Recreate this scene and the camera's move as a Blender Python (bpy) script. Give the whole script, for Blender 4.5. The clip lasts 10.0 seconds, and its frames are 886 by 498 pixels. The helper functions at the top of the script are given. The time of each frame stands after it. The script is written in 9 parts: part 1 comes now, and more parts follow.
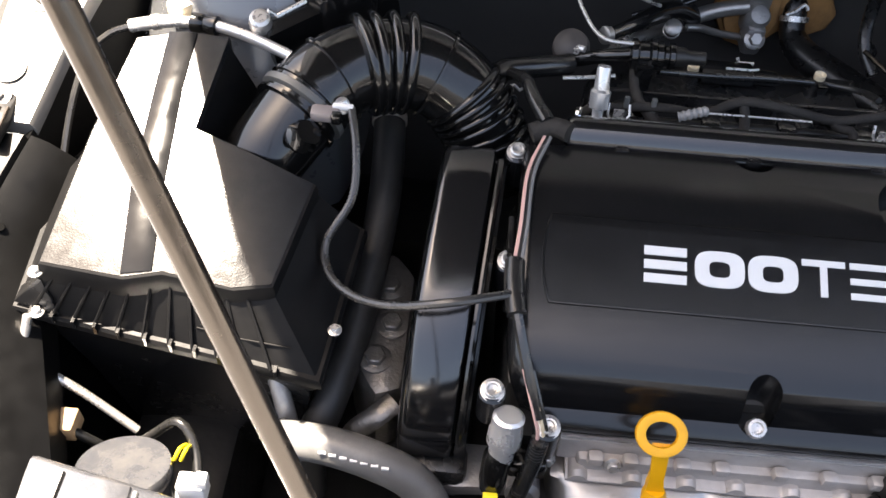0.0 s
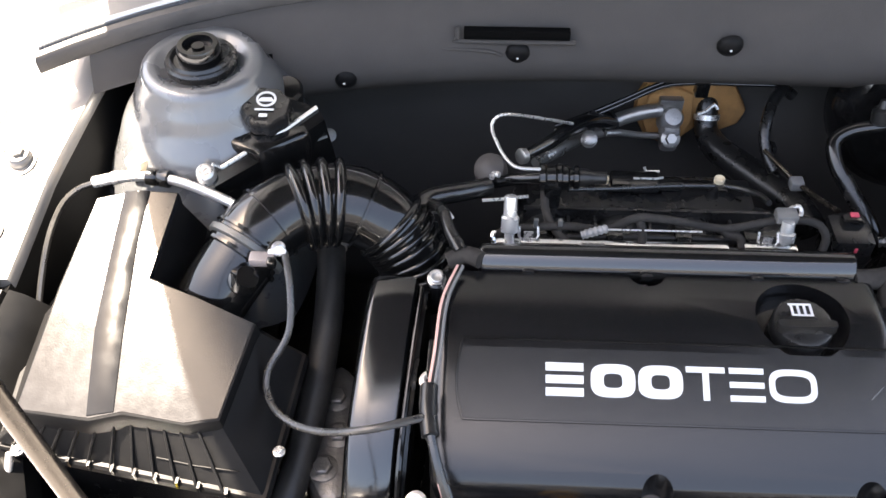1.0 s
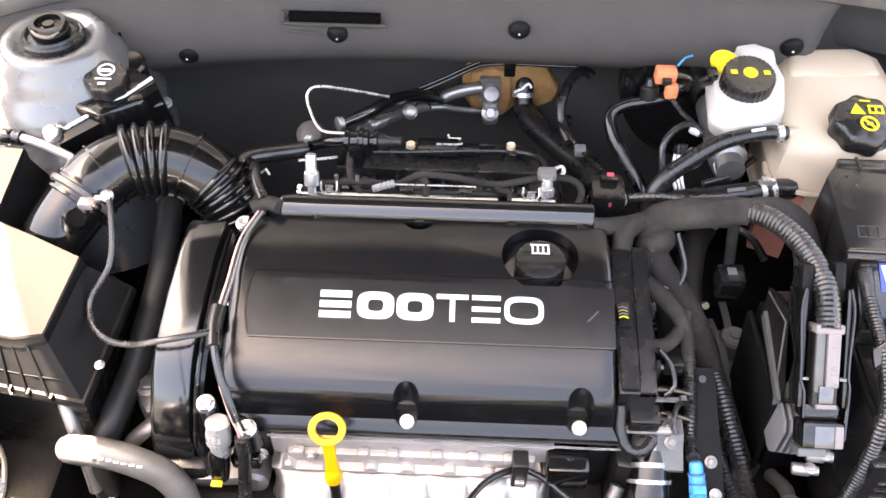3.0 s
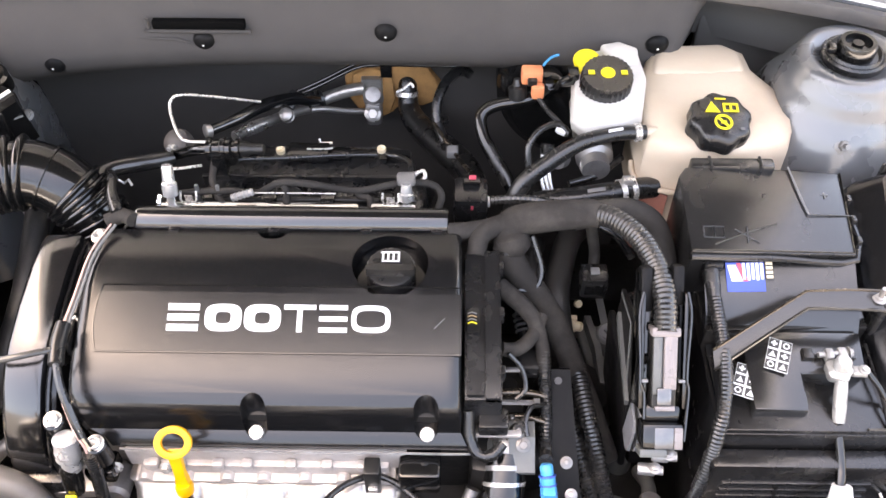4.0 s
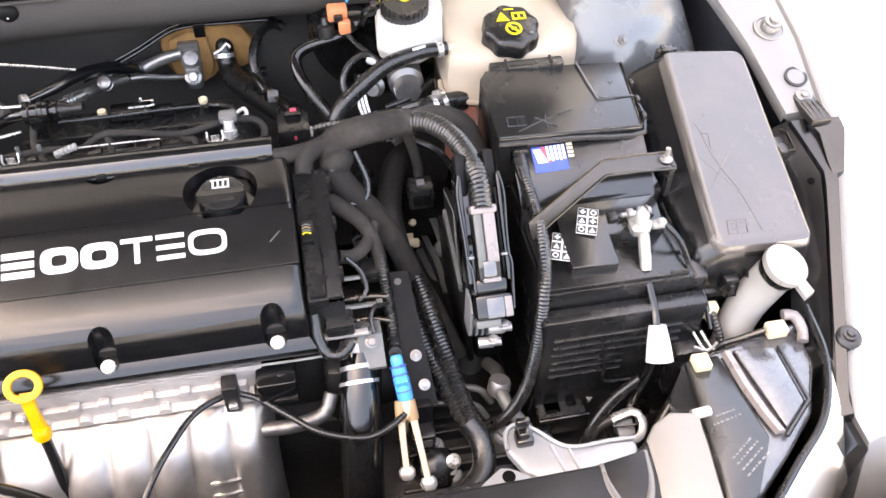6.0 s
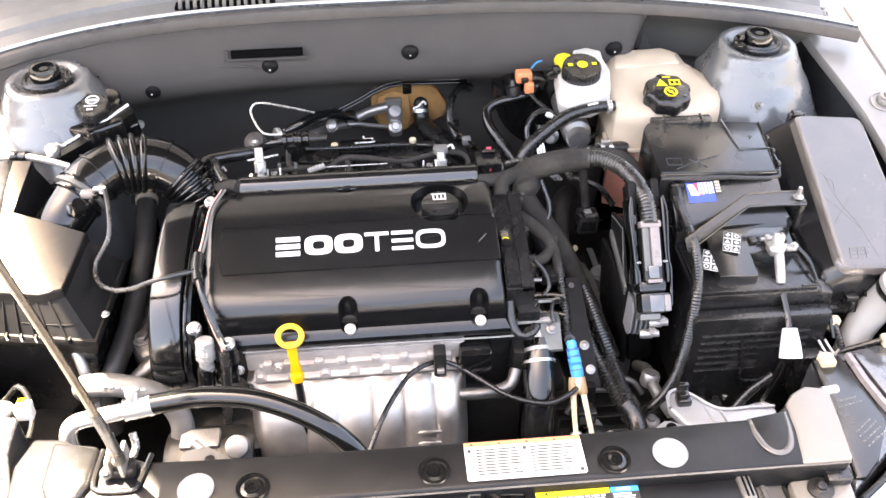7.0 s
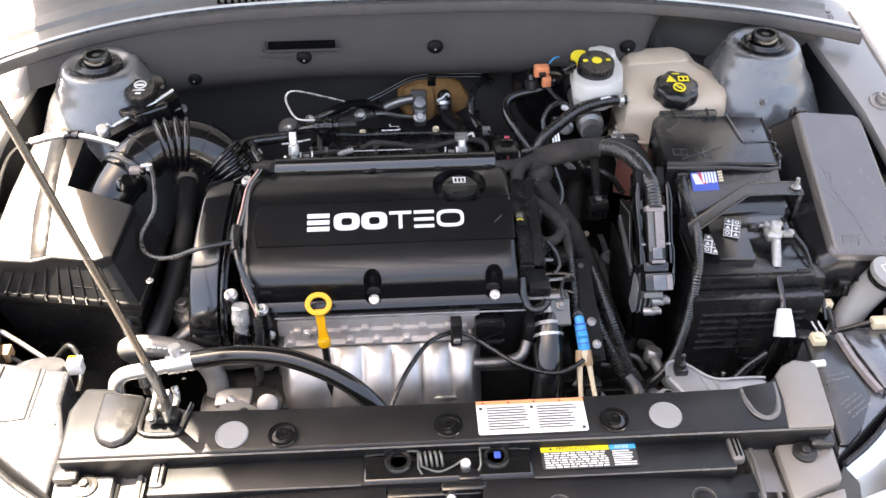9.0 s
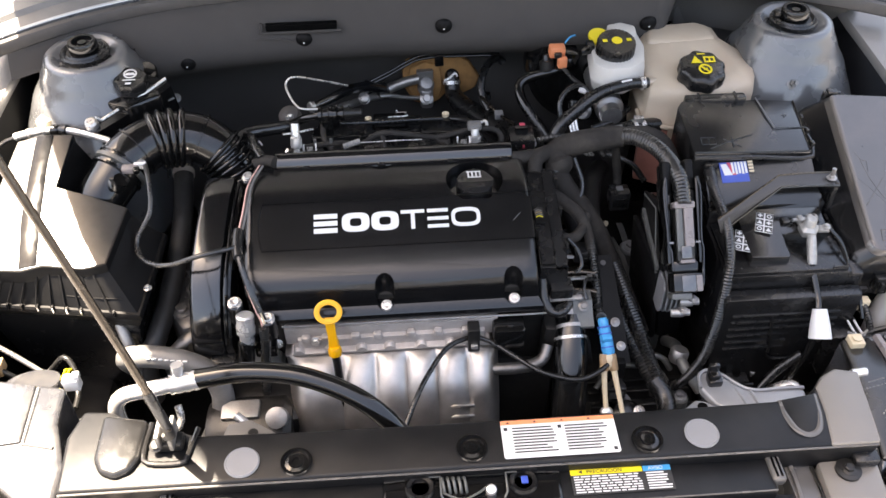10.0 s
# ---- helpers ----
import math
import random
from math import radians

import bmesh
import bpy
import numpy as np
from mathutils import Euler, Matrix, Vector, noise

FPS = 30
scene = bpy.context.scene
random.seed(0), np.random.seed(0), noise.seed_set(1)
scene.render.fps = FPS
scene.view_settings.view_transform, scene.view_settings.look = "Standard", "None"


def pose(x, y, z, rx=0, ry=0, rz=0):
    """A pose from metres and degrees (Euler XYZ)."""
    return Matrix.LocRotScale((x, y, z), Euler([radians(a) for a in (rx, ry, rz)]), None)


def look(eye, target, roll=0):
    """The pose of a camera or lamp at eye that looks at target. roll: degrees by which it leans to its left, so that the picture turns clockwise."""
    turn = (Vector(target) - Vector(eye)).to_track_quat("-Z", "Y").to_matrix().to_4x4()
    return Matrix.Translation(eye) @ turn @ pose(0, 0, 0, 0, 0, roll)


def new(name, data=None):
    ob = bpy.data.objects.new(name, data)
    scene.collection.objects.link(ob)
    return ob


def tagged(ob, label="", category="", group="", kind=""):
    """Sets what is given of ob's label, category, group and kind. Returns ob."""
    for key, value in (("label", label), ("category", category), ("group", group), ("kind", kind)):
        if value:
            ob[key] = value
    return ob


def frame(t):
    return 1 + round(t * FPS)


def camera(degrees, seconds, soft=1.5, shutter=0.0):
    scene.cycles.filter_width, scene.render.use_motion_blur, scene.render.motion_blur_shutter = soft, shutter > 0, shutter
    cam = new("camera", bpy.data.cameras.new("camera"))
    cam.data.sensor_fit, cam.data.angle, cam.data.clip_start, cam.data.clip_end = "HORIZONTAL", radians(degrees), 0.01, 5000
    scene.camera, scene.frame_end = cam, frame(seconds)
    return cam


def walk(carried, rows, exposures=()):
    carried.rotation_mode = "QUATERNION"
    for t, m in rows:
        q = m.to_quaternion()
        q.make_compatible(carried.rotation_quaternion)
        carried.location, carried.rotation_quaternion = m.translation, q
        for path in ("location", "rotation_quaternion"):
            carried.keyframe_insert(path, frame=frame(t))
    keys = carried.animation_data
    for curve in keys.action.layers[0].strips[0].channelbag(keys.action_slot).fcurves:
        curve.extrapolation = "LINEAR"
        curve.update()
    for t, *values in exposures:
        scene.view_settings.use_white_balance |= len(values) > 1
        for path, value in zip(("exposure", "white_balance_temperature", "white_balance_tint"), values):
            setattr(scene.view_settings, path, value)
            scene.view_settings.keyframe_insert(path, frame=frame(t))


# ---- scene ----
cam = camera(53.0, 10.0)
PATH = [
    (0, (-0.313, -0.073, 1.320), (-0.343, 1.211, -0.213), 4.0),
    (0.5, (-0.291, -0.051, 1.367), (-0.343, 1.246, -0.155), 1.6),
    (1, (-0.236, -0.070, 1.437), (-0.312, 1.272, -0.043), -0.9),
    (1.5, (-0.180, -0.104, 1.462), (-0.262, 1.250, -0.007), -2.1),
    (2, (-0.141, -0.139, 1.447), (-0.163, 1.222, -0.019), 0.9),
    (2.2, (-0.116, -0.145, 1.442), (-0.160, 1.204, -0.034), -0.1),
    (3.3, (-0.008, -0.203, 1.53), (-0.05, 1.132, 0.041), 0.8),
    (3.5, (0.02, -0.196, 1.532), (-0.018, 1.132, 0.038), 0.5),
    (4, (0.1, -0.17, 1.531), (0.081, 1.133, 0.014), 0.0),
    (4.5, (0.164, -0.152, 1.528), (0.209, 1.171, 0.029), 0.5),
    (5, (0.212, -0.158, 1.521), (0.33, 1.197, 0.055), 1.6),
    (5.5, (0.221, -0.212, 1.494), (0.434, 1.104, 0.004), 0.6),
    (6, (0.133, -0.305, 1.489), (0.405, 1.021, 0.016), 1.0),
    (6.2, (0.074, -0.342, 1.505), (0.324, 1.017, 0.06), 0.4),
    (7.3, (-0.038, -0.627, 1.586), (0.057, 0.929, 0.333), -0.5),
    (7.5, (-0.025, -0.686, 1.592), (0.059, 0.889, 0.362), -0.7),
    (8, (-0.026, -0.768, 1.586), (0.023, 0.807, 0.355), -1.1),
    (8.5, (-0.025, -0.743, 1.597), (0.036, 0.822, 0.353), -0.8),
    (9, (-0.037, -0.628, 1.604), (0.039, 0.889, 0.302), -0.3),
    (9.5, (-0.051, -0.547, 1.604), (0.04, 0.912, 0.239), -0.1),
    (10, (-0.061, -0.527, 1.607), (0.026, 0.913, 0.222), -0.7),
]
EXPOSURE = [(0, 2.9, 7900, 13), (0.5, 3.28, 7900, 13), (1.5, 3.87, 8200, 14), (2.1, 4.28, 8700, 17), (3.3, 4.4, 9100, 18), (5.5, 4.46, 9400, 18), (6.0, 4.5, 9300, 17), (7.5, 4.4, 8700, 16), (8.2, 4.22, 8100, 14), (9.0, 3.55, 8300, 14), (10, 3.2, 8400, 14)]
walk(cam, [(t, look(eye, target, roll)) for t, eye, target, roll in PATH], EXPOSURE)

# ---- light ----
SUN_ELEV, SUN_FROM = 69.0, 61.0         # degrees above the horizon; degrees from +y towards -x
_e, _a = radians(SUN_ELEV), radians(SUN_FROM)
SUN_DIR = Vector((-math.sin(_a) * math.cos(_e), math.cos(_a) * math.cos(_e), math.sin(_e)))
world = bpy.data.worlds.new("sky")
scene.world = world
world.use_nodes = True
_n = world.node_tree.nodes
_sky = _n.new("ShaderNodeTexSky")
_sky.sky_type, _sky.sun_disc = "NISHITA", False
_sky.sun_elevation, _sky.sun_rotation = _e, math.atan2(SUN_DIR.x, SUN_DIR.y)
_sky.dust_density, _sky.air_density = 3.5, 1.0
world.node_tree.links.new(_sky.outputs[0], _n["Background"].inputs[0])
_n["Background"].inputs[1].default_value = 0.09
sun = new("sun", bpy.data.lights.new("sun", "SUN"))
sun.data.energy, sun.data.angle, sun.data.color = 5.0, radians(0.6), (1.0, 0.98, 0.95)
sun.matrix_world = look(SUN_DIR * 30, (0, 0, 0))


# ---- mesh helpers ----
def thing(name, loc, label, category, group="", kind=""):
    """An empty at the base of a thing; its parts are built in world metres."""
    ob = new(name)
    ob.empty_display_size = 0.05
    ob.location = loc
    return tagged(ob, label, category, group, kind)


def anchor(ob):
    """The place of an object from its own and its parents' locations."""
    p = Vector(ob.location)
    return p + anchor(ob.parent) if ob.parent and ob.parent.type == "EMPTY" else p


def link(name, bm, mat, sharp=38, recalc=True):
    if recalc:
        bmesh.ops.recalc_face_normals(bm, faces=bm.faces)
    me = bpy.data.meshes.new(name)
    bm.to_mesh(me)
    bm.free()
    for p in me.polygons:
        p.use_smooth = True
    me.set_sharp_from_angle(angle=radians(sharp))
    me.materials.append(mat)
    return new(name, me)


def part(name, bm, mat, parent, label="", sharp=38, recalc=True):
    ob = link(name, bm, mat, sharp, recalc)
    ob.parent = parent
    ob.matrix_parent_inverse = Matrix.Translation(-anchor(parent)) if parent.type == "EMPTY" else Matrix()
    if label:
        ob["label"] = label
    return ob


def single(name, bm, mat, label, category, group="", kind="", sharp=38):
    return tagged(link(name, bm, mat, sharp), label, category, group, kind)


def merge(bm, other):
    """Adds another bmesh to bm and frees it."""
    me = bpy.data.meshes.new("tmp")
    other.to_mesh(me)
    other.free()
    bm.from_mesh(me)
    bpy.data.meshes.remove(me)
    return bm


def soften(bm, width, segments=2):
    if width > 0:
        sharp = [e for e in bm.edges if len(e.link_faces) == 2 and e.calc_face_angle(0) > radians(25)]
        bmesh.ops.bevel(bm, geom=sharp, offset=width, segments=segments, affect="EDGES", profile=0.5, clamp_overlap=True)
    return bm


def box(x0, x1, y0, y1, z0, z1, bev=0.002, m=None, segments=2):
    bm = bmesh.new()
    bmesh.ops.create_cube(bm, size=1, matrix=Matrix.Translation(((x0 + x1) / 2, (y0 + y1) / 2, (z0 + z1) / 2)) @ Matrix.Diagonal((x1 - x0, y1 - y0, z1 - z0, 1)))
    soften(bm, bev, segments)
    if m:
        bmesh.ops.transform(bm, matrix=m, verts=bm.verts)
    return bm


def loft(rings, caps=True, closed=True):
    """Skin over rings with the same number of points."""
    bm = bmesh.new()
    vs = [[bm.verts.new(p) for p in r] for r in rings]
    n = len(vs[0])
    for a, b in zip(vs, vs[1:]):
        for i in range(n if closed else n - 1):
            j = (i + 1) % n
            bm.faces.new((a[i], a[j], b[j], b[i]))
    if caps:
        bm.faces.new(vs[0][::-1])
        bm.faces.new(vs[-1])
    return bm


def prism(poly, z0, z1, bev=0.003, inset=0.0, segments=2):
    """A plate over a plan outline. Points (x, y) or (x, y, z of the top). inset narrows the top."""
    cx, cy = sum(p[0] for p in poly) / len(poly), sum(p[1] for p in poly) / len(poly)

    def top(p):
        d = Vector((cx - p[0], cy - p[1]))
        d = d.normalized() * inset if d.length else d
        return (p[0] + d.x, p[1] + d.y, p[2] if len(p) > 2 else z1)

    bm = loft([[(p[0], p[1], z0) for p in poly], [top(p) for p in poly]])
    bmesh.ops.recalc_face_normals(bm, faces=bm.faces)
    return soften(bm, bev, segments)


def spline(pts, step=0.006):
    """Even points on a Catmull-Rom curve."""
    pts = [Vector(p) for p in pts]
    pts = [2 * pts[0] - pts[1], *pts, 2 * pts[-1] - pts[-2]]
    out = []
    for a, b, c, d in zip(pts, pts[1:], pts[2:], pts[3:]):
        n = max(2, int((c - b).length / step))
        for i in range(n):
            t = i / n
            out.append(0.5 * (2 * b + (c - a) * t + (2 * a - 5 * b + 4 * c - d) * t * t + (3 * b - a - 3 * c + d) * t ** 3))
    return out + [pts[-2]]


def tube(pts, r, n=12, step=0.006, ridge=0.0, pitch=0.004, flat=1.0, raw=False):
    """A pipe along a smooth curve; r is one radius or one per given point. ridge: depth of corrugation with that pitch."""
    way = [Vector(p) for p in pts] if raw else spline(pts, pitch / 2 if ridge else step)
    if not isinstance(r, (int, float)):
        cum = [0.0]
        for a, b in zip(pts, pts[1:]):
            cum.append(cum[-1] + (Vector(b) - Vector(a)).length)
        run, rr = [0.0], []
        for a, b in zip(way, way[1:]):
            run.append(run[-1] + (b - a).length)
        rr = [float(v) for v in np.interp(np.array(run) / run[-1], np.array(cum) / cum[-1], r)]
    else:
        rr = [r] * len(way)
    up = Vector((0, 0, 1))
    rings, side = [], None
    for i, p in enumerate(way):
        d = (way[min(i + 1, len(way) - 1)] - way[max(i - 1, 0)]).normalized()
        if side is None:
            side = d.cross(up)
            side = side.normalized() if side.length > 1e-3 else Vector((1, 0, 0))
        side = (side - d * side.dot(d)).normalized()
        over = side.cross(d)
        q = rr[i] - (ridge if ridge and i % 2 else 0)
        rings.append([p + q * (math.cos(k * 2 * math.pi / n) * side + flat * math.sin(k * 2 * math.pi / n) * over) for k in range(n)])
    return loft(rings)


def lathe(profile, at=(0, 0, 0), axis=(0, 0, 1), n=24, lobes=0, depth=0.0):
    """A turned shape: (radius, height) pairs along an axis. lobes and depth give a wavy grip."""
    m = Matrix.Translation(at) @ Vector(axis).to_track_quat("Z", "Y").to_matrix().to_4x4()
    rings = []
    for r, h in profile:
        ring = []
        for k in range(n):
            a = 2 * math.pi * k / n
            q = max(r, 1e-4) * (1 - depth * (0.5 - 0.5 * math.cos(lobes * a)) if lobes else 1)
            ring.append(m @ Vector((q * math.cos(a), q * math.sin(a), h)))
        rings.append(ring)
    return loft(rings)


def carve(bm, cutters):
    """Cuts closed shapes out of a closed bmesh."""
    def temp(b):
        bmesh.ops.recalc_face_normals(b, faces=b.faces)
        me = bpy.data.meshes.new("tmp")
        b.to_mesh(me)
        b.free()
        return new("tmp", me)

    body, tools = temp(bm), [temp(c) for c in cutters]
    for tool in tools:
        cut = body.modifiers.new("cut", "BOOLEAN")
        cut.operation, cut.object, cut.solver = "DIFFERENCE", tool, "EXACT"
    deps = bpy.context.evaluated_depsgraph_get()
    out = bmesh.new()
    out.from_mesh(body.evaluated_get(deps).to_mesh())
    for ob in [body] + tools:
        me = ob.data
        bpy.data.objects.remove(ob)
        bpy.data.meshes.remove(me)
    return out


def bolt(at, axis=(0, 0, 1), r=0.006, h=0.006):
    """A flanged hex head."""
    bm = lathe([(r * 1.5, 0), (r * 1.55, h * 0.25), (r * 1.15, h * 0.4)], at, axis, 20)
    hexa = lathe([(r, h * 0.3), (r, h * 0.9), (r * 0.85, h)], at, axis, 6)
    return merge(bm, hexa)


def plate(points, thick=0.0006, up=(0, 0, 1)):
    """A thin flat sheet over points in space, such as a sticker."""
    u = Vector(up) * thick
    return loft([[Vector(p) for p in points], [Vector(p) + u for p in points]])


def lathe_tube(at, r, w, axis, h, n):
    m = Matrix.Translation(at) @ Vector(axis).to_track_quat("Z", "Y").to_matrix().to_4x4()
    prof = [(r - w / 2, 0), (r + w / 2, 0), (r + w / 2, h), (r - w / 2, h)]
    rings = [[m @ Vector((q * math.cos(2 * math.pi * k / n), q * math.sin(2 * math.pi * k / n), z)) for q, z in prof] for k in range(n)]
    bm = loft(rings + [rings[0]], caps=False)
    bmesh.ops.remove_doubles(bm, verts=bm.verts, dist=1e-6)
    return bm


# ---- materials ----
def mat(name, color, rough=0.5, metal=0.0, var=0.15, scale=60.0, bump=0.0, bump_scale=400.0, spec=0.5, dirt=None, dirt_amount=0.0, coat=0.0, rough_var=0.12, aniso=0.0):
    """A surface with colour and gloss that vary at two scales, fine relief and a touch of dust."""
    m = bpy.data.materials.new(name)
    m.use_nodes = True
    nt = m.node_tree
    nd, lk = nt.nodes, nt.links
    b = nd["Principled BSDF"]
    tc = nd.new("ShaderNodeTexCoord")
    big, fine = nd.new("ShaderNodeTexNoise"), nd.new("ShaderNodeTexNoise")
    big.inputs["Scale"].default_value, big.inputs["Detail"].default_value = scale / 6, 5
    fine.inputs["Scale"].default_value, fine.inputs["Detail"].default_value = scale, 6
    lk.new(tc.outputs["Object"], big.inputs["Vector"])
    lk.new(tc.outputs["Object"], fine.inputs["Vector"])
    mix = nd.new("ShaderNodeMath")
    mix.operation = "ADD"
    lk.new(big.outputs["Fac"], mix.inputs[0])
    lk.new(fine.outputs["Fac"], mix.inputs[1])
    ramp = nd.new("ShaderNodeMapRange")
    ramp.inputs["From Min"].default_value, ramp.inputs["From Max"].default_value = 0.6, 1.4
    ramp.inputs["To Min"].default_value, ramp.inputs["To Max"].default_value = 1 - var, 1 + var
    lk.new(mix.outputs[0], ramp.inputs["Value"])
    scale_c = nd.new("ShaderNodeVectorMath")
    scale_c.operation = "SCALE"
    scale_c.inputs[0].default_value = color
    lk.new(ramp.outputs[0], scale_c.inputs["Scale"])
    out = scale_c.outputs[0]
    if dirt:
        dn = nd.new("ShaderNodeTexNoise")
        dn.inputs["Scale"].default_value, dn.inputs["Detail"].default_value, dn.inputs["Roughness"].default_value = scale / 3, 8, 0.7
        lk.new(tc.outputs["Object"], dn.inputs["Vector"])
        dr = nd.new("ShaderNodeMapRange")
        dr.inputs["From Min"].default_value, dr.inputs["From Max"].default_value, dr.inputs["To Max"].default_value = 0.45, 0.75, dirt_amount
        lk.new(dn.outputs["Fac"], dr.inputs["Value"])
        dm = nd.new("ShaderNodeMix")
        dm.data_type = "RGBA"
        lk.new(dr.outputs[0], dm.inputs["Factor"])
        lk.new(out, dm.inputs[6])
        dm.inputs[7].default_value = (*dirt, 1)
        out = dm.outputs[2]
    lk.new(out, b.inputs["Base Color"])
    rr = nd.new("ShaderNodeMapRange")
    rr.inputs["From Min"].default_value, rr.inputs["From Max"].default_value = 0.6, 1.4
    rr.inputs["To Min"].default_value, rr.inputs["To Max"].default_value = max(0.02, rough - rough_var), min(1, rough + rough_var)
    lk.new(mix.outputs[0], rr.inputs["Value"])
    lk.new(rr.outputs[0], b.inputs["Roughness"])
    b.inputs["Metallic"].default_value, b.inputs["Specular IOR Level"].default_value = metal, spec
    b.inputs["Coat Weight"].default_value, b.inputs["Coat Roughness"].default_value = coat, 0.08
    b.inputs["Anisotropic"].default_value = aniso
    if bump:
        bn, bp = nd.new("ShaderNodeTexNoise"), nd.new("ShaderNodeBump")
        bn.inputs["Scale"].default_value, bn.inputs["Detail"].default_value = bump_scale, 3
        bp.inputs["Strength"].default_value, bp.inputs["Distance"].default_value = bump, 0.001
        lk.new(tc.outputs["Object"], bn.inputs["Vector"])
        lk.new(bn.outputs["Fac"], bp.inputs["Height"])
        lk.new(bp.outputs[0], b.inputs["Normal"])
    return m


DUST = (0.30, 0.27, 0.23)
M_BLACK = mat("black_plastic", (0.011, 0.011, 0.0113), 0.28, spec=0.6, bump=0.08, bump_scale=1500, dirt=DUST, dirt_amount=0.015)
M_GRAIN = mat("grained_black_plastic", (0.017, 0.017, 0.0172), 0.28, spec=0.5, bump=0.14, bump_scale=1900, dirt=DUST, dirt_amount=0.02, scale=25, rough_var=0.06)
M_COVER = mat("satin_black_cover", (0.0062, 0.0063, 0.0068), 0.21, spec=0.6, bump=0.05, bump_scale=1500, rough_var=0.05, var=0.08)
M_GLOSS = mat("glossy_black_plastic", (0.006, 0.006, 0.006), 0.12, spec=0.65, bump=0.02, bump_scale=300, rough_var=0.05)
M_SHEEN = mat("polished_black_cover", (0.007, 0.007, 0.0075), 0.13, spec=1.0, bump=0.02, bump_scale=900, rough_var=0.04, var=0.06)
M_PLUG = mat("pale_grey_plug", (0.22, 0.222, 0.228), 0.4, var=0.05)
M_RUBBER = mat("black_rubber", (0.011, 0.011, 0.011), 0.28, spec=0.6, bump=0.06, bump_scale=500, dirt=DUST, dirt_amount=0.02)
M_HOSE = mat("dusty_rubber_hose", (0.02, 0.019, 0.018), 0.5, bump=0.12, bump_scale=500, dirt=(0.22, 0.21, 0.20), dirt_amount=0.12)
M_GREYHOSE = mat("grey_coolant_hose", (0.095, 0.094, 0.092), 0.42, spec=0.6, bump=0.1, bump_scale=500, dirt=(0.3, 0.29, 0.28), dirt_amount=0.35)
M_AIRBOX = mat("grained_airbox_plastic", (0.0105, 0.0115, 0.0135), 0.15, spec=0.30, bump=0.06, bump_scale=650, rough_var=0.05, scale=120, var=0.18)
M_BAND = mat("smooth_airbox_band", (0.010, 0.010, 0.0105), 0.17, spec=0.2, bump=0.03, bump_scale=900, var=0.12, scale=60)
M_MATT = mat("matt_dark_plastic", (0.0068, 0.0068, 0.0071), 0.46, spec=0.13, bump=0.1, bump_scale=900, dirt=DUST, dirt_amount=0.02)
M_APRON = mat("matt_black_panel", (0.0052, 0.0056, 0.0065), 0.42, spec=0.33, bump=0.25, bump_scale=1300, dirt=DUST, dirt_amount=0.025, scale=40)
M_TAN = mat("tan_connector_plastic", (0.34, 0.22, 0.12), 0.45, var=0.1, scale=120)
M_CONDUIT = mat("conduit_plastic", (0.014, 0.014, 0.014), 0.27, spec=0.8, dirt=DUST, dirt_amount=0.06)
M_TAPE = mat("cloth_tape", (0.028, 0.0255, 0.0235), 0.85, spec=0.2, bump=0.5, bump_scale=700, dirt=DUST, dirt_amount=0.14)
M_FELT = mat("grey_felt", (0.067, 0.0625, 0.059), 0.9, spec=0.2, bump=0.35, bump_scale=1200, scale=14, var=0.12, dirt=DUST, dirt_amount=0.05)
M_DARK = mat("dark_engine_metal", (0.016, 0.0155, 0.015), 0.38, metal=0.2, spec=0.5, bump=0.4, bump_scale=120, dirt=DUST, dirt_amount=0.07)
M_TRAY = mat("dark_tray_plastic", (0.009, 0.009, 0.0093), 0.22, spec=0.6, bump=0.1, bump_scale=900)
M_CAST = mat("cast_aluminium", (0.42, 0.41, 0.40), 0.48, metal=0.85, bump=0.5, bump_scale=350, dirt=(0.10, 0.08, 0.06), dirt_amount=0.55)
M_GRIME = mat("grimy_cast_metal", (0.22, 0.21, 0.20), 0.42, metal=0.8, bump=0.6, bump_scale=300, scale=90, var=0.3, dirt=(0.05, 0.042, 0.035), dirt_amount=0.6)
M_ALU = mat("aluminium_pipe", (0.72, 0.71, 0.69), 0.28, metal=0.7, var=0.06, bump=0.05, dirt=(0.35, 0.32, 0.28), dirt_amount=0.15)
M_ZINC = mat("zinc_bolt", (0.62, 0.60, 0.57), 0.3, metal=0.7, var=0.2, scale=300, dirt=(0.25, 0.2, 0.15), dirt_amount=0.2)
M_SHIELD = mat("heat_shield", (0.50, 0.475, 0.45), 0.38, metal=0.9, scale=35, var=0.3, bump=0.35, bump_scale=90, dirt=(0.30, 0.23, 0.17), dirt_amount=0.4)
M_FLANGE = mat("pale_metal_flange", (0.50, 0.46, 0.43), 0.45, metal=0.35, scale=60, var=0.2, bump=0.2, bump_scale=200, dirt=(0.2, 0.15, 0.1), dirt_amount=0.4)
M_PAINT = mat("silver_grey_paint", (0.185, 0.178, 0.168), 0.4, metal=0.25, var=0.05, scale=30, coat=0.35, bump=0.02, dirt=DUST, dirt_amount=0.06)
M_TOWER = mat("bluish_grey_paint", (0.125, 0.130, 0.136), 0.30, metal=0.25, var=0.06, scale=30, coat=0.8, bump=0.02, dirt=DUST, dirt_amount=0.05)
M_BODY = mat("silver_body_paint", (0.50, 0.51, 0.52), 0.32, metal=0.4, var=0.03, scale=20, coat=1.0, rough_var=0.04)
M_CHROME = mat("chrome_trim", (0.80, 0.80, 0.79), 0.14, metal=1.0, var=0.04, rough_var=0.05)
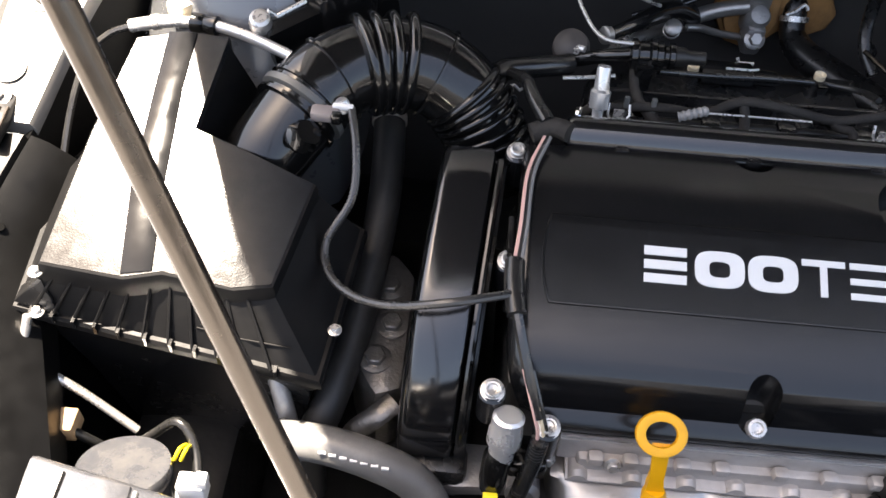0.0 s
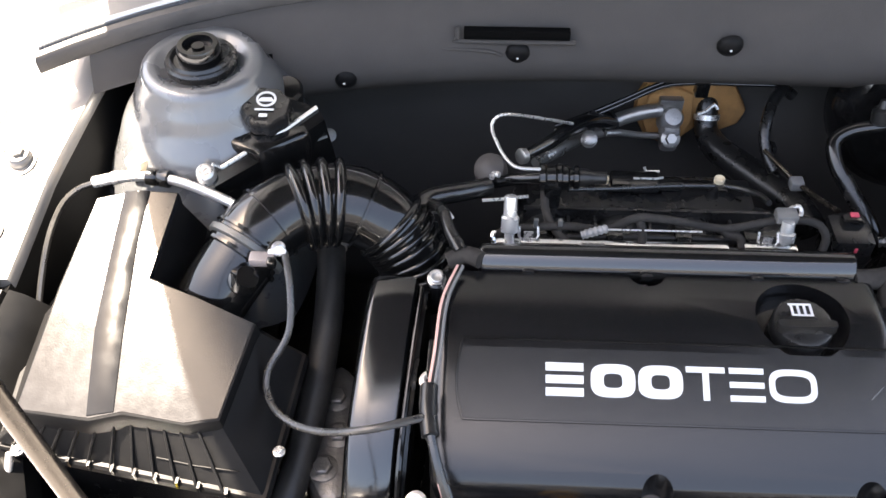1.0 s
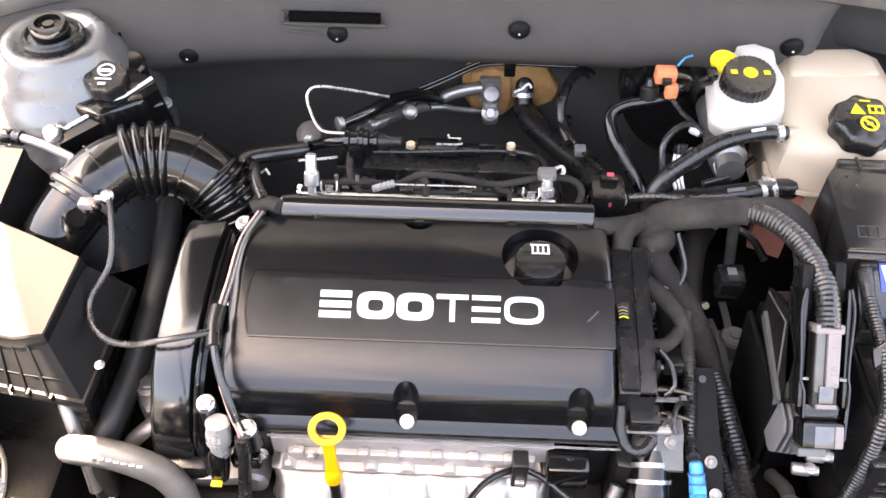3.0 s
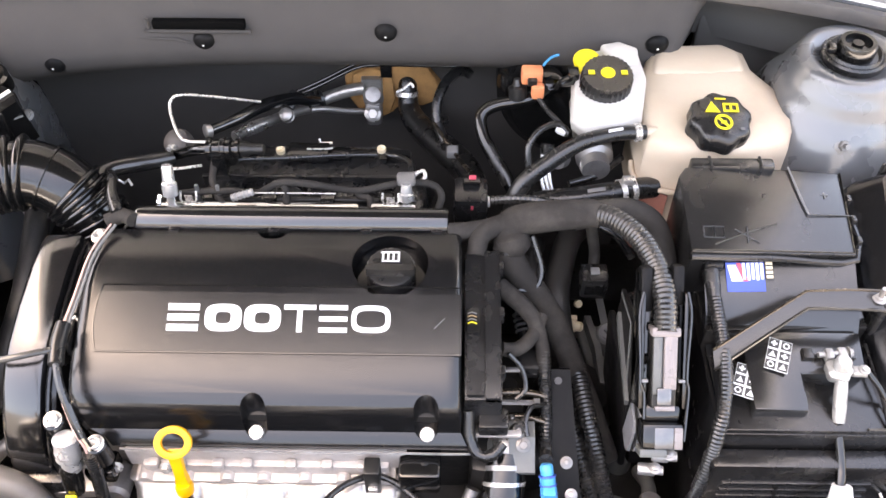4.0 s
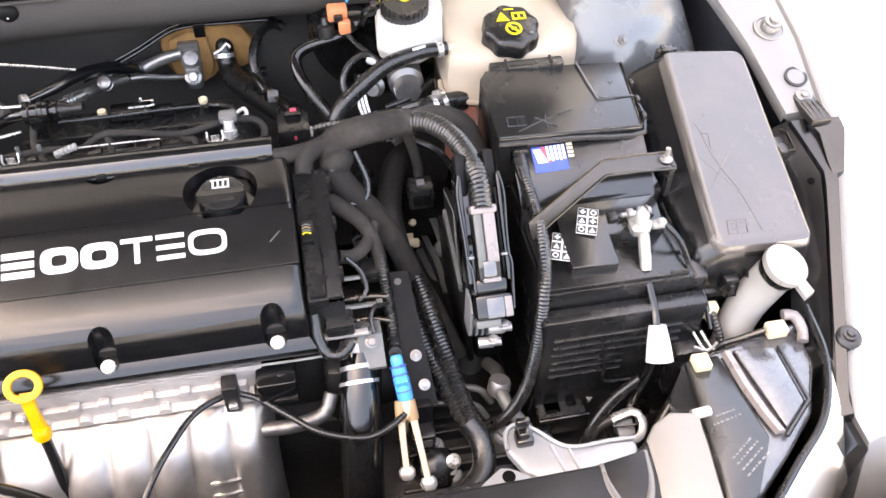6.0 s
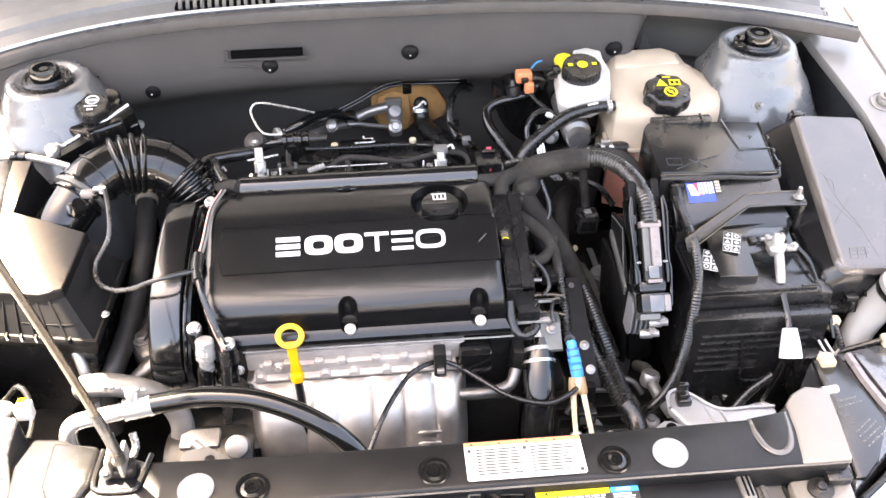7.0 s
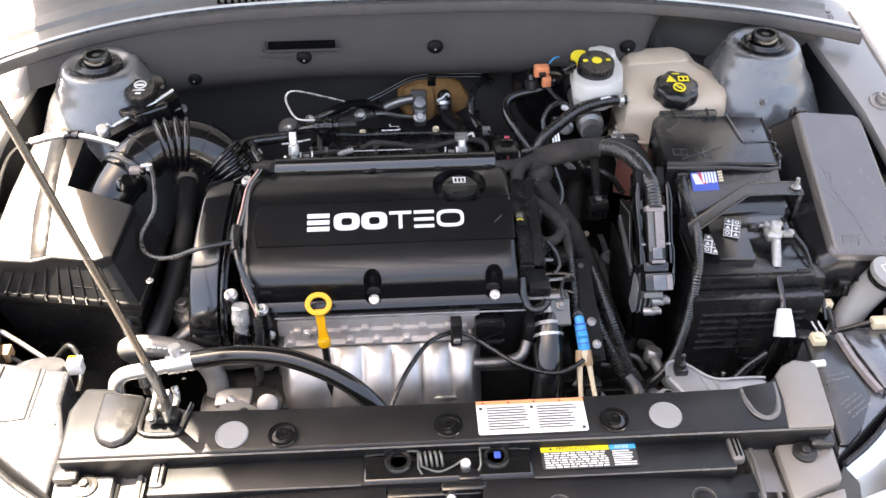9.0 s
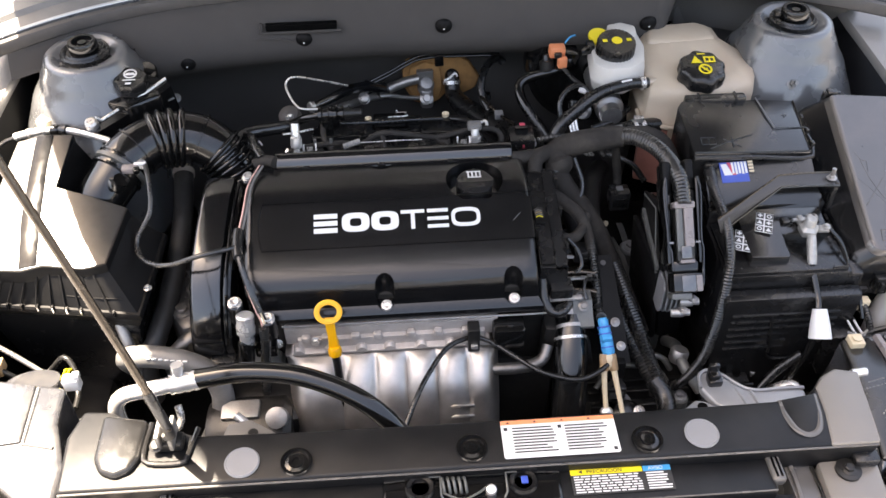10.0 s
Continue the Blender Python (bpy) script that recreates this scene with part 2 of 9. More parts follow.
M_WHITE = mat("white_plastic", (0.62, 0.60, 0.56), 0.42, var=0.05, bump=0.1, bump_scale=300, dirt=(0.42, 0.35, 0.26), dirt_amount=0.15)
M_TANK = mat("milky_tank_plastic", (0.55, 0.46, 0.355), 0.4, var=0.06, scale=25, bump=0.12, bump_scale=250, dirt=(0.48, 0.27, 0.17), dirt_amount=0.35)
M_PINK = mat("coolant_stained_plastic", (0.42, 0.17, 0.13), 0.4, var=0.2, scale=40)
M_YELLOW = mat("yellow_plastic", (0.80, 0.38, 0.01), 0.4, var=0.06, bump=0.05)
M_YELLOW2 = mat("yellow_print", (0.85, 0.68, 0.03), 0.5, var=0.04)
M_ORANGE = mat("orange_plastic", (0.82, 0.28, 0.13), 0.4, var=0.06)
M_RED = mat("red_plastic", (0.6, 0.08, 0.12), 0.4, var=0.06)
M_BLUE = mat("blue_plastic", (0.03, 0.33, 0.65), 0.4, var=0.08)
M_NAVY = mat("navy_print", (0.04, 0.09, 0.42), 0.4, var=0.04)
M_CREAM = mat("cream_plastic", (0.66, 0.55, 0.38), 0.45, var=0.08, dirt=(0.3, 0.24, 0.16), dirt_amount=0.25)
M_PRINT = mat("white_print", (0.70, 0.70, 0.69), 0.45, var=0.03)
M_GREY = mat("grey_print", (0.15, 0.15, 0.15), 0.55, var=0.05)
M_INK = mat("black_print", (0.03, 0.03, 0.03), 0.5, var=0.05)
M_FOAM = mat("tan_foam_gasket", (0.40, 0.20, 0.07), 0.85, var=0.25, scale=80, bump=0.5, bump_scale=300, dirt=(0.08, 0.05, 0.03), dirt_amount=0.5)
M_LAMP = mat("headlight_housing", (0.044, 0.046, 0.052), 0.17, coat=0.8, spec=1.0, bump=0.16, bump_scale=700, dirt=DUST, dirt_amount=0.18, scale=90, rough_var=0.1)
M_LEAD = mat("lead_terminal", (0.36, 0.355, 0.34), 0.5, metal=0.6, bump=0.5, bump_scale=260, scale=160, var=0.3, dirt=(0.62, 0.62, 0.60), dirt_amount=0.55)
M_SATIN = mat("satin_black_plastic", (0.012, 0.0118, 0.0117), 0.2, spec=0.75, bump=0.05, bump_scale=1500, dirt=DUST, dirt_amount=0.03, scale=30)
M_COPPERWIRE = mat("pinkish_wire", (0.62, 0.38, 0.33), 0.45, var=0.1)
M_CONCRETE = mat("pale_concrete", (0.29, 0.30, 0.32), 0.85, scale=6, var=0.15, bump=0.3, bump_scale=60, spec=0.3)
# Pale base puts the sky's reflection in the glass into its colour.
M_GLASS = mat("sky_toned_glass", (0.30, 0.31, 0.32), 0.08, spec=0.6, var=0.04, rough_var=0.04)
M_WALL = mat("sky_block_grey", (0.16, 0.163, 0.168), 0.9, scale=4, bump=0.2, bump_scale=40, spec=0.2)
M_ROD = mat("grey_coated_steel", (0.095, 0.080, 0.065), 0.24, metal=0.85, var=0.15, scale=120, spec=0.5)
# Pale base and reddish blotches put reflected sky sheen into the colour.
M_LID = mat("sheen_toned_satin_plastic", (0.052, 0.046, 0.042), 0.26, spec=0.9, coat=0.4, bump=0.06, bump_scale=1500, var=0.10, scale=14, rough_var=0.08, dirt=(0.18, 0.12, 0.10), dirt_amount=0.25)
# These two pale tones put sky sheen on black plastic into the colour.
M_SHOULDER = mat("sheen_toned_beige_plastic", (0.165, 0.152, 0.136), 0.34, spec=0.7, var=0.12, scale=18, bump=0.06, bump_scale=900, dirt=DUST, dirt_amount=0.08)
M_TONED = mat("sheen_toned_black_plastic", (0.095, 0.091, 0.087), 0.24, spec=0.7, var=0.2, scale=25, bump=0.10, bump_scale=1400, dirt=DUST, dirt_amount=0.10)
M_STAY = mat("dull_galvanised_steel", (0.125, 0.128, 0.122), 0.4, metal=0.3, var=0.15, scale=50, bump=0.1, bump_scale=300, dirt=(0.05, 0.045, 0.04), dirt_amount=0.4)
M_NECK = mat("cloudy_grey_plastic", (0.27, 0.262, 0.25), 0.38, var=0.08, scale=40, bump=0.05, bump_scale=300)
M_LILAC = mat("lilac_grey_plastic", (0.20, 0.175, 0.17), 0.3, spec=0.6, var=0.04)
# Near-black used on solid sheets to paint the shade inside openings.
M_VOID = mat("opening_shade_black", (0.003, 0.003, 0.003), 0.9, spec=0.05)
M_PAD = mat("dark_reflection_pad", (0.014, 0.014, 0.015), 0.95, spec=0.1, bump=0.3, bump_scale=900, scale=12)
M_BRACKET = mat("bright_pressed_steel", (0.27, 0.275, 0.285), 0.38, metal=0.45, var=0.10, scale=40, bump=0.05, bump_scale=300, dirt=(0.12, 0.11, 0.10), dirt_amount=0.25)
M_ELBOW = mat("brownish_dull_plastic", (0.075, 0.066, 0.060), 0.5, spec=0.4, var=0.15, scale=60, bump=0.1, bump_scale=500)
M_DULL = mat("dull_aluminium_pipe", (0.36, 0.345, 0.325), 0.34, metal=0.75, var=0.12, scale=90, bump=0.12, bump_scale=300, dirt=(0.14, 0.11, 0.085), dirt_amount=0.35)
M_JET = mat("dimmed_black_plastic", (0.0030, 0.0030, 0.0031), 0.4, spec=0.2, bump=0.08, bump_scale=900)
M_SEAL = mat("dull_grey_rubber", (0.062, 0.058, 0.056), 0.55, spec=0.4, var=0.15, scale=30, bump=0.1, bump_scale=700, dirt=DUST, dirt_amount=0.12)
M_COWL = mat("pale_grey_plastic", (0.15, 0.147, 0.142), 0.45, spec=0.6, bump=0.2, bump_scale=900, dirt=DUST, dirt_amount=0.15)


# ---- setting: ground and car body ----
def ground_sheet():
    bm = bmesh.new()
    bmesh.ops.create_grid(bm, x_segments=8, y_segments=8, size=400)
    return single("ground", bm, M_CONCRETE, "pale sunlit concrete yard floor under the car", "ground", kind="structure")


ground_sheet()


def sky_block_walls():
    """Plain unseen walls added round the car to block low sky from reflections."""
    for x0, x1, y0, y1 in ((-9.0, 9.0, -7.2, -7.0), (-9.2, -9.0, -7.2, 9.0), (9.0, 9.2, -7.2, 9.0), (-9.2, 9.2, 9.0, 9.2)):
        single("wall", box(x0, x1, y0, y1, 0, 2.8, 0.01), M_WALL, "plain unseen wall added to block the low sky", "wall", kind="structure")


sky_block_walls()


XS = [-0.66 + 1.368 * i / 42 for i in range(43)]


def cowl_z(x):
    """Height of the seal, which falls towards the wings."""
    if x > 0:
        return 0.952 - 0.025 * (x / 0.68) ** 3
    return 0.952 - 0.022 * (abs(x) / 0.68) ** 4


def cowl_y(x):
    """The plan line of the seal in front of the windscreen."""
    if x > 0:
        return 0.757 - 0.090 * (x / 0.68) ** 2.5
    return 0.757 - 0.150 * (abs(x) / 0.68) ** 3.2


def build_firewall():
    fw = thing("firewall", (0, 0.8, 0.42), "dark grey felt-covered bulkhead behind the engine", "bulkhead", kind="structure")
    prof = [(-0.004, 0.945), (-0.02, 0.93), (-0.04, 0.905), (-0.05, 0.88), (-0.048, 0.86), (-0.03, 0.838), (0.01, 0.82), (0.04, 0.79), (0.052, 0.74), (0.055, 0.40)]
    swept = [(0.0, 0.943), (0.006, 0.938), (0.012, 0.934), (0.02, 0.928), (0.03, 0.923), (0.04, 0.915), (0.05, 0.906), (0.062, 0.895), (0.07, 0.87), (0.075, 0.84)]
    for x0, x1, name, mm, label, low in ((-0.45, 0.41, "insulation_panel", M_FELT, "dark grey sound-deadening felt panel", 10), (-0.62, -0.45, "corner_panel", M_FELT, "dark corner of the bulkhead", 3), (0.41, 0.65, "corner_panel", M_PAINT, "grey painted corner of the bulkhead", 10)):
        rings = []
        for i in range(97):
            x = x0 + (x1 - x0) * i / 96
            k = min(1.0, max(0.0, (abs(x) - 0.42) / 0.25))
            # towards the strut tower the felt sweeps back and up
            b = min(1.0, max(0.0, (x - 0.352) / 0.058))
            b = b * b * (3 - 2 * b)
            shape = [(p[0] + (q[0] - p[0]) * b, p[1] + (q[1] - p[1]) * b) for p, q in zip(prof, swept)][:low]
            rings.append([(x, cowl_y(x) + dy * (1 - 0.5 * k), z + cowl_z(x) - 0.952) for dy, z in shape])
        back = [[(p[0], p[1] + 0.02, p[2]) for p in r] for r in rings]
        part(name, loft([a + b[::-1] for a, b in zip(rings, back)]), mm, fw, label, sharp=60)
    part("rear_wall", box(-0.70, 0.72, 0.862, 0.882, 0.385, 0.93, 0.004), M_TRAY, fw, "dark sheet metal behind the felt")
    part("corner_wall", box(0.415, 0.68, 0.80, 0.815, 0.70, 0.93, 0.004), M_PAINT, fw, "grey painted corner behind the strut tower")
    for x, z in ((-0.380, 0.872), (-0.199, 0.893), (0.019, 0.905), (0.339, 0.903)):
        yy = cowl_y(x) - 0.047
        part("push_clip", lathe([(0.0135, -0.004), (0.0130, 0.000), (0.0105, 0.003), (0.0060, 0.0052), (0.0015, 0.0058)], (x, yy, z - 0.008), (0, -0.97, -0.22), 22), M_MATT, fw, "black plastic push clip")
        part("clip_pin", lathe([(0.0016, 0), (0.0012, 0.0006)], (x, yy - 0.0056, z - 0.0085), (0, -0.97, -0.1), 8), M_PRINT, fw, "pale clip pin")
    # the drain slot with its raised rim
    sy = cowl_y(-0.2)
    part("slot_rim", tube([(-0.140, sy - 0.0470, 0.9010), (-0.256, sy - 0.0470, 0.9010), (-0.2615, sy - 0.0465, 0.9045), (-0.2615, sy - 0.0450, 0.9170)], 0.0026, 8, 0.004), M_FELT, fw, "moulded edge of the slot")
    part("slot_rim", tube([(-0.285, sy - 0.0485, 0.8925), (-0.232, sy - 0.0490, 0.8905), (-0.215, sy - 0.0490, 0.8850)], 0.0020, 8, 0.004), M_FELT, fw, "moulded edge of the slot")
    # solid near-black strip paints the slot's inner shade
    part("slot", box(-0.255, -0.146, cowl_y(-0.2) - 0.0495, cowl_y(-0.2) - 0.04, 0.9045, 0.9150, 0.001), M_VOID, fw, "black strip for the shade in the slot")
    return fw


def build_cowl():
    cw = thing("cowl_panel", (0, 0.85, 0.94), "black plastic cowl panel below the windscreen", "cowl", kind="structure")
    # rubber seal and the bright seam along the front edge
    part("seal", loft([[(x, cowl_y(x) + dy, cowl_z(x) + dz) for dy, dz in ((-0.006, -0.013), (-0.009, -0.010), (-0.0095, 0.002), (-0.007, 0.006), (0.001, 0.0075), (0.006, 0.004), (0.006, -0.013))] for x in XS]), M_SEAL, cw, "dull grey rubber bonnet seal")
    part("seal_lip", tube([(x, cowl_y(x) + 0.0045, cowl_z(x) + 0.0075) for x in XS], 0.0022, 6, 0.02), M_RUBBER, cw, "black lip of the seal")
    part("seam", tube([(x, cowl_y(x) + 0.010, cowl_z(x) + 0.008) for x in XS], 0.0042, 8, 0.02), M_BODY, cw, "bright painted metal lip")
    rings = []
    for x in [-0.655 + 1.325 * i / 48 for i in range(49)]:
        y, d = cowl_y(x), cowl_z(x) - 0.952
        b = 0.98 - 0.16 * (abs(x) / 0.7) ** 2
        rings.append([(x, y + 0.012, 0.953 + d), (x, y + 0.05, 0.964 + d), (x, y + 0.055, 0.972 + d), (x, y + 0.085, 0.977 + d), (x, y + 0.09, 0.972 + d), (x, b - 0.03, 0.985), (x, b, 1.005), (x, b, 0.95), (x, y + 0.02, 0.93 + d)])
    part("panel", loft(rings), M_COWL, cw, "faded grey plastic panel")
    # ribs over the air intake openings
    for x0, x1, dy, zb in ((-0.335, -0.19, 0.022, 0.958), (0.057, 0.217, 0.020, 0.958), (0.222, 0.360, 0.056, 0.974)):
        yc = cowl_y((x0 + x1) / 2)
        # near-black sheet stands in for the shade below the ribs
        part("intake_shade", box(x0 - 0.004, x1 + 0.004, yc + dy - 0.002, yc + dy + 0.028, zb - 0.004, zb + 0.004, 0.001, None), M_VOID, cw, "black sheet for the shade under the ribs")
        n = int((x1 - x0) / 0.0108)
        for i in range(n):
            x = x0 + (x1 - x0) * (i + 0.5) / n
            part("rib", tube([(x, yc + dy - 0.004, zb + 0.002), (x - 0.001, yc + dy + 0.010, zb + 0.009), (x + 0.001, yc + dy + 0.030, zb + 0.009)], 0.0030, 8, 0.01), M_COWL, cw)
    bm = bmesh.new()
    for i in range(34):
        x = 0.385 + 0.0068 * i
        y, d = cowl_y(x), cowl_z(x) - 0.952
        merge(bm, tube([(x, y + 0.050, 0.974 + d), (x + 0.012, y + 0.066, 0.977 + d), (x + 0.022, y + 0.082, 0.980 + d)], 0.0016, 5, 0.02))
    part("mesh_grid", bm, M_COWL, cw, "pale slanting mesh of the cabin air intake")
    return cw


def build_windscreen():
    ws = thing("windscreen", (0, 1.2, 1.0), "windscreen glass behind the cowl, toned pale as reflected sky", "windscreen")
    rows = []
    for i in range(13):
        x = -0.68 + 1.36 * i / 12
        y = 0.985 - 0.16 * (abs(x) / 0.7) ** 2
        rows.append([(x, y, 1.003), (x * 0.96, y + 0.35, 1.20), (x * 0.9, y + 0.72, 1.38), (x * 0.9, y + 0.72, 1.372), (x * 0.96, y + 0.35, 1.192), (x, y, 0.995)])
    part("glass", loft(rows), M_GLASS, ws)
    part("roof", loft([[(x * 0.9, 1.60, 1.37), (x * 0.9, 1.9, 1.44), (x * 0.85, 2.9, 1.44), (x * 0.85, 2.9, 1.40), (x * 0.9, 1.6, 1.33)] for x in (-0.68, -0.34, 0, 0.34, 0.68)]), M_BODY, ws)
    return ws


def build_hood():
    """The open bonnet on its rod, which shades the bay."""
    hd = thing("hood", (0, 0.86, 1.0), "open silver bonnet with an added dark pad underneath", "hood")
    ang, length = radians(50), 1.24
    c, s = math.cos(ang), math.sin(ang)

    def at(x, v, w):
        """v along the bonnet from its hinge, w above its skin."""
        return (x, 0.87 - v * c + w * s, 1.015 + v * s + w * c)

    def half(v):
        return float(np.interp(v, [0, 0.3, 0.6, 0.8, 1.0, 1.13, 1.19, 1.24], [0.67, 0.69, 0.70, 0.675, 0.627, 0.602, 0.594, 0.586]))

    skin, reflection_pad = [], []
    for i in range(17):
        v = length * i / 16
        h = half(v)
        ring = []
        for k in range(17):
            u = -1 + 2 * k / 16
            ring.append(at(u * h, v + (0.05 * (1 - u * u) if i == 16 else 0), 0.045 * (1 - u ** 4)))
        low = [at(u * h, v + (0.05 * (1 - u * u) if i == 16 else 0), 0.02 * (1 - u ** 4) - 0.012) for u in [1 - 2 * k / 16 for k in range(17)]]
        skin.append(ring + low)
    part("skin", loft(skin), M_BODY, hd, sharp=50)
    # unseen pad, added and sized to darken reflections in the covers below
    reflection_pad = []
    for i in range(11):
        v = 0.26 + 0.76 * i / 10
        h = half(v) - 0.13
        ring = [at(u * h, v, -0.026) for u in [-1 + 2 * k / 12 for k in range(13)]]
        reflection_pad.append(ring + [(p[0], p[1], p[2] - 0.010) for p in ring[::-1]])
    part("reflection_pad", loft(reflection_pad), M_PAD, hd, "unseen dark pad that dims reflections", sharp=50)
    for u in (-0.85, 0.0, 0.85):
        rows = []
        for i in range(13):
            v = 0.10 + 0.95 * i / 12
            x = u * half(v)
            rows.append([at(x - 0.05, v, -0.004), at(x - 0.03, v, -0.022), at(x + 0.03, v, -0.022), at(x + 0.05, v, -0.004)])
        part("brace", loft(rows), M_BODY, hd, "pressed silver stiffening rib", sharp=50)
    return hd


def fender_line(y):
    """Inner edge, outer edge and height of the wing's flange at y."""
    ys = [0.10, 0.17, 0.26, 0.353, 0.40, 0.435, 0.53, 0.61, 0.68, 0.80, 0.98]
    xi = [0.628, 0.651, 0.684, 0.713, 0.700, 0.692, 0.676, 0.660, 0.646, 0.64, 0.64]
    xo = [0.643, 0.670, 0.702, 0.734, 0.746, 0.749, 0.751, 0.748, 0.742, 0.745, 0.75]
    zz = [0.722, 0.740, 0.766, 0.800, 0.818, 0.828, 0.864, 0.884, 0.900, 0.918, 0.945]
    return float(np.interp(y, ys, xi)), float(np.interp(y, ys, xo)), float(np.interp(y, ys, zz))


def build_fender(side):
    fd = thing("fender", (side * 0.72, 0.4, 0.3), "silver front wing with a bolted inner flange and black edge strip", "fender", "front wings")
    def sx(p):
        """The wing on the far side stands a little nearer to the engine."""
        return p if side > 0 else 0.036 - p

    # one plastic, toned darker on the sun-side wing to read as unlit
    plastic = M_COVER if side > 0 else M_JET
    flange, outer, inner, strip, gutter = [], [], [], [], []
    for i in range(24):
        y = 0.432 + 0.548 * i / 23
        xi, xo, z = fender_line(y)
        flange.append([(sx(p), y, q) for p, q in ((xi, z - 0.006), (xi + 0.004, z), (xo - 0.014, z + 0.003), (xo - 0.009, z), (xo - 0.009, z - 0.012), (xi, z - 0.012))])
        gutter.append([(sx(p), y, q) for p, q in ((xo - 0.009, z - 0.003), (xo - 0.005, z + 0.002), (xo, z - 0.002), (xo, z - 0.014), (xo - 0.009, z - 0.014))])
    for i in range(21):
        y = 0.09 + 0.332 * i / 20
        xi, xo, z = fender_line(y)
        xi = min(xi, xo - 0.019)
        strip.append([(sx(p), y, q) for p, q in ((xi, z - 0.006), (xi + 0.003, z), (xo - 0.004, z + 0.002), (xo - 0.001, z - 0.003), (xo - 0.001, z - 0.02), (xi, z - 0.02))])
    for i in range(31):
        y = 0.06 + 0.92 * i / 30
        xi, xo, z = fender_line(y)
        outer.append([(sx(p), y, q) for p, q in ((xo, z - 0.006), (xo + 0.006, z + 0.002), (xo + 0.02, z + 0.006), (xo + 0.05, z - 0.004), (xo + 0.085, z - 0.05), (xo + 0.115, z - 0.15), (xo + 0.12, z - 0.40), (xo + 0.10, z - 0.40), (xo + 0.005, z - 0.03))])
        w = 0.03 + 0.02 * min(1, max(0, (y - 0.3) / 0.3))
        inner.append([(sx(p), y, q) for p, q in ((xi + 0.002, z - 0.006), (xi - 0.004, z - 0.03), (xi - 0.3 * w, z - 0.10), (xi - w - 0.01, z - 0.18), (xi - w - 0.01, 0.42), (xi + 0.02, 0.42), (xi + 0.02, z - 0.02))])
    part("flange", loft(flange), M_PAINT, fd, "grey painted flange")
    part("gutter_seal", loft(gutter), M_COWL, fd, "dull rubber seal along the flange")
    part("edge_strip", loft(strip), plastic, fd, "black plastic edge strip")
    part("skin", loft(outer), M_BODY, fd, "bright silver outer skin")
    part("inner_wall", loft(inner), plastic, fd, "black plastic gutter")
    # sloping panel ahead of the flange
    rows = []
    for i in range(9):
        y = 0.15 + 0.275 * i / 8
        xi, xo, z = fender_line(y)
        xi = min(xi, xo - 0.019)
        rows.append([(sx(p), y, q) for p, q in ((xi, z - 0.004), (xi - 0.012, z - 0.010), (xi - 0.035, z - 0.03), (xi - 0.04, z - 0.06), (xi, z - 0.06))])
    part("sloping_panel", loft(rows), plastic, fd, "dark sloping plastic panel")
    # dark disc paints the shade of a small hole
    part("panel_hole", lathe([(0.004, 0), (0.0035, 0.001)], (sx(0.700), 0.352, 0.792), (side * -0.4, -0.2, 1), 14), M_VOID, fd, "small dark disc for a hole's shade")
    for y, k in ((0.545, 0.52), (0.75, 0.42)):
        xi, xo, z = fender_line(y)
        x = xi + (xo - xi) * k
        part("bolt_well", lathe([(0.0195, 0.0), (0.0190, 0.0022), (0.0172, 0.0026), (0.0160, 0.001)], (sx(x), y, z + 0.001), (0, -0.3, 1), 30), M_PAINT, fd, "pressed ring round a bolt")
        # dark disc paints the shade inside the bolt well
        part("well_floor", lathe([(0.0165, 0.0004), (0.0120, 0.0008), (0.002, 0.0008)], (sx(x), y, z + 0.001), (0, -0.3, 1), 30), M_DARK, fd, "well floor painted dark for its shade")
        part("bolt", merge(lathe([(0.0125, 0), (0.0120, 0.006), (0.0095, 0.009), (0.0080, 0.0095)], (sx(x) + 0.002, y + 0.002, z + 0.001), (0.1, -0.2, 1), 24), bolt((sx(x) + 0.0035, y, z + 0.010), (0.1, -0.2, 1), r=0.0068, h=0.007)), M_PAINT, fd, "painted fixing bolt")
    xi, xo, z = fender_line(0.476)
    x = (xi + xo) / 2 + 0.006
    # dark ring paints the shade along the oval recess's edge
    bm = lathe_tube((sx(x), 0.476, z + 0.001), 0.0125, 0.0035, (0, -0.32, 1), 0.002, 24)
    part("oval_edge_shade", bm, M_DARK, fd, "dark ring painted as the oval recess's edge shade")
    part("oval_hole", lathe([(0.0112, 0), (0.011, 0.0006)], (sx(x), 0.476, z + 0.001), (0, -0.32, 1), 24), M_PAINT, fd, "painted metal in the hole")
    xi, xo, z = fender_line(0.447)
    bx = sx(0.724)
    part("bracket", prism([(bx - 0.013, 0.452), (bx - 0.009, 0.463), (bx + 0.009, 0.463), (bx + 0.013, 0.452), (bx + 0.015, 0.405), (bx - 0.010, 0.405)], z - 0.006, z + 0.004, 0.002), M_DARK, fd, "dark slotted bracket")
    part("bracket_bolt", merge(lathe_tube((bx, 0.450, z + 0.004), 0.0085, 0.003, (0, -0.3, 1), 0.002, 22), bolt((bx, 0.450, z + 0.004), (0, -0.3, 1), r=0.0045, h=0.005)), M_PAINT, fd, "grey bracket bolt")
    for i in range(4):
        part("bracket_rib", tube([(bx - 0.008 + 0.0065 * i, 0.438, z + 0.0045), (bx - 0.006 + 0.0065 * i, 0.407, z + 0.003)], 0.0013, 6, raw=True), M_ROD, fd, "grey rib of the bracket")
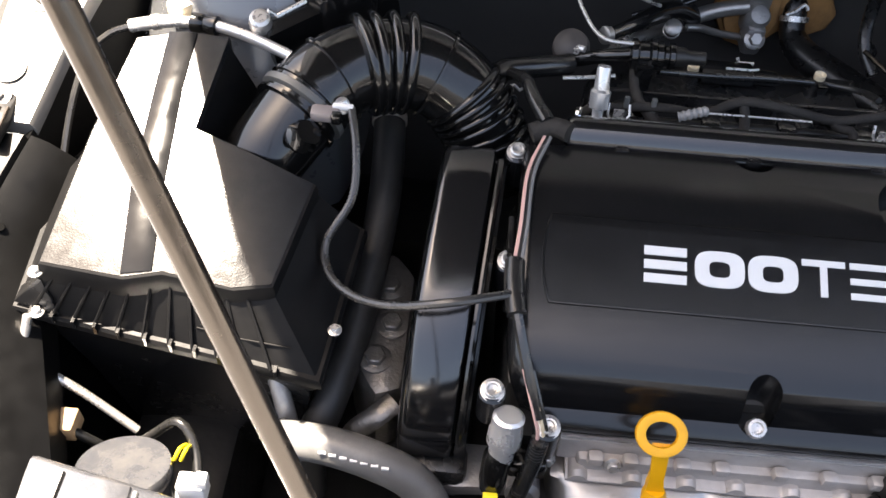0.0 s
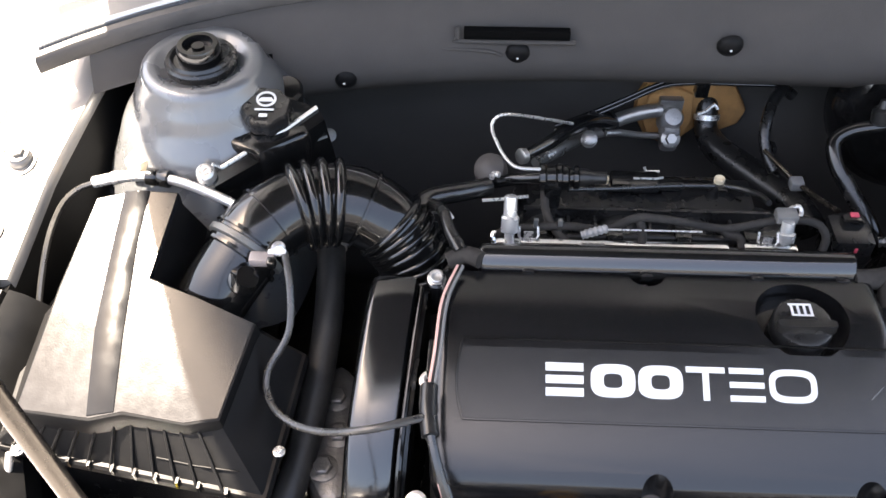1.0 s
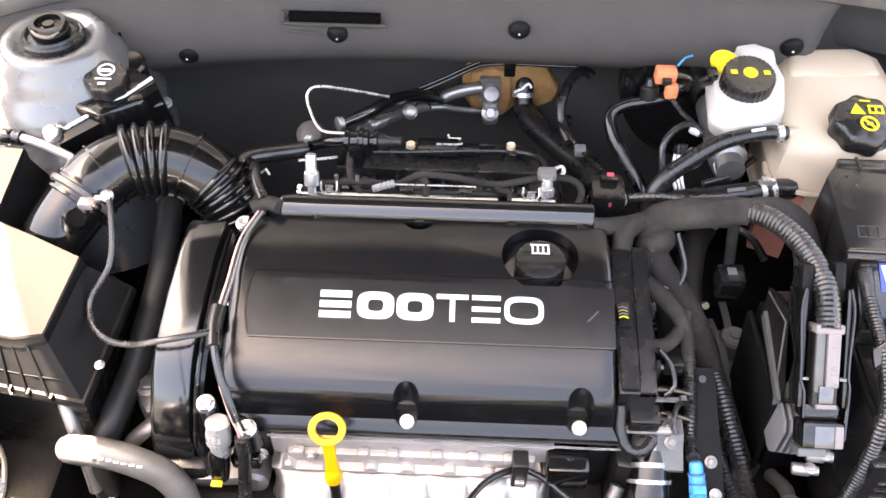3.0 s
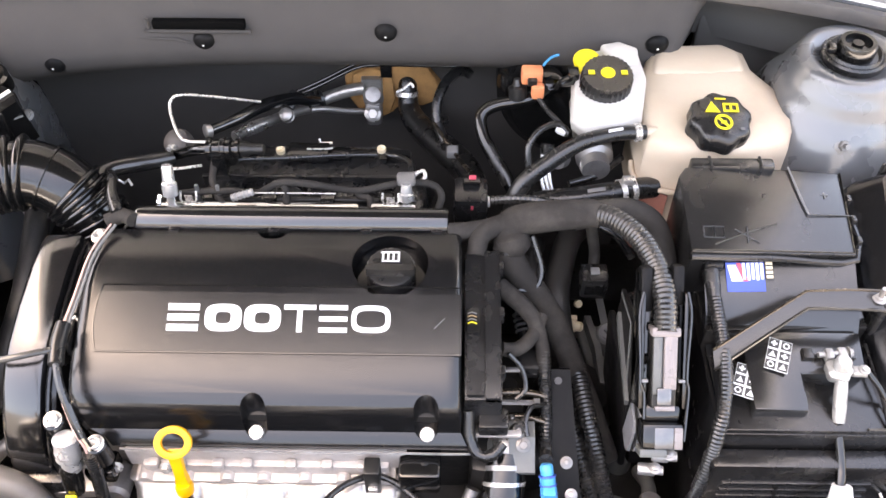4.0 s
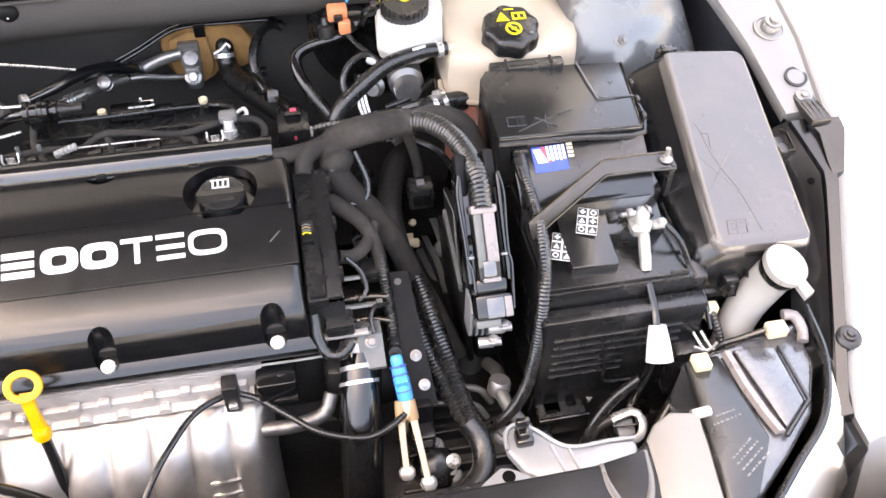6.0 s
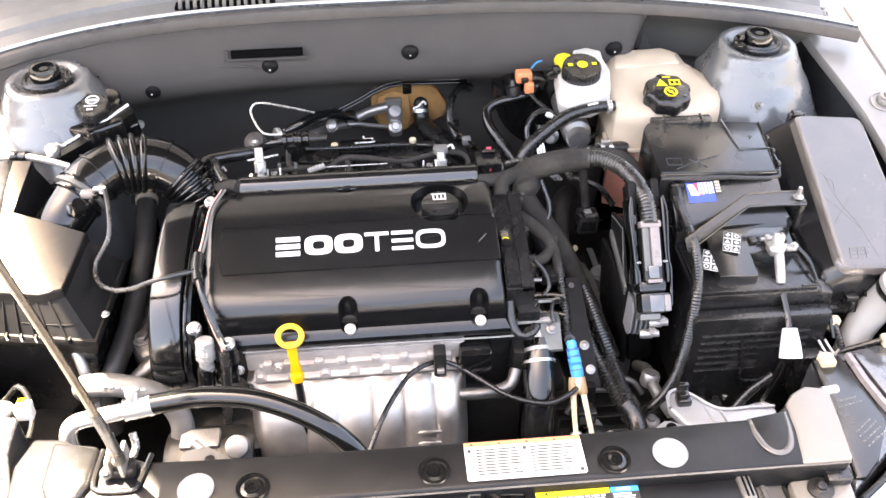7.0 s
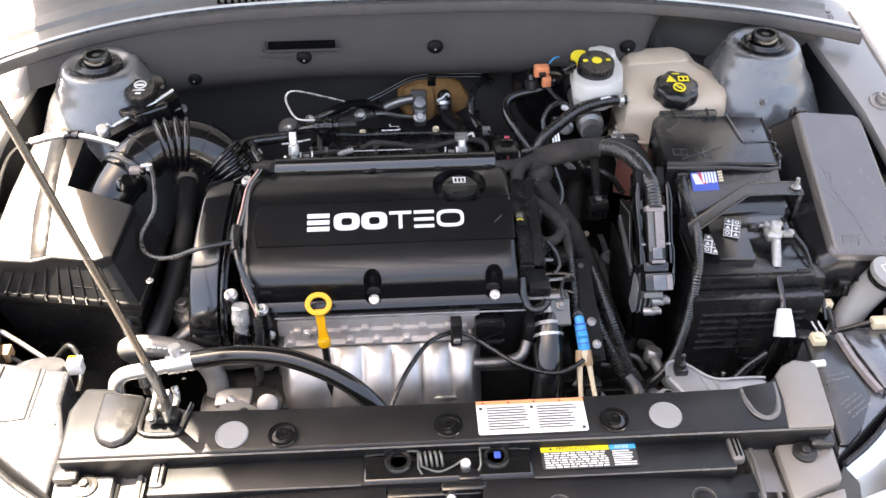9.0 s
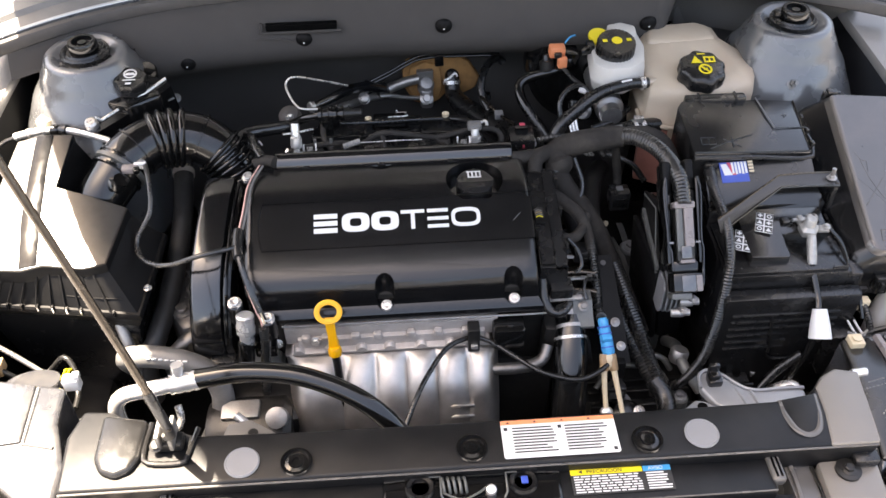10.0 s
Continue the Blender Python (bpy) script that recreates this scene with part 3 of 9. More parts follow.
    part("end_cap", loft([[(sx(a), y, q) for a, q in ((x0, zz), (x1, zz + 0.004), (x1, zz - 0.02), (x0, zz - 0.02))] for y, x0, x1, zz in ((0.412, 0.716, 0.752, 0.828), (0.395, 0.722, 0.752, 0.824), (0.365, 0.722, 0.742, 0.808), (0.35, 0.724, 0.736, 0.800))]), M_GLOSS, fd, "glossy black end cap of the strip")
    xi, xo, z = fender_line(0.172)
    part("lower_bolt", merge(lathe([(0.013, -0.01), (0.014, 0.002), (0.011, 0.005)], (sx(xo - 0.002), 0.168, z), (0, -0.2, 1), 20), bolt((sx(xo - 0.002), 0.168, z + 0.005), r=0.005, h=0.005)), M_GRAIN, fd, "black strip end with a bolt")
    if side < 0:
        tagged(fd, "silver front wing beside the air cleaner, its flange in full sun", "fender")
    return fd


def build_strut(side):
    x, y, top, wide = (0.543, 0.641, 0.928, 0.66) if side > 0 else (-0.507, 0.632, 0.930, 0.66)
    st = thing("strut_tower", (x, y, 0.6), "grey painted suspension strut tower with a black rubber top mount", "strut tower", "strut towers")
    prof = [(0.135, -0.26), (0.130, -0.17), (0.122, -0.130), (0.109, -0.102), (0.099, -0.082), (0.091, -0.064), (0.085, -0.054), (0.0775, -0.044), (0.0735, -0.037), (0.0705, -0.029), (0.0675, -0.0235), (0.0635, -0.017), (0.0605, -0.010), (0.058, -0.005), (0.054, -0.002), (0.044, -0.003), (0.040, -0.009)]
    bm = lathe(prof, (x, y, top), (0, 0, 1), 64)
    for v in bm.verts:
        # a flat flank towards the engine
        d = (x - v.co.x) * side
        if d > 0.074:
            v.co.x = x - side * (0.074 + 0.25 * (d - 0.074))
    part("tower", bm, M_TOWER, st, sharp=80)
    part("top_mount", lathe([(0.052 * wide, -0.008), (0.053 * wide, 0.001), (0.050 * wide, 0.0035), (0.046 * wide, 0.003), (0.043 * wide, 0.006), (0.039 * wide, 0.002), (0.031 * wide, 0.002)], (x, y, top - 0.003), n=40), M_RUBBER, st, "black rubber mount ring")
    part("cap", lathe([(0.032 * wide, 0.0), (0.032 * wide, 0.014), (0.029 * wide, 0.018), (0.022 * wide, 0.018), (0.020 * wide, 0.012), (0.006, 0.012), (0.006, 0.016)], (x, y, top - 0.003), n=36), M_GLOSS, st, "black plastic cap")
    if side > 0:
        part("cap_lug", box(x - 0.032, x - 0.022, y - 0.006, y + 0.008, top, top + 0.011, 0.003), M_GLOSS, st)
        part("stud", merge(bolt((0.527, 0.557, 0.866), (0, -0.8, 0.6), 0.006, 0.008), lathe([(0.003, 0.006), (0.003, 0.016)], (0.527, 0.557, 0.866), (0, -0.8, 0.6), 10)), M_PAINT, st, "painted stud")
    return st


def build_bay_floor():
    fl = thing("engine_bay_tray", (0, 0.4, 0.40), "dark dirty lower tray and rails of the engine bay", "tray", kind="structure")
    part("tray", box(-0.70, 0.72, 0.0, 0.90, 0.38, 0.40, 0.004), M_DARK, fl)
    part("rail", box(-0.60, -0.50, 0.02, 0.8, 0.40, 0.56, 0.01), M_DARK, fl)
    part("rail", box(0.50, 0.60, 0.02, 0.8, 0.40, 0.56, 0.01), M_DARK, fl)
    part("subframe", box(-0.5, 0.5, 0.62, 0.74, 0.40, 0.50, 0.02), M_DARK, fl)
    return fl


build_firewall()
build_cowl()
build_windscreen()
build_hood()
for _s in (1, -1):
    build_fender(_s)
    build_strut(_s)
build_bay_floor()


# ---- front: crossmember, cover, lamps, bumper ----
def build_front_panel():
    fp = thing("radiator_cover", (0, 0.02, 0.7), "black plastic radiator cover across the front of the bay", "radiator cover")
    shelf = [(-0.438, -0.010), (-0.442, 0.06), (-0.430, 0.095), (-0.398, 0.092), (-0.368, 0.072), (-0.335, 0.066), (-0.30, 0.053), (-0.18, 0.050), (-0.06, 0.049), (0.06, 0.049), (0.16, 0.049), (0.285, 0.050), (0.345, 0.051), (0.385, 0.056), (0.398, 0.066), (0.410, 0.080), (0.43, 0.090), (0.456, 0.084), (0.449, 0.03), (0.443, -0.012)]
    part("shelf", prism(shelf, 0.745, 0.787, 0.005, segments=3), M_APRON, fp)
    step = [(-0.335, -0.048), (-0.332, -0.008), (0.322, -0.008), (0.322, -0.050)]
    part("step", prism(step, 0.73, 0.7675, 0.0015), M_APRON, fp)
    # edge highlights drawn as pale lines
    part("step_line", tube([(-0.331, -0.008, 0.7675), (-0.3335, -0.0475, 0.7675), (-0.10, -0.0485, 0.7675)], 0.0011, 6, raw=True), M_TONED, fp, "fine bright edge of the step")
    part("step_line", tube([(0.093, -0.0495, 0.7675), (0.3205, -0.0495, 0.7675), (0.3205, -0.009, 0.7675)], 0.0011, 6, raw=True), M_TONED, fp, "fine bright edge of the step")
    part("shelf_line", tube([(-0.436, -0.0105, 0.7835), (-0.10, -0.0115, 0.7838), (0.10, -0.0115, 0.7838), (0.441, -0.0125, 0.7835)], 0.0013, 6, raw=True), M_TONED, fp, "fine bright edge of the shelf")

    def apron(x0, x1, back=-0.045):
        rings = []
        for i in range(25):
            x = x0 + (x1 - x0) * i / 24
            yf = -0.155 + 0.36 * abs(x) ** 1.45
            z = 0.765 - 0.02 * (abs(x) / 0.37) ** 2
            rings.append([(x, back, z), (x, -0.07, z + 0.002), (x, yf + 0.012, z - 0.004), (x, yf, z - 0.014), (x, yf, 0.70), (x, back, 0.70)])
        return loft(rings)

    part("apron", apron(-0.345, -0.073), M_APRON, fp)
    # apron ends take the paler tone in place of their sky reflection
    part("apron_end", apron(-0.3745, -0.3455, -0.010), M_TONED, fp, "end of the apron toned pale for sheen")
    part("apron_end", apron(0.3455, 0.3745, -0.010), M_TONED, fp, "end of the apron toned pale for sheen")
    part("apron", apron(0.034, 0.345), M_APRON, fp)
    # side pieces: raised rims and lower shoulders
    for s in (-1, 1):
        for name, rim in (("rim", ((0.3735, -0.006), (0.374, -0.03), (0.3695, -0.054), (0.366, -0.088))), ("rim", ((0.352, -0.010), (0.352, -0.03), (0.349, -0.06), (0.346, -0.08)))):
            part(name, tube([(s * x, y, 0.7432 + 0.006 * (0.374 - x) / 0.02) for x, y in rim], 0.0032, 8, 0.01, flat=0.6), M_TONED, fp)
        plates = (([(0.380, -0.012), (0.447, -0.010), (0.441, -0.062), (0.376, -0.088)], 0.757), ([(0.378, -0.084), (0.445, -0.066), (0.438, -0.100), (0.383, -0.114)], 0.746), ([(0.382, -0.108), (0.438, -0.094), (0.430, -0.130), (0.380, -0.145)], 0.736))
        for pl, z in plates:
            pl = [(s * x, y) for x, y in pl]
            # beige tone paints the sheen on the black shoulders
            part("shoulder", prism(pl[::-1] if s > 0 else pl, 0.69, z, 0.004), M_SHOULDER, fp, "stepped shoulder toned beige-grey for sheen")
        part("rim_gap", box(s * 0.376 - 0.0015, s * 0.376 + 0.0015, -0.08, -0.012, 0.735, 0.7485, 0.0005), M_RUBBER, fp, "dark gap beside the rim")
        part("bolt", merge(lathe([(0.014, 0), (0.014, 0.003), (0.009, 0.004)], (s * 0.409, -0.026, 0.757)), bolt((s * 0.409, -0.026, 0.760), r=0.0055, h=0.006)), M_DARK, fp, "dark flanged bolt")
        part("tab", box(s * 0.43 - 0.014, s * 0.43 + 0.014, -0.024, 0.002, 0.757, 0.770, 0.003), M_BLACK, fp, "black rubber stop")
        # the U-shaped pressing near each end
        u = [(0.3530, 0.050, 0.788), (0.3525, 0.028, 0.789), (0.3570, 0.010, 0.790), (0.3680, 0.0025, 0.790), (0.3810, 0.0085, 0.790), (0.3890, 0.028, 0.789), (0.3930, 0.056, 0.788)]
        if s > 0:
            part("u_rim", tube([(x, y, z - 0.002) for x, y, z in u], 0.0036, 12, 0.004, flat=0.5), M_TONED, fp, "rim toned pale for sheen")
            part("u_pocket", prism([(x, y) for x, y, z in u], 0.78, 0.7885, 0.001), M_APRON, fp)
        # slotted grip at the end of the step
        part("grip", box(s * 0.3265 - 0.0075, s * 0.3265 + 0.0075, -0.040, -0.006, 0.758, 0.7715, 0.003), M_TONED, fp, "pale grip at the end of the step")
        for k in range(2):
            # dark sheet painted as the slot's shade
            part("grip_slot", box(s * 0.3245 + 0.005 * k - 0.0012, s * 0.3245 + 0.005 * k + 0.0012, -0.036, -0.010, 0.770, 0.7722, 0.0004), M_VOID, fp, "dark sheet for a slot's shade")
    # shelf end carries the same painted sheen
    part("end_cap", prism([(0.3985, 0.0655), (0.4105, 0.0795), (0.43, 0.0895), (0.4555, 0.0835), (0.4485, 0.03), (0.4425, -0.0115), (0.388, -0.0115), (0.396, 0.03)][::-1], 0.77, 0.7885, 0.003, segments=3), M_SHOULDER, fp, "end of the shelf toned beige-grey for sheen")
    part("dimple", prism([(-0.404, 0.082), (-0.404, 0.025), (-0.395, 0.008), (-0.378, 0.001), (-0.362, 0.008), (-0.354, 0.025), (-0.353, 0.072)], 0.78, 0.796, 0.006, segments=3), M_BLACK, fp)
    # clips
    for x, y, z in ((-0.188, 0.009, 0.787), (0.0, 0.012, 0.787), (0.191, 0.009, 0.787)):
        part("clip", lathe([(0.0165, 0), (0.0175, 0.002), (0.0165, 0.004), (0.0135, 0.004), (0.0125, 0.002), (0.0085, 0.003), (0.0075, 0.0055), (0.004, 0.005), (0.003, 0.003)], (x, y, z), n=28), M_GLOSS, fp, "round black push clip")
    for x, y in ((-0.246, 0.013), (0.252, 0.013)):
        part("plug", lathe([(0.0185, 0), (0.019, 0.0015), (0.0175, 0.003), (0.0165, 0.0022), (0.003, 0.0026)], (x, y, 0.787), n=28), M_PLUG, fp, "pale grey round plug")
    for x, y in ((-0.278, -0.080), (-0.121, -0.085), (0.116, -0.085), (0.278, -0.078)):
        z = 0.766 - 0.02 * (abs(x) / 0.37) ** 2
        part("clip", lathe([(0.0140, -0.001), (0.0140, 0.0018), (0.0128, 0.0026), (0.0118, 0.0018), (0.0090, 0.0015), (0.0080, 0.0022), (0.0015, 0.0022)], (x, y, z), n=26), M_APRON, fp, "flat round push clip")
        part("clip_ring", lathe_tube((x, y, z + 0.0022), 0.0128, 0.0010, (0, 0, 1), 0.0006, 28), M_TONED, fp, "pale clip rim")
    return fp


def build_latch():
    la = thing("hood_latch", (-0.02, -0.03, 0.7), "bonnet latch with a steel spring in the radiator cover", "latch")
    part("recess", box(-0.099, 0.094, -0.048, -0.0095, 0.7595, 0.7700, 0.006, segments=3), M_GLOSS, la, "glossy black recessed plate")
    part("recess_edge", tube([(-0.096, -0.012, 0.7705), (-0.06, -0.010, 0.7715), (0.05, -0.010, 0.7715), (0.092, -0.012, 0.7705)], 0.0016, 6, 0.02), M_BLACK, la)
    part("well_wall", box(-0.076, 0.034, -0.062, -0.046, 0.62, 0.7605, 0.003), M_TRAY, la)
    part("well", box(-0.074, 0.034, -0.165, -0.05, 0.66, 0.70, 0.003), M_TRAY, la, "dark well")
    # cavities with the catch between them
    for x in (-0.058, 0.052):
        part("cavity", lathe([(0.0150, 0), (0.0160, 0.003), (0.0140, 0.006), (0.0100, 0.005), (0.0090, 0.001), (0.002, 0.001)], (x, -0.022, 0.7690), n=26), M_TRAY, la, "dark moulded lug")
        part("lug_wall", box(x - 0.017, x + 0.017, -0.012, -0.0085, 0.768, 0.7795, 0.002), M_TRAY, la)
    # small blue dot paints a glint on the lug
    part("cavity_glint", box(0.050, 0.057, -0.026, -0.018, 0.7735, 0.7762, 0.0004), M_NAVY, la, "blue dot painted as a glint")
    for x, s in ((-0.036, 1), (0.034, -1)):
        part("side_bracket", tube([(x - s * 0.012, -0.012, 0.776), (x, -0.013, 0.777), (x, -0.034, 0.774), (x + s * 0.004, -0.04, 0.770)], 0.0012, 6, raw=True), M_STAY, la, "thin steel bracket edge")
    coil = [(-0.035 + 0.0007 * a, -0.021 + 0.0085 * math.cos(a * 0.75), 0.771 + 0.0075 * math.sin(a * 0.75)) for a in range(42)]
    part("spring", tube(coil, 0.0016, 6, 0.003), M_STAY, la, "coiled steel spring")
    part("spring_leg", tube([(-0.034, -0.030, 0.772), (-0.014, -0.038, 0.771), (0.004, -0.033, 0.774), (0.012, -0.028, 0.776)], 0.0013, 6, 0.004), M_STAY, la)
    part("stub", lathe([(0.0062, 0), (0.0062, 0.008), (0.0050, 0.010), (0.002, 0.0105)], (0.017, -0.029, 0.768), (0, -0.3, 1), 16), M_ALU, la, "bright steel stub")
    part("catch", merge(box(-0.012, 0.040, -0.060, -0.036, 0.752, 0.7665, 0.004), box(0.008, 0.034, -0.050, -0.034, 0.764, 0.7715, 0.003)), M_TRAY, la, "black steel catch")
    part("stub", lathe([(0.0055, 0), (0.0055, 0.008), (0.0042, 0.010)], (-0.001, -0.062, 0.752), (0, -0.5, 1), 16), M_ALU, la, "bright steel stub")
    part("stub_arm", tube([(0.0, -0.058, 0.764), (0.014, -0.056, 0.7645), (0.022, -0.054, 0.764)], 0.0014, 6, raw=True), M_STAY, la)
    part("pawl", prism([(-0.010, -0.060), (0.020, -0.060), (0.026, -0.078), (0.012, -0.098), (-0.006, -0.094)][::-1], 0.722, 0.734, 0.003), M_TRAY, la, "black steel pawl")
    part("cup", lathe([(0.016, 0), (0.020, 0.004), (0.0185, 0.008), (0.015, 0.007), (0.013, 0.001)], (0.006, -0.082, 0.733), (0, -0.2, 1), 28), M_TRAY, la, "black striker guide")
    part("channel", soften(loft([[(x0, y, z), (x1, y, z), (x1, y, z - 0.012), (x0, y, z - 0.012)] for x0, x1, y, z in ((-0.050, -0.030, -0.050, 0.757), (-0.051, -0.031, -0.100, 0.748), (-0.052, -0.032, -0.160, 0.738))]), 0.002), M_TRAY, la, "black release channel")
    for x in (-0.0505, -0.041, -0.0315):
        part("rod", tube([(x, -0.050, 0.7580), (x - 0.001, -0.10, 0.7490), (x - 0.002, -0.158, 0.7390)], 0.0010, 6, 0.03), M_ROD, la, "thin steel release rod")
    return la


def build_headlight(s):
    hl = thing("headlight", (s * 0.55, 0.1, 0.55), "headlight unit with a dark textured housing and clear lens", "headlight", "headlights")
    top = [(s * 0.465, -0.012), (s * 0.463, 0.06), (s * 0.485, 0.125), (s * 0.488, 0.178), (s * 0.575, 0.196), (s * 0.632, 0.208), (s * 0.625, 0.150), (s * 0.595, 0.095), (s * 0.55, 0.055), (s * 0.50, 0.015)]
    if s < 0:
        top = top[::-1]
    part("housing", prism(top, 0.56, 0.728, 0.006, segments=3), M_LAMP, hl)
    lens = [(s * 0.468, -0.022, 0.722), (s * 0.51, 0.006, 0.725), (s * 0.555, 0.045, 0.728), (s * 0.603, 0.088, 0.732), (s * 0.634, 0.15, 0.736), (s * 0.642, 0.215, 0.74)]
    rings = [[(x, y, z), (x + s * 0.016, y - 0.016, z - 0.012), (x + s * 0.03, y - 0.04, z - 0.07), (x + s * 0.028, y - 0.04, z - 0.14), (x, y, z - 0.14)] for x, y, z in lens]
    part("lens", loft(rings), M_CHROME, hl, "clear lens over bright reflector")
    part("gasket", tube([(x, y, z + 0.002) for x, y, z in lens], 0.004, 8, 0.01), M_RUBBER, hl, "black rubber gasket")
    if s > 0:
        part("dark_band", prism([(0.490, 0.176), (0.528, 0.178), (0.540, 0.076), (0.505, 0.022), (0.480, 0.0), (0.468, 0.0), (0.480, 0.09)], 0.72, 0.7325, 0.003), M_SATIN, hl, "dark band of the housing")
        part("ridge", loft([[(x - 0.0055, y, 0.731), (x - 0.003, y, 0.737), (x + 0.003, y, 0.737), (x + 0.0055, y, 0.731)] for x, y in ((0.537, 0.178), (0.540, 0.135), (0.546, 0.10), (0.552, 0.078))]), M_LILAC, hl, "pale moulded ridge")
        part("panel", prism([(0.545, 0.180), (0.590, 0.176), (0.591, 0.108), (0.560, 0.082)], 0.72, 0.7335, 0.002), M_LAMP, hl)
        part("seam", tube([(0.595, 0.176, 0.7325), (0.596, 0.108, 0.7325), (0.556, 0.074, 0.7325)], 0.0026, 6, 0.01, raw=True), M_RUBBER, hl, "dark moulded seam")
        part("mount", box(0.496, 0.514, 0.160, 0.178, 0.728, 0.741, 0.002), M_CREAM, hl, "cream plastic mount")
        part("mount_pin", lathe([(0.006, 0), (0.006, 0.002), (0.003, 0.0025)], (0.505, 0.169, 0.742), n=16), M_CREAM, hl, "cream mount pin")
        random.seed(31)
        for (x0, y0), (x1, y1) in (((0.490, 0.098), (0.526, 0.106)), ((0.496, 0.107), (0.520, 0.112)), ((0.494, 0.060), (0.523, 0.080)), ((0.496, 0.054), (0.526, 0.074)), ((0.498, 0.047), (0.528, 0.067)), ((0.500, 0.040), (0.530, 0.060))):
            u = 0.0
            while u < 0.92:
                w = random.uniform(0.06, 0.16)
                a, b = Vector((x0 + (x1 - x0) * u, y0 + (y1 - y0) * u, 0.7327)), Vector((x0 + (x1 - x0) * (u + w), y0 + (y1 - y0) * (u + w), 0.7327))
                part("marking", tube([a, b], 0.0010, 4, 0.5, flat=0.4), M_GREY, hl, "faint moulded marking")
                u += w + 0.05
    else:
        part("seam", tube([(-0.575, 0.188, 0.729), (-0.576, 0.112, 0.729)], 0.0022, 6, raw=True), M_RUBBER, hl, "dark moulded seam")
        part("seam", tube([(-0.520, 0.178, 0.729), (-0.518, 0.096, 0.729), (-0.481, 0.088, 0.729)], 0.0020, 6, raw=True), M_GREY, hl, "faint moulded seam")
        part("panel", prism([(-0.572, 0.190), (-0.524, 0.182), (-0.521, 0.098), (-0.560, 0.094), (-0.573, 0.112)][::-1], 0.72, 0.7310, 0.002), M_LAMP, hl)
        part("bulb_cap", lathe([(0.035, -0.03), (0.035, 0.008), (0.0362, 0.010), (0.0362, 0.020), (0.034, 0.024), (0.01, 0.025)], (-0.545, 0.200, 0.680), (0, 0.45, 1), 36), M_LAMP, hl, "grey round bulb cap")
        for k in range(2):
            part("lamp_wire", tube([(-0.512 + 0.005 * k, 0.222, 0.692), (-0.508 + 0.005 * k, 0.228, 0.700), (-0.507 + 0.004 * k, 0.236, 0.690)], 0.0016, 6), M_YELLOW2, hl, "thin yellow wire")
        part("clip", merge(box(-0.494, -0.474, 0.182, 0.196, 0.712, 0.732, 0.002), box(-0.480, -0.472, 0.184, 0.194, 0.730, 0.738, 0.001)), M_PRINT, hl, "white plastic clip")
    return hl


def build_bumper():
    bp = thing("bumper", (0, -0.15, 0.3), "silver front bumper in sunlight", "bumper")
    rings = []
    for i in range(49):
        x = -0.80 + 1.6 * i / 48
        y = -0.168 + 0.36 * abs(x) ** 2.2
        z = 0.735 - 0.01 * abs(x)
        if abs(x) > 0.375:
            k = min(1, (abs(x) - 0.375) / 0.05)
            rings.append([(x, y + 0.03 * k, z - 0.004), (x, y - 0.01, z), (x, y - 0.05, z - 0.03), (x, y - 0.08, z - 0.12), (x, y - 0.08, 0.35), (x, y + 0.05, 0.35)])
        else:
            rings.append([(x, y + 0.005, 0.66), (x, y - 0.01, 0.655), (x, y - 0.05, 0.64), (x, y - 0.08, 0.60), (x, y - 0.08, 0.35), (x, y + 0.05, 0.35)])
    part("wing_skin", loft(rings[:14]), M_BODY, bp, "silver corner of the bumper")
    part("wing_skin", loft(rings[35:]), M_BODY, bp, "silver corner of the bumper")
    part("centre_skin", loft(rings[13:36]), M_BODY, bp)
    for s in (-1, 1):
        part("seam", tube([(s * x, -0.168 + 0.36 * x ** 2.2 - 0.011, 0.7365 - 0.01 * x) for x in (0.43, 0.50, 0.58, 0.66)], 0.0016, 6, 0.02), M_RUBBER, bp, "dark panel gap")
    return bp


def build_grille():
    gr = thing("grille", (0, -0.18, 0.6), "chrome framed grille with a dark honeycomb mesh", "grille")

    def line(x, dy=0.0):
        return -0.163 + 0.36 * abs(x) ** 1.45 + dy

    top = [(-0.358 + 0.716 * i / 30) for i in range(31)]
    pts = [(x, line(x), 0.743 - 0.014 * (abs(x) / 0.37) ** 2) for x in top]
    part("frame", tube([(-0.372, line(0.37) - 0.085, 0.66), (-0.377, line(0.37) - 0.035, 0.705), *pts, (0.377, line(0.37) - 0.035, 0.705), (0.372, line(0.37) - 0.085, 0.66)], 0.0165, 14, 0.02, flat=0.75), M_CHROME, gr, "bright chrome surround")
    part("backing", loft([[(x, line(x) - 0.005, 0.74), (x, line(x) - 0.055, 0.60), (x, line(x) - 0.04, 0.60), (x, line(x) + 0.01, 0.74)] for x in top]), M_RUBBER, gr, "dark grille backing")
    # honeycomb bars
    bm = bmesh.new()
    cell = 0.030
    for r in range(4):
        for c in range(-12, 13):
            x0 = c * cell + (r % 2) * cell / 2
            if abs(x0) > 0.345:
                continue
            z0, depth = 0.722 - r * 0.026, 0.012 + r * 0.012
            pts = []
            for k in range(6):
                a = radians(60 * k + 30)
                pts.append((x0 + 0.0165 * math.cos(a), line(x0) - 0.012 - depth * 0.9 + 0.004 * math.sin(a), z0 - 0.02 * (abs(x0) / 0.37) ** 2 + 0.0155 * math.sin(a)))
            for a, b in zip(pts, pts[1:] + pts[:1]):
                merge(bm, tube([a, b], 0.0022, 5, 0.05))
    # grey tone puts sunlight into the colour of the black bars
    part("honeycomb", bm, M_COWL, gr, "black honeycomb mesh toned grey as if sunlit")
    return gr


build_front_panel()
build_latch()
for _s in (1, -1):
    build_headlight(_s)
build_bumper()
build_grille()


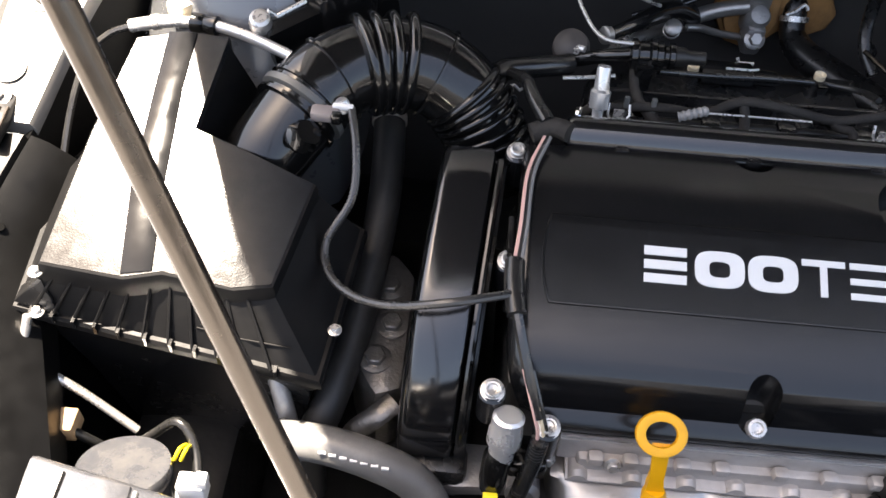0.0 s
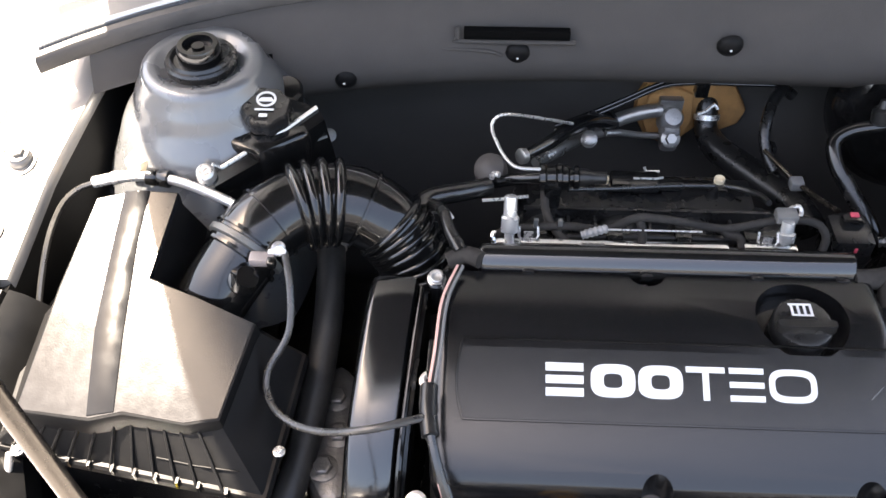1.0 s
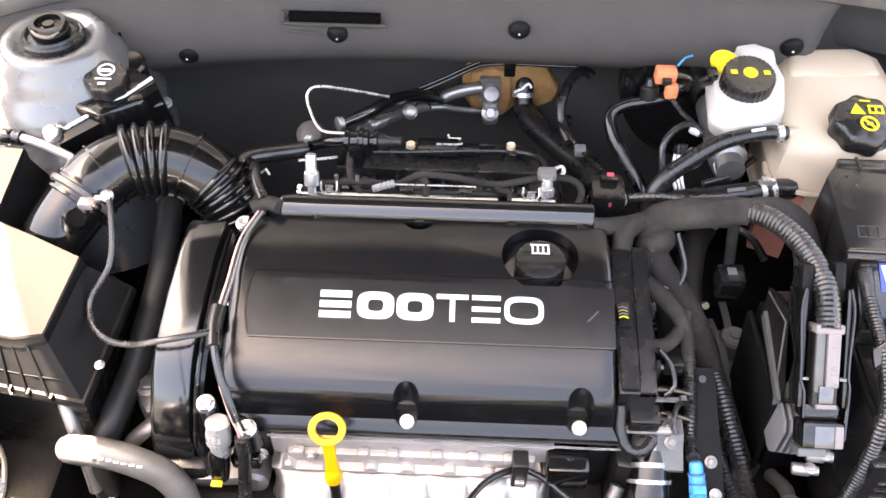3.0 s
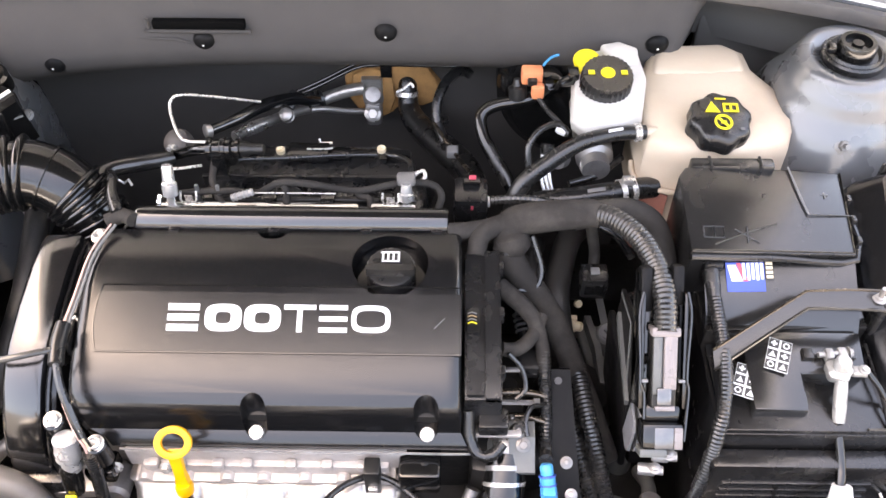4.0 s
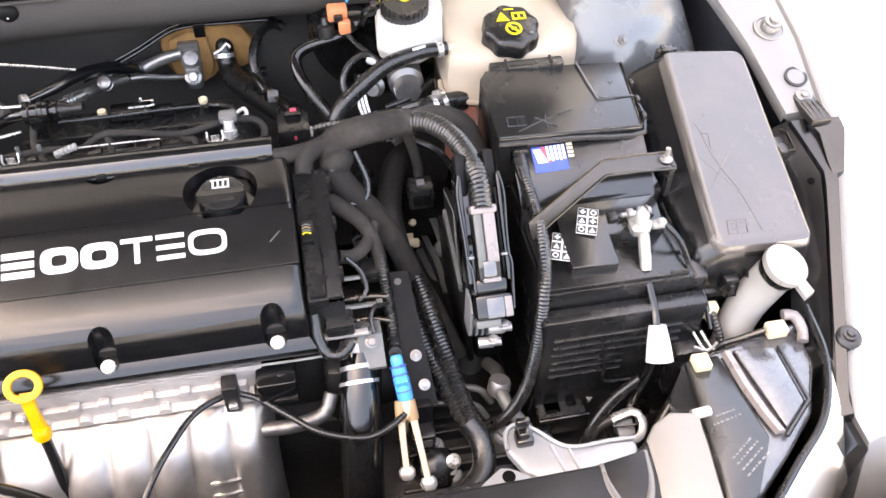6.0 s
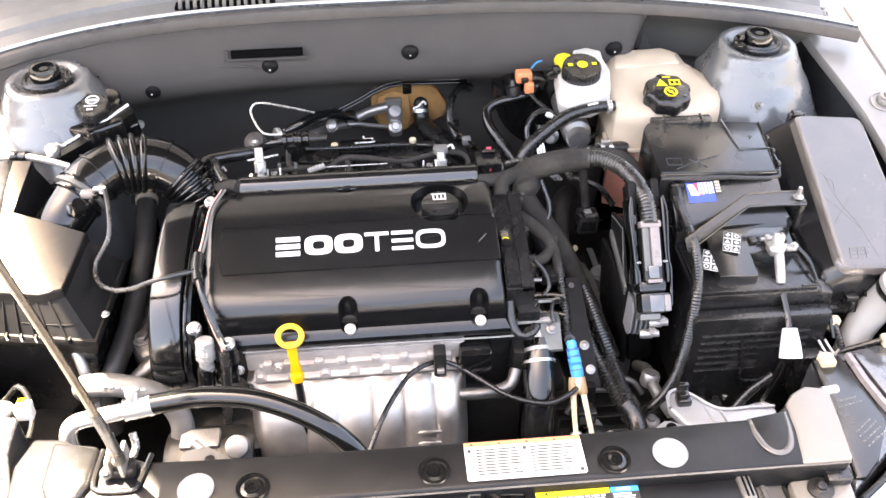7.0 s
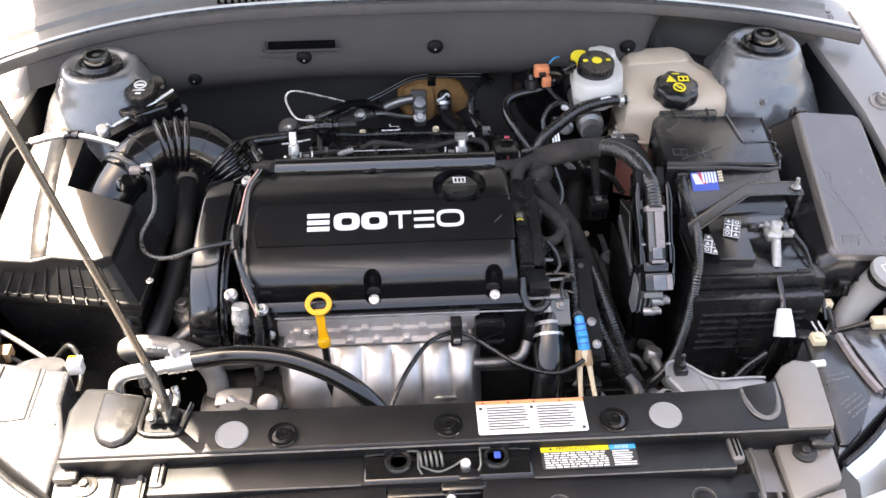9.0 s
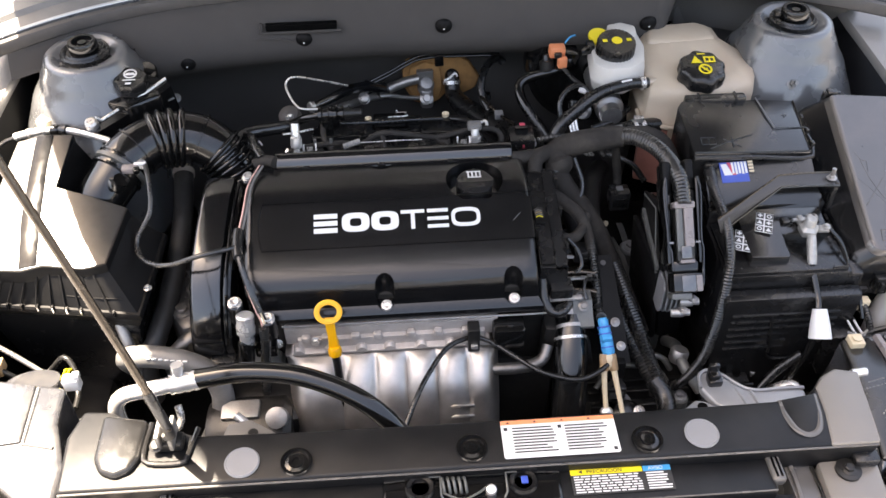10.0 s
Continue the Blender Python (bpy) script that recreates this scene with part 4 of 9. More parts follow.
# ---- engine ----
def build_block():
    eb = thing("engine_block", (-0.05, 0.35, 0.40), "dark grimy engine block under the valve cover", "engine")
    part("head", box(-0.27, 0.125, 0.27, 0.455, 0.60, 0.765, 0.01), M_DARK, eb, "dark cast cylinder head")
    part("block", box(-0.29, 0.14, 0.24, 0.47, 0.42, 0.62, 0.015), M_DARK, eb)
    part("lower_front", box(-0.33, -0.20, 0.17, 0.26, 0.45, 0.64, 0.02), M_DARK, eb)
    for x, z in ((-0.245, 0.66), (-0.215, 0.64), (-0.225, 0.61)):
        part("boss", lathe([(0.014, 0), (0.014, 0.03), (0.009, 0.034)], (x, 0.262, z), (0, -1, 0.2)), M_CAST, eb)
    part("bracket", prism([(-0.345, 0.24), (-0.30, 0.23), (-0.24, 0.235), (-0.24, 0.27), (-0.345, 0.27)], 0.655, 0.672, 0.004), M_CAST, eb)
    return eb


COVER_PROFILE = [(0.450, 0.770), (0.450, 0.834), (0.446, 0.840), (0.42, 0.8435), (0.395, 0.8432), (0.372, 0.8388), (0.341, 0.8262), (0.311, 0.8140), (0.290, 0.8047), (0.276, 0.7972), (0.2675, 0.7903), (0.2620, 0.7800), (0.2595, 0.7670), (0.2585, 0.7570), (0.2525, 0.7530), (0.2490, 0.7485), (0.2490, 0.7400), (0.262, 0.738)]
COVER_LEFT = [-0.2655, -0.2662, -0.2668, -0.2678, -0.2688, -0.2697, -0.2707, -0.2712, -0.2710, -0.2695, -0.2665, -0.2620, -0.2570, -0.2520, -0.2370, -0.2330, -0.2320, -0.2320]


def cover_z(y):
    ys = [p[0] for p in COVER_PROFILE[2:12]][::-1]
    zs = [p[1] for p in COVER_PROFILE[2:12]][::-1]
    return float(np.interp(y, ys, zs))


def build_valve_cover():
    vc = thing("valve_cover", (-0.07, 0.34, 0.735), "satin black plastic valve cover with a framed name panel", "engine cover")
    rings = []
    # rounded ends: each ring lies a little further in and a little higher
    ends = ((0.0, 0.016), (0.0012, 0.0095), (0.0035, 0.0050), (0.0068, 0.0020), (0.0110, 0.0005), (0.0160, 0.0))
    for d, sag in ends:
        rings.append([(l + d, y, z - (sag if i in range(2, 13) else 0)) for i, ((y, z), l) in enumerate(zip(COVER_PROFILE, COVER_LEFT))])
    rings.append([(-0.08, y, z) for y, z in COVER_PROFILE])
    for d, sag in ends[::-1]:
        rings.append([(0.1110 - d + (0.006 if y < 0.2525 else 0.0), y, z - (sag * 0.5 if i in range(2, 13) else 0)) for i, (y, z) in enumerate(COVER_PROFILE)])
    cuts = [lathe([(0.0385, 0.819), (0.0385, 0.90)], (0.0385, 0.4015, 0), n=48), lathe([(0.0165, 0.815), (0.0165, 0.90)], (-0.0860, 0.4490, 0), n=32)]
    for x in (-0.0885, 0.0775):
        cuts.append(lathe([(0.0122, 0.7555), (0.0126, 0.83)], (x, 0.2640, 0), n=32))
    part("shell", carve(loft(rings), cuts), M_COVER, vc, sharp=32)
    part("well_floor", lathe([(0.0382, 0.0), (0.0382, 0.0015), (0.0355, 0.0015), (0.0345, 0.004), (0.003, 0.004)], (0.0385, 0.4015, 0.8195), n=40), M_GLOSS, vc, "glossy floor of the oil filler well")
    # raised name panel and its fine frame
    px1 = 0.1098
    def panel_left(y):
        """The panel's left side bows outwards."""
        u = (y - 0.3106) / 0.0629
        return -0.2440 - 0.0218 * u * (1 - u) * (1.1 - 0.2 * u) - 0.0008 * u

    rows = []
    for i in range(13):
        y = 0.3106 + 0.0560 * i / 12
        rows.append([(panel_left(y), y, cover_z(y) + 0.0006), (px1, y, cover_z(y) + 0.0006), (px1, y, cover_z(y) - 0.004), (panel_left(y), y, cover_z(y) - 0.004)])
    dense = [(px1, 0.3106 + 0.0626 * i / 10) for i in range(11)]
    dense += [(px1 + (panel_left(0.3735) - px1) * i / 30, 0.3735) for i in range(1, 30)]
    dense += [(panel_left(0.3735 - 0.0629 * i / 14), 0.3735 - 0.0629 * i / 14) for i in range(15)]
    dense += [(panel_left(0.3106) + (px1 - panel_left(0.3106)) * i / 30, 0.3106) for i in range(1, 30)]
    part("name_panel", loft(rows), M_COVER, vc)
    part("panel_frame", tube([(x, y, cover_z(y) + 0.0004) for x, y in dense + dense[:1]], 0.0011, 6, raw=True), M_GLOSS, vc, "fine glossy groove")
    # scratch in the panel
    part("scratch", tube([(0.0839, 0.3343, cover_z(0.3343) + 0.0009), (0.0945, 0.3443, cover_z(0.3443) + 0.0009)], 0.0004, 5, raw=True), M_GREY, vc, "pale scratch")
    # bolts in the pockets of the front edge
    for x in (-0.0885, 0.0775):
        part("pocket_wall", lathe([(0.0120, 0.7500), (0.0120, 0.7562), (0.0085, 0.7562), (0.0080, 0.7545), (0.002, 0.7545)], (x, 0.2640, 0), n=28), M_GLOSS, vc, "glossy bolt pocket")
        part("bolt", lathe([(0.0060, -0.012), (0.0060, 0.0), (0.0074, 0.001), (0.0076, 0.005), (0.0066, 0.0068), (0.0045, 0.0070), (0.0038, 0.0052), (0.001, 0.0048)], (x + 0.001, 0.2570, 0.7555), (0, -0.45, 0.9), 20), M_ZINC, vc, "bright round bolt head")
    for x, y, z in ((-0.273, 0.352, 0.805), (-0.271, 0.446, 0.828), (-0.279, 0.254, 0.780), (-0.238, 0.237, 0.766)):
        part("side_lug", lathe([(0.010, -0.03), (0.010, -0.002), (0.008, 0)], (x, y, z), n=20), M_COVER, vc)
        part("bolt", lathe([(0.0088, 0), (0.0088, 0.0015), (0.0064, 0.002), (0.0062, 0.006), (0.0052, 0.0068), (0.0040, 0.0066), (0.0034, 0.0045), (0.001, 0.004)], (x, y, z), (0, -0.3, 1), 20), M_ZINC, vc, "bright round bolt head")
    # side fins near the left edge
    for y0, y1 in ((0.315, 0.345), (0.352, 0.385)):
        part("fin", box(-0.2755, -0.2700, y0, y1, 0.79, 0.820, 0.0015), M_COVER, vc)
    # gasket lip under the front edge
    part("gasket_lip", tube([(-0.225, 0.2470, 0.738), (0.0, 0.2470, 0.737), (0.118, 0.2470, 0.736), (0.126, 0.253, 0.736), (0.128, 0.29, 0.736)], 0.0014, 6, 0.02), M_CAST, vc, "dull gasket edge")
    # name: plain white shapes, three bold and three fine
    up = 0.0012

    def tile(ax, bx, ay, by):
        pts = []
        for x, y in ((ax, ay), (bx, ay), (bx, by), (ax, by)):
            pts.append((x, y, cover_z(y) + up))
        return plate(pts, 0.0007)

    def frame_shape(ax, bx, w, wy):
        n = 28
        cx, cy, rx, ry = (ax + bx) / 2, (b0 + b1) / 2, (bx - ax) / 2, (b1 - b0) / 2

        def sup(k, sx, sy):
            a = 2 * math.pi * k / n
            c, s = math.cos(a), math.sin(a)
            x, y = cx + sx * math.copysign(abs(c) ** 0.62, c), cy + sy * math.copysign(abs(s) ** 0.62, s)
            return (x, y, cover_z(y) + up)

        return loft([[sup(k, rx, ry), sup(k, rx - w, ry - wy), tuple(Vector(sup(k, rx - w, ry - wy)) + Vector((0, 0, 0.0007))), tuple(Vector(sup(k, rx, ry)) + Vector((0, 0, 0.0007)))] for k in list(range(n)) + [0]], caps=False)

    b0, b1 = 0.3295, 0.3548
    part("name_mark", frame_shape(-0.1406, -0.1044, 0.0105, 0.0070), M_PRINT, vc, "plain white maker's mark, bold and fine shapes")
    part("mark_shape", frame_shape(-0.1021, -0.0660, 0.0105, 0.0070), M_PRINT, vc)
    part("mark_shape", frame_shape(0.0030, 0.0413, 0.0048, 0.0046), M_PRINT, vc)
    for y0, y1 in ((0.3295, 0.3356), (0.3391, 0.3452), (0.3487, 0.3548)):
        part("mark_shape", tile(-0.1772, -0.1463, y0, y1), M_PRINT, vc)
    for y0, y1 in ((0.3295, 0.3338), (0.3398, 0.3441), (0.3505, 0.3548)):
        part("mark_shape", tile(-0.0286, -0.0008, y0, y1), M_PRINT, vc)
    part("mark_shape", tile(-0.0632, -0.0320, 0.3505, 0.3548), M_PRINT, vc)
    part("mark_shape", tile(-0.0502, -0.0450, 0.3295, 0.3504), M_PRINT, vc)
    return vc


def build_oil_cap(vc):
    c, ax = (0.0390, 0.3990, 0.8235), (0, -0.08, 1)
    cap = part("oil_cap", lathe([(0.0235, 0.0), (0.0252, 0.002), (0.0252, 0.016), (0.0240, 0.0185), (0.0215, 0.0195), (0.003, 0.0195)], c, ax, 60, 20, 0.03), M_BLACK, vc, "black oil filler cap with a printed symbol")
    part("grip_bar", soften(loft([[(x, 0.3905 - w, 0.8415), (x, 0.3905 + w, 0.8415), (x, 0.3905 + w * 0.7, 0.8500), (x, 0.3905 - w * 0.7, 0.8500)] for x, w in ((0.0150, 0.0035), (0.0175, 0.0050), (0.0390, 0.0056), (0.0605, 0.0050), (0.0630, 0.0035))]), 0.0012), M_SATIN, cap)
    zz = 0.8440
    for a, b in ((0.0300, 0.0320), (0.0353, 0.0373), (0.0406, 0.0426), (0.0459, 0.0479)):
        part("symbol_bar", box(a, b, 0.4040, 0.4135, zz, zz + 0.0006, 0), M_PRINT, cap, "white printed bar")
    part("symbol_bar", box(0.0285, 0.0479, 0.4135, 0.4155, zz, zz + 0.0006, 0), M_PRINT, cap, "white printed bar")
    part("symbol_bar", box(0.0300, 0.0479, 0.4022, 0.4040, zz, zz + 0.0006, 0), M_PRINT, cap, "white printed bar")


def build_coil_rail():
    cr = thing("coil_cover", (-0.07, 0.46, 0.82), "long glossy black ignition coil cover along the rear edge", "coil cover")
    prof = [(0.4475, 0.826), (0.4475, 0.8365), (0.4485, 0.8405), (0.4515, 0.8455), (0.4560, 0.8500), (0.4620, 0.8525), (0.4690, 0.8515), (0.4740, 0.8470), (0.4765, 0.8400), (0.4765, 0.826)]
    part("body", loft([[(x, 0.462 + (y - 0.462) * k, 0.838 + (z - 0.838) * k) for y, z in prof] for x, k in ((-0.2335, 0.80), (-0.2315, 0.96), (-0.2285, 1), (-0.07, 1), (0.0925, 1), (0.0955, 0.96), (0.0970, 0.80))]), M_SHEEN, cr, sharp=40)
    part("lip", tube([(-0.2290, 0.4472, 0.8372), (-0.07, 0.4472, 0.8372), (0.0930, 0.4472, 0.8372)], 0.0016, 6, 0.05), M_GLOSS, cr, "fine lower lip")
    for x in (-0.1900, -0.0860, 0.0105, 0.0845):
        part("clip", box(x - 0.0055, x + 0.0055, 0.4435, 0.4500, 0.8335, 0.8415, 0.0012), M_BLACK, cr)
    return cr


def build_timing_cover():
    tc = thing("timing_cover", (-0.31, 0.34, 0.60), "glossy black timing belt cover beside the engine", "belt cover")
    prof = [(0.447, 0.70), (0.447, 0.826), (0.444, 0.8320), (0.435, 0.8345), (0.40, 0.8300), (0.36, 0.8190), (0.325, 0.8060), (0.305, 0.7960), (0.288, 0.7830), (0.272, 0.7660), (0.259, 0.7480), (0.250, 0.7320), (0.2455, 0.7200), (0.2480, 0.7120), (0.2440, 0.7060), (0.2420, 0.6960), (0.2500, 0.6880), (0.30, 0.66)]

    def lean(y):
        return -0.3305 - 0.0150 * (0.444 - y) / 0.19

    rings = []
    for d, sag in ((0.0, 0.0120), (0.0010, 0.0070), (0.0028, 0.0032), (0.0050, 0.0010), (0.0080, 0.0), (0.0390, 0.0), (0.0415, 0.0008), (0.0430, 0.0040), (0.0433, 0.0150)):
        rings.append([(lean(y) + d, y + (sag * 0.5 if y < 0.30 else 0), z - (sag if 0 < i < 13 else 0)) for i, (y, z) in enumerate(prof)])
    part("shell", loft(rings), M_SHEEN, tc, sharp=42)
    part("edge", tube([(lean(y) + 0.0475, y, z - 0.0075) for y, z in prof[3:13]], 0.0030, 8, 0.01), M_GLOSS, tc, "glossy raised seam")
    part("back_plate", loft([[(lean(y) + 0.045, y, z - 0.010), (lean(y) + 0.053, y, z - 0.014), (lean(y) + 0.053, y, 0.62), (lean(y) + 0.045, y, 0.62)] for y, z in prof[2:13]]), M_TRAY, tc, "dark rear half of the cover")
    part("foot", box(-0.345, -0.290, 0.232, 0.262, 0.645, 0.690, 0.008), M_BLACK, tc)
    return tc


def build_harness_box():
    hb = thing("harness_box", (0.13, 0.35, 0.77), "black plastic wiring trough at the end of the valve cover", "wiring box")
    rows = [(0.430, 0.826), (0.36, 0.813), (0.295, 0.797), (0.276, 0.790)]

    def strip(x0, x1, dz, drop):
        return loft([[(x0, y, z + dz), (x1, y, z + dz), (x1, y, z - drop), (x0, y, z - drop)] for y, z in rows])

    part("trough", soften(strip(0.1145, 0.1505, 0, 0.045), 0.002), M_BLACK, hb)
    part("lid", soften(strip(0.1345, 0.149, 0.0035, 0.004), 0.0012), M_BLACK, hb)
    part("block", soften(loft([[(0.1165, y, z), (0.133, y, z), (0.133, y, z - 0.01), (0.1165, y, z - 0.01)] for y, z in ((0.328, 0.810), (0.278, 0.796))]), 0.0015), M_BLACK, hb)
    part("window", box(0.1155, 0.129, 0.338, 0.372, 0.812, 0.8145, 0.001, pose(0, 0, 0)), M_RUBBER, hb, "dark opening")
    for i in range(4):
        part("wire", tube([(0.117, 0.348 + 0.004 * i, 0.815), (0.121, 0.349 + 0.004 * i, 0.8165), (0.126, 0.348 + 0.004 * i, 0.815)], 0.0008, 6), (M_YELLOW2, M_GREY, M_TAN, M_GREY)[i], hb, "thin coloured wire")
    for y in (0.30, 0.36, 0.41):
        part("clip", box(0.149, 0.1535, y - 0.005, y + 0.005, 0.788 + (y - 0.28) * 0.22, 0.803 + (y - 0.28) * 0.22, 0.001), M_BLACK, hb)
    return hb


def build_heat_shield():
    hs = thing("exhaust_heat_shield", (-0.08, 0.2, 0.45), "pressed metal exhaust heat shield with rounded bulges", "heat shield")
    x0, x1, n = -0.226, 0.060, 120
    prof = [(0.262, 0.690, 0.0), (0.244, 0.692, 0.0), (0.236, 0.690, 0.1), (0.232, 0.684, 0.6), (0.224, 0.676, 1.0), (0.208, 0.666, 1.0), (0.190, 0.651, 0.9), (0.174, 0.630, 0.7), (0.163, 0.60, 0.5), (0.158, 0.56, 0.4), (0.158, 0.50, 0.3), (0.165, 0.46, 0.1)]
    valleys = [-0.226, -0.152, -0.108, -0.066, -0.026, 0.014, 0.060]
    rings = []
    for i in range(n + 1):
        x = x0 + (x1 - x0) * i / n
        k = max(j for j in range(len(valleys) - 1) if x >= valleys[j] - 1e-9)
        w = abs(math.sin(math.pi * (x - valleys[k]) / (valleys[k + 1] - valleys[k]))) ** 0.45
        edge = min(1.0, min(x - x0, x1 - x) / 0.026)
        edge = math.sqrt(max(0.0, 1 - (1 - edge) ** 2))
        row = []
        for y, z, q in prof:
            b = q * 0.011 * w * edge
            back = (1 - edge) * min(1.0, max(0.0, (0.692 - z) / 0.03)) * 0.05
            row.append((x, y - 0.6 * b + back, z + 0.9 * b - 0.3 * back))
        rings.append(row)
    part("shell", loft([r + [(p[0], p[1] + 0.006, p[2] - 0.004) for p in r[::-1]] for r in rings]), M_SHIELD, hs, sharp=60)
    # stepped flange above, with small arches in its lip
    part("flange", prism([(-0.224, 0.262), (-0.224, 0.249), (0.058, 0.249), (0.058, 0.262)], 0.700, 0.729, 0.002), M_FLANGE, hs, "pale metal flange")
    part("flange_step", prism([(-0.210, 0.262), (-0.208, 0.242), (0.040, 0.242), (0.042, 0.262)], 0.690, 0.7135, 0.003), M_FLANGE, hs, "pale stepped flange")
    lip = []
    for i in range(141):
        x = -0.216 + 0.262 * i / 140
        a = 0.0
        for c in (-0.207, -0.165, -0.124, -0.087, -0.045, -0.006, 0.034):
            a = max(a, 0.0065 * math.sqrt(max(0.0, 1 - ((x - c) / 0.0065) ** 2)))
        lip.append([(x, 0.262, 0.700), (x, 0.238, 0.699 + a), (x, 0.2335, 0.697 + a), (x, 0.2335, 0.6945), (x, 0.262, 0.694)])
    part("flange_lip", loft(lip), M_FLANGE, hs, "flange lip with small arches", sharp=30)
    for x in (-0.196, -0.170, -0.131, -0.102, -0.058, -0.022, 0.014):
        part("boss", box(x - 0.006, x + 0.006, 0.238, 0.248, 0.7105, 0.7215, 0.003), M_FLANGE, hs)
    for x in (-0.183, -0.232):
        part("bolt", bolt((x, 0.240, 0.714), (0, -1, 0.35), 0.0042, 0.006), M_ZINC, hs, "small hex bolt")
    part("clip", box(0.016, 0.032, 0.226, 0.245, 0.690, 0.732, 0.002), M_DARK, hs, "dark cable clip")
    part("clip_tab", box(0.020, 0.029, 0.222, 0.228, 0.700, 0.706, 0.001), M_ZINC, hs)
    for dz in (0.0, -0.014, -0.034):
        part("crease", tube([(-0.012, 0.176 + dz * 0.45, 0.640 + dz), (0.004, 0.170 + dz * 0.45, 0.648 + dz), (0.020, 0.176 + dz * 0.45, 0.640 + dz)], 0.0028, 6), M_SHIELD, hs)
    part("sensor_block", box(-0.262, -0.232, 0.228, 0.255, 0.700, 0.722, 0.004), M_GLOSS, hs, "small black clip block")
    part("side_box", box(0.050, 0.092, 0.225, 0.262, 0.69, 0.728, 0.005), M_GLOSS, hs, "small black sensor block")
    part("pipe", tube([(0.045, 0.215, 0.665), (0.085, 0.213, 0.668), (0.115, 0.22, 0.672), (0.125, 0.235, 0.685)], 0.0080, 12), M_GRIME, hs, "short metal pipe")
    return hs


def build_dipstick():
    ds = thing("dipstick", (-0.155, 0.2, 0.5), "yellow ring-handled oil dipstick in a black tube", "dipstick")
    c, ax = Vector((-0.161, 0.2345, 0.775)), Vector((0, -0.62, 0.78))
    m = Matrix.Translation(c) @ ax.to_track_quat("Z", "Y").to_matrix().to_4x4()
    ring = [m @ Vector((0.0145 * math.cos(a), 0.0125 * math.sin(a), 0)) for a in [2 * math.pi * i / 28 for i in range(28)]]
    bm = bmesh.new()
    rows = []
    for i, p in enumerate(ring):
        o = (p - c).normalized()
        rows.append([p + o * 0.0035 + ax * 0.003, p - o * 0.0035 + ax * 0.003, p - o * 0.0035 - ax * 0.003, p + o * 0.0035 - ax * 0.003])
    bm = loft(rows + rows[:1], caps=False)
    bmesh.ops.remove_doubles(bm, verts=bm.verts, dist=1e-5)
    soften(bm, 0.001)
    part("ring", bm, M_YELLOW, ds)
    part("grip", loft([[(x - w, y, z), (x + w, y, z), (x + w, y + 0.007, z + 0.004), (x - w, y + 0.007, z + 0.004)] for x, y, z, w in ((-0.160, 0.224, 0.765, 0.006), (-0.1590, 0.220, 0.754, 0.0055), (-0.1582, 0.216, 0.742, 0.005), (-0.1576, 0.213, 0.732, 0.0065), (-0.1572, 0.212, 0.727, 0.0065))]), M_YELLOW, ds, "yellow flat grip")
    part("collar", lathe([(0.0085, 0), (0.009, 0.008), (0.007, 0.012)], (-0.1567, 0.212, 0.719), (0, 0.25, 1), 16), M_YELLOW, ds)
    part("tube", tube([(-0.1567, 0.213, 0.722), (-0.155, 0.206, 0.697), (-0.152, 0.188, 0.64), (-0.146, 0.168, 0.56), (-0.14, 0.16, 0.48)], 0.0055, 10), M_RUBBER, ds, "black dipstick tube")
    return ds


build_block()
build_oil_cap(build_valve_cover())
build_coil_rail()
build_timing_cover()
build_harness_box()
build_heat_shield()
build_dipstick()


# ---- rear of the engine: intake side ----
def build_intake():
    im = thing("intake_manifold", (-0.05, 0.55, 0.5), "black plastic intake manifold behind the valve cover", "intake manifold")
    part("plenum", box(-0.20, 0.055, 0.565, 0.66, 0.60, 0.778, 0.03, segments=4), M_BLACK, im)
    for i in range(4):
        x = -0.165 + 0.072 * i
        part("runner", tube([(x, 0.478, 0.745), (x, 0.51, 0.772), (x, 0.555, 0.775), (x, 0.60, 0.74)], [0.022, 0.024, 0.026, 0.028], 14), M_BLACK, im)
    part("web", box(-0.185, 0.050, 0.550, 0.632, 0.776, 0.786, 0.004), M_BLACK, im)
    for i in range(9):
        x = -0.172 + 0.0268 * i
        part("rib", box(x - 0.0016, x + 0.0016, 0.526, 0.575, 0.774, 0.797, 0.0008), M_BLACK, im)
    part("flange", box(-0.190, 0.055, 0.560, 0.566, 0.786, 0.806, 0.002), M_BLACK, im, "upright black flange")
    part("sensor", box(-0.098, -0.048, 0.604, 0.628, 0.786, 0.799, 0.003), M_GLOSS, im, "small black pressure sensor")
    part("sensor_plug", box(-0.048, -0.022, 0.607, 0.624, 0.786, 0.796, 0.004), M_GLOSS, im)
    part("sensor_clip", tube([(-0.062, 0.632, 0.800), (-0.060, 0.629, 0.796), (-0.046, 0.629, 0.796)], 0.0018, 6, raw=True), M_ZINC, im, "bright wire clip")
    part("sensor_clip", tube([(-0.075, 0.614, 0.800), (-0.052, 0.614, 0.800), (-0.044, 0.616, 0.800)], 0.0013, 6, raw=True), M_ZINC, im, "bright wire clip")
    for x, y, z in ((-0.106, 0.611, 0.786), (0.0145, 0.617, 0.784)):
        part("boss", lathe([(0.009, -0.006), (0.008, 0.010), (0.006, 0.011)], (x, y, z), n=14), M_BLACK, im)
        part("insert", lathe([(0.0052, 0.004), (0.0055, 0.016), (0.0045, 0.0165), (0.0025, 0.014)], (x, y, z), n=14), M_CREAM, im, "brass-coloured insert")
    return im


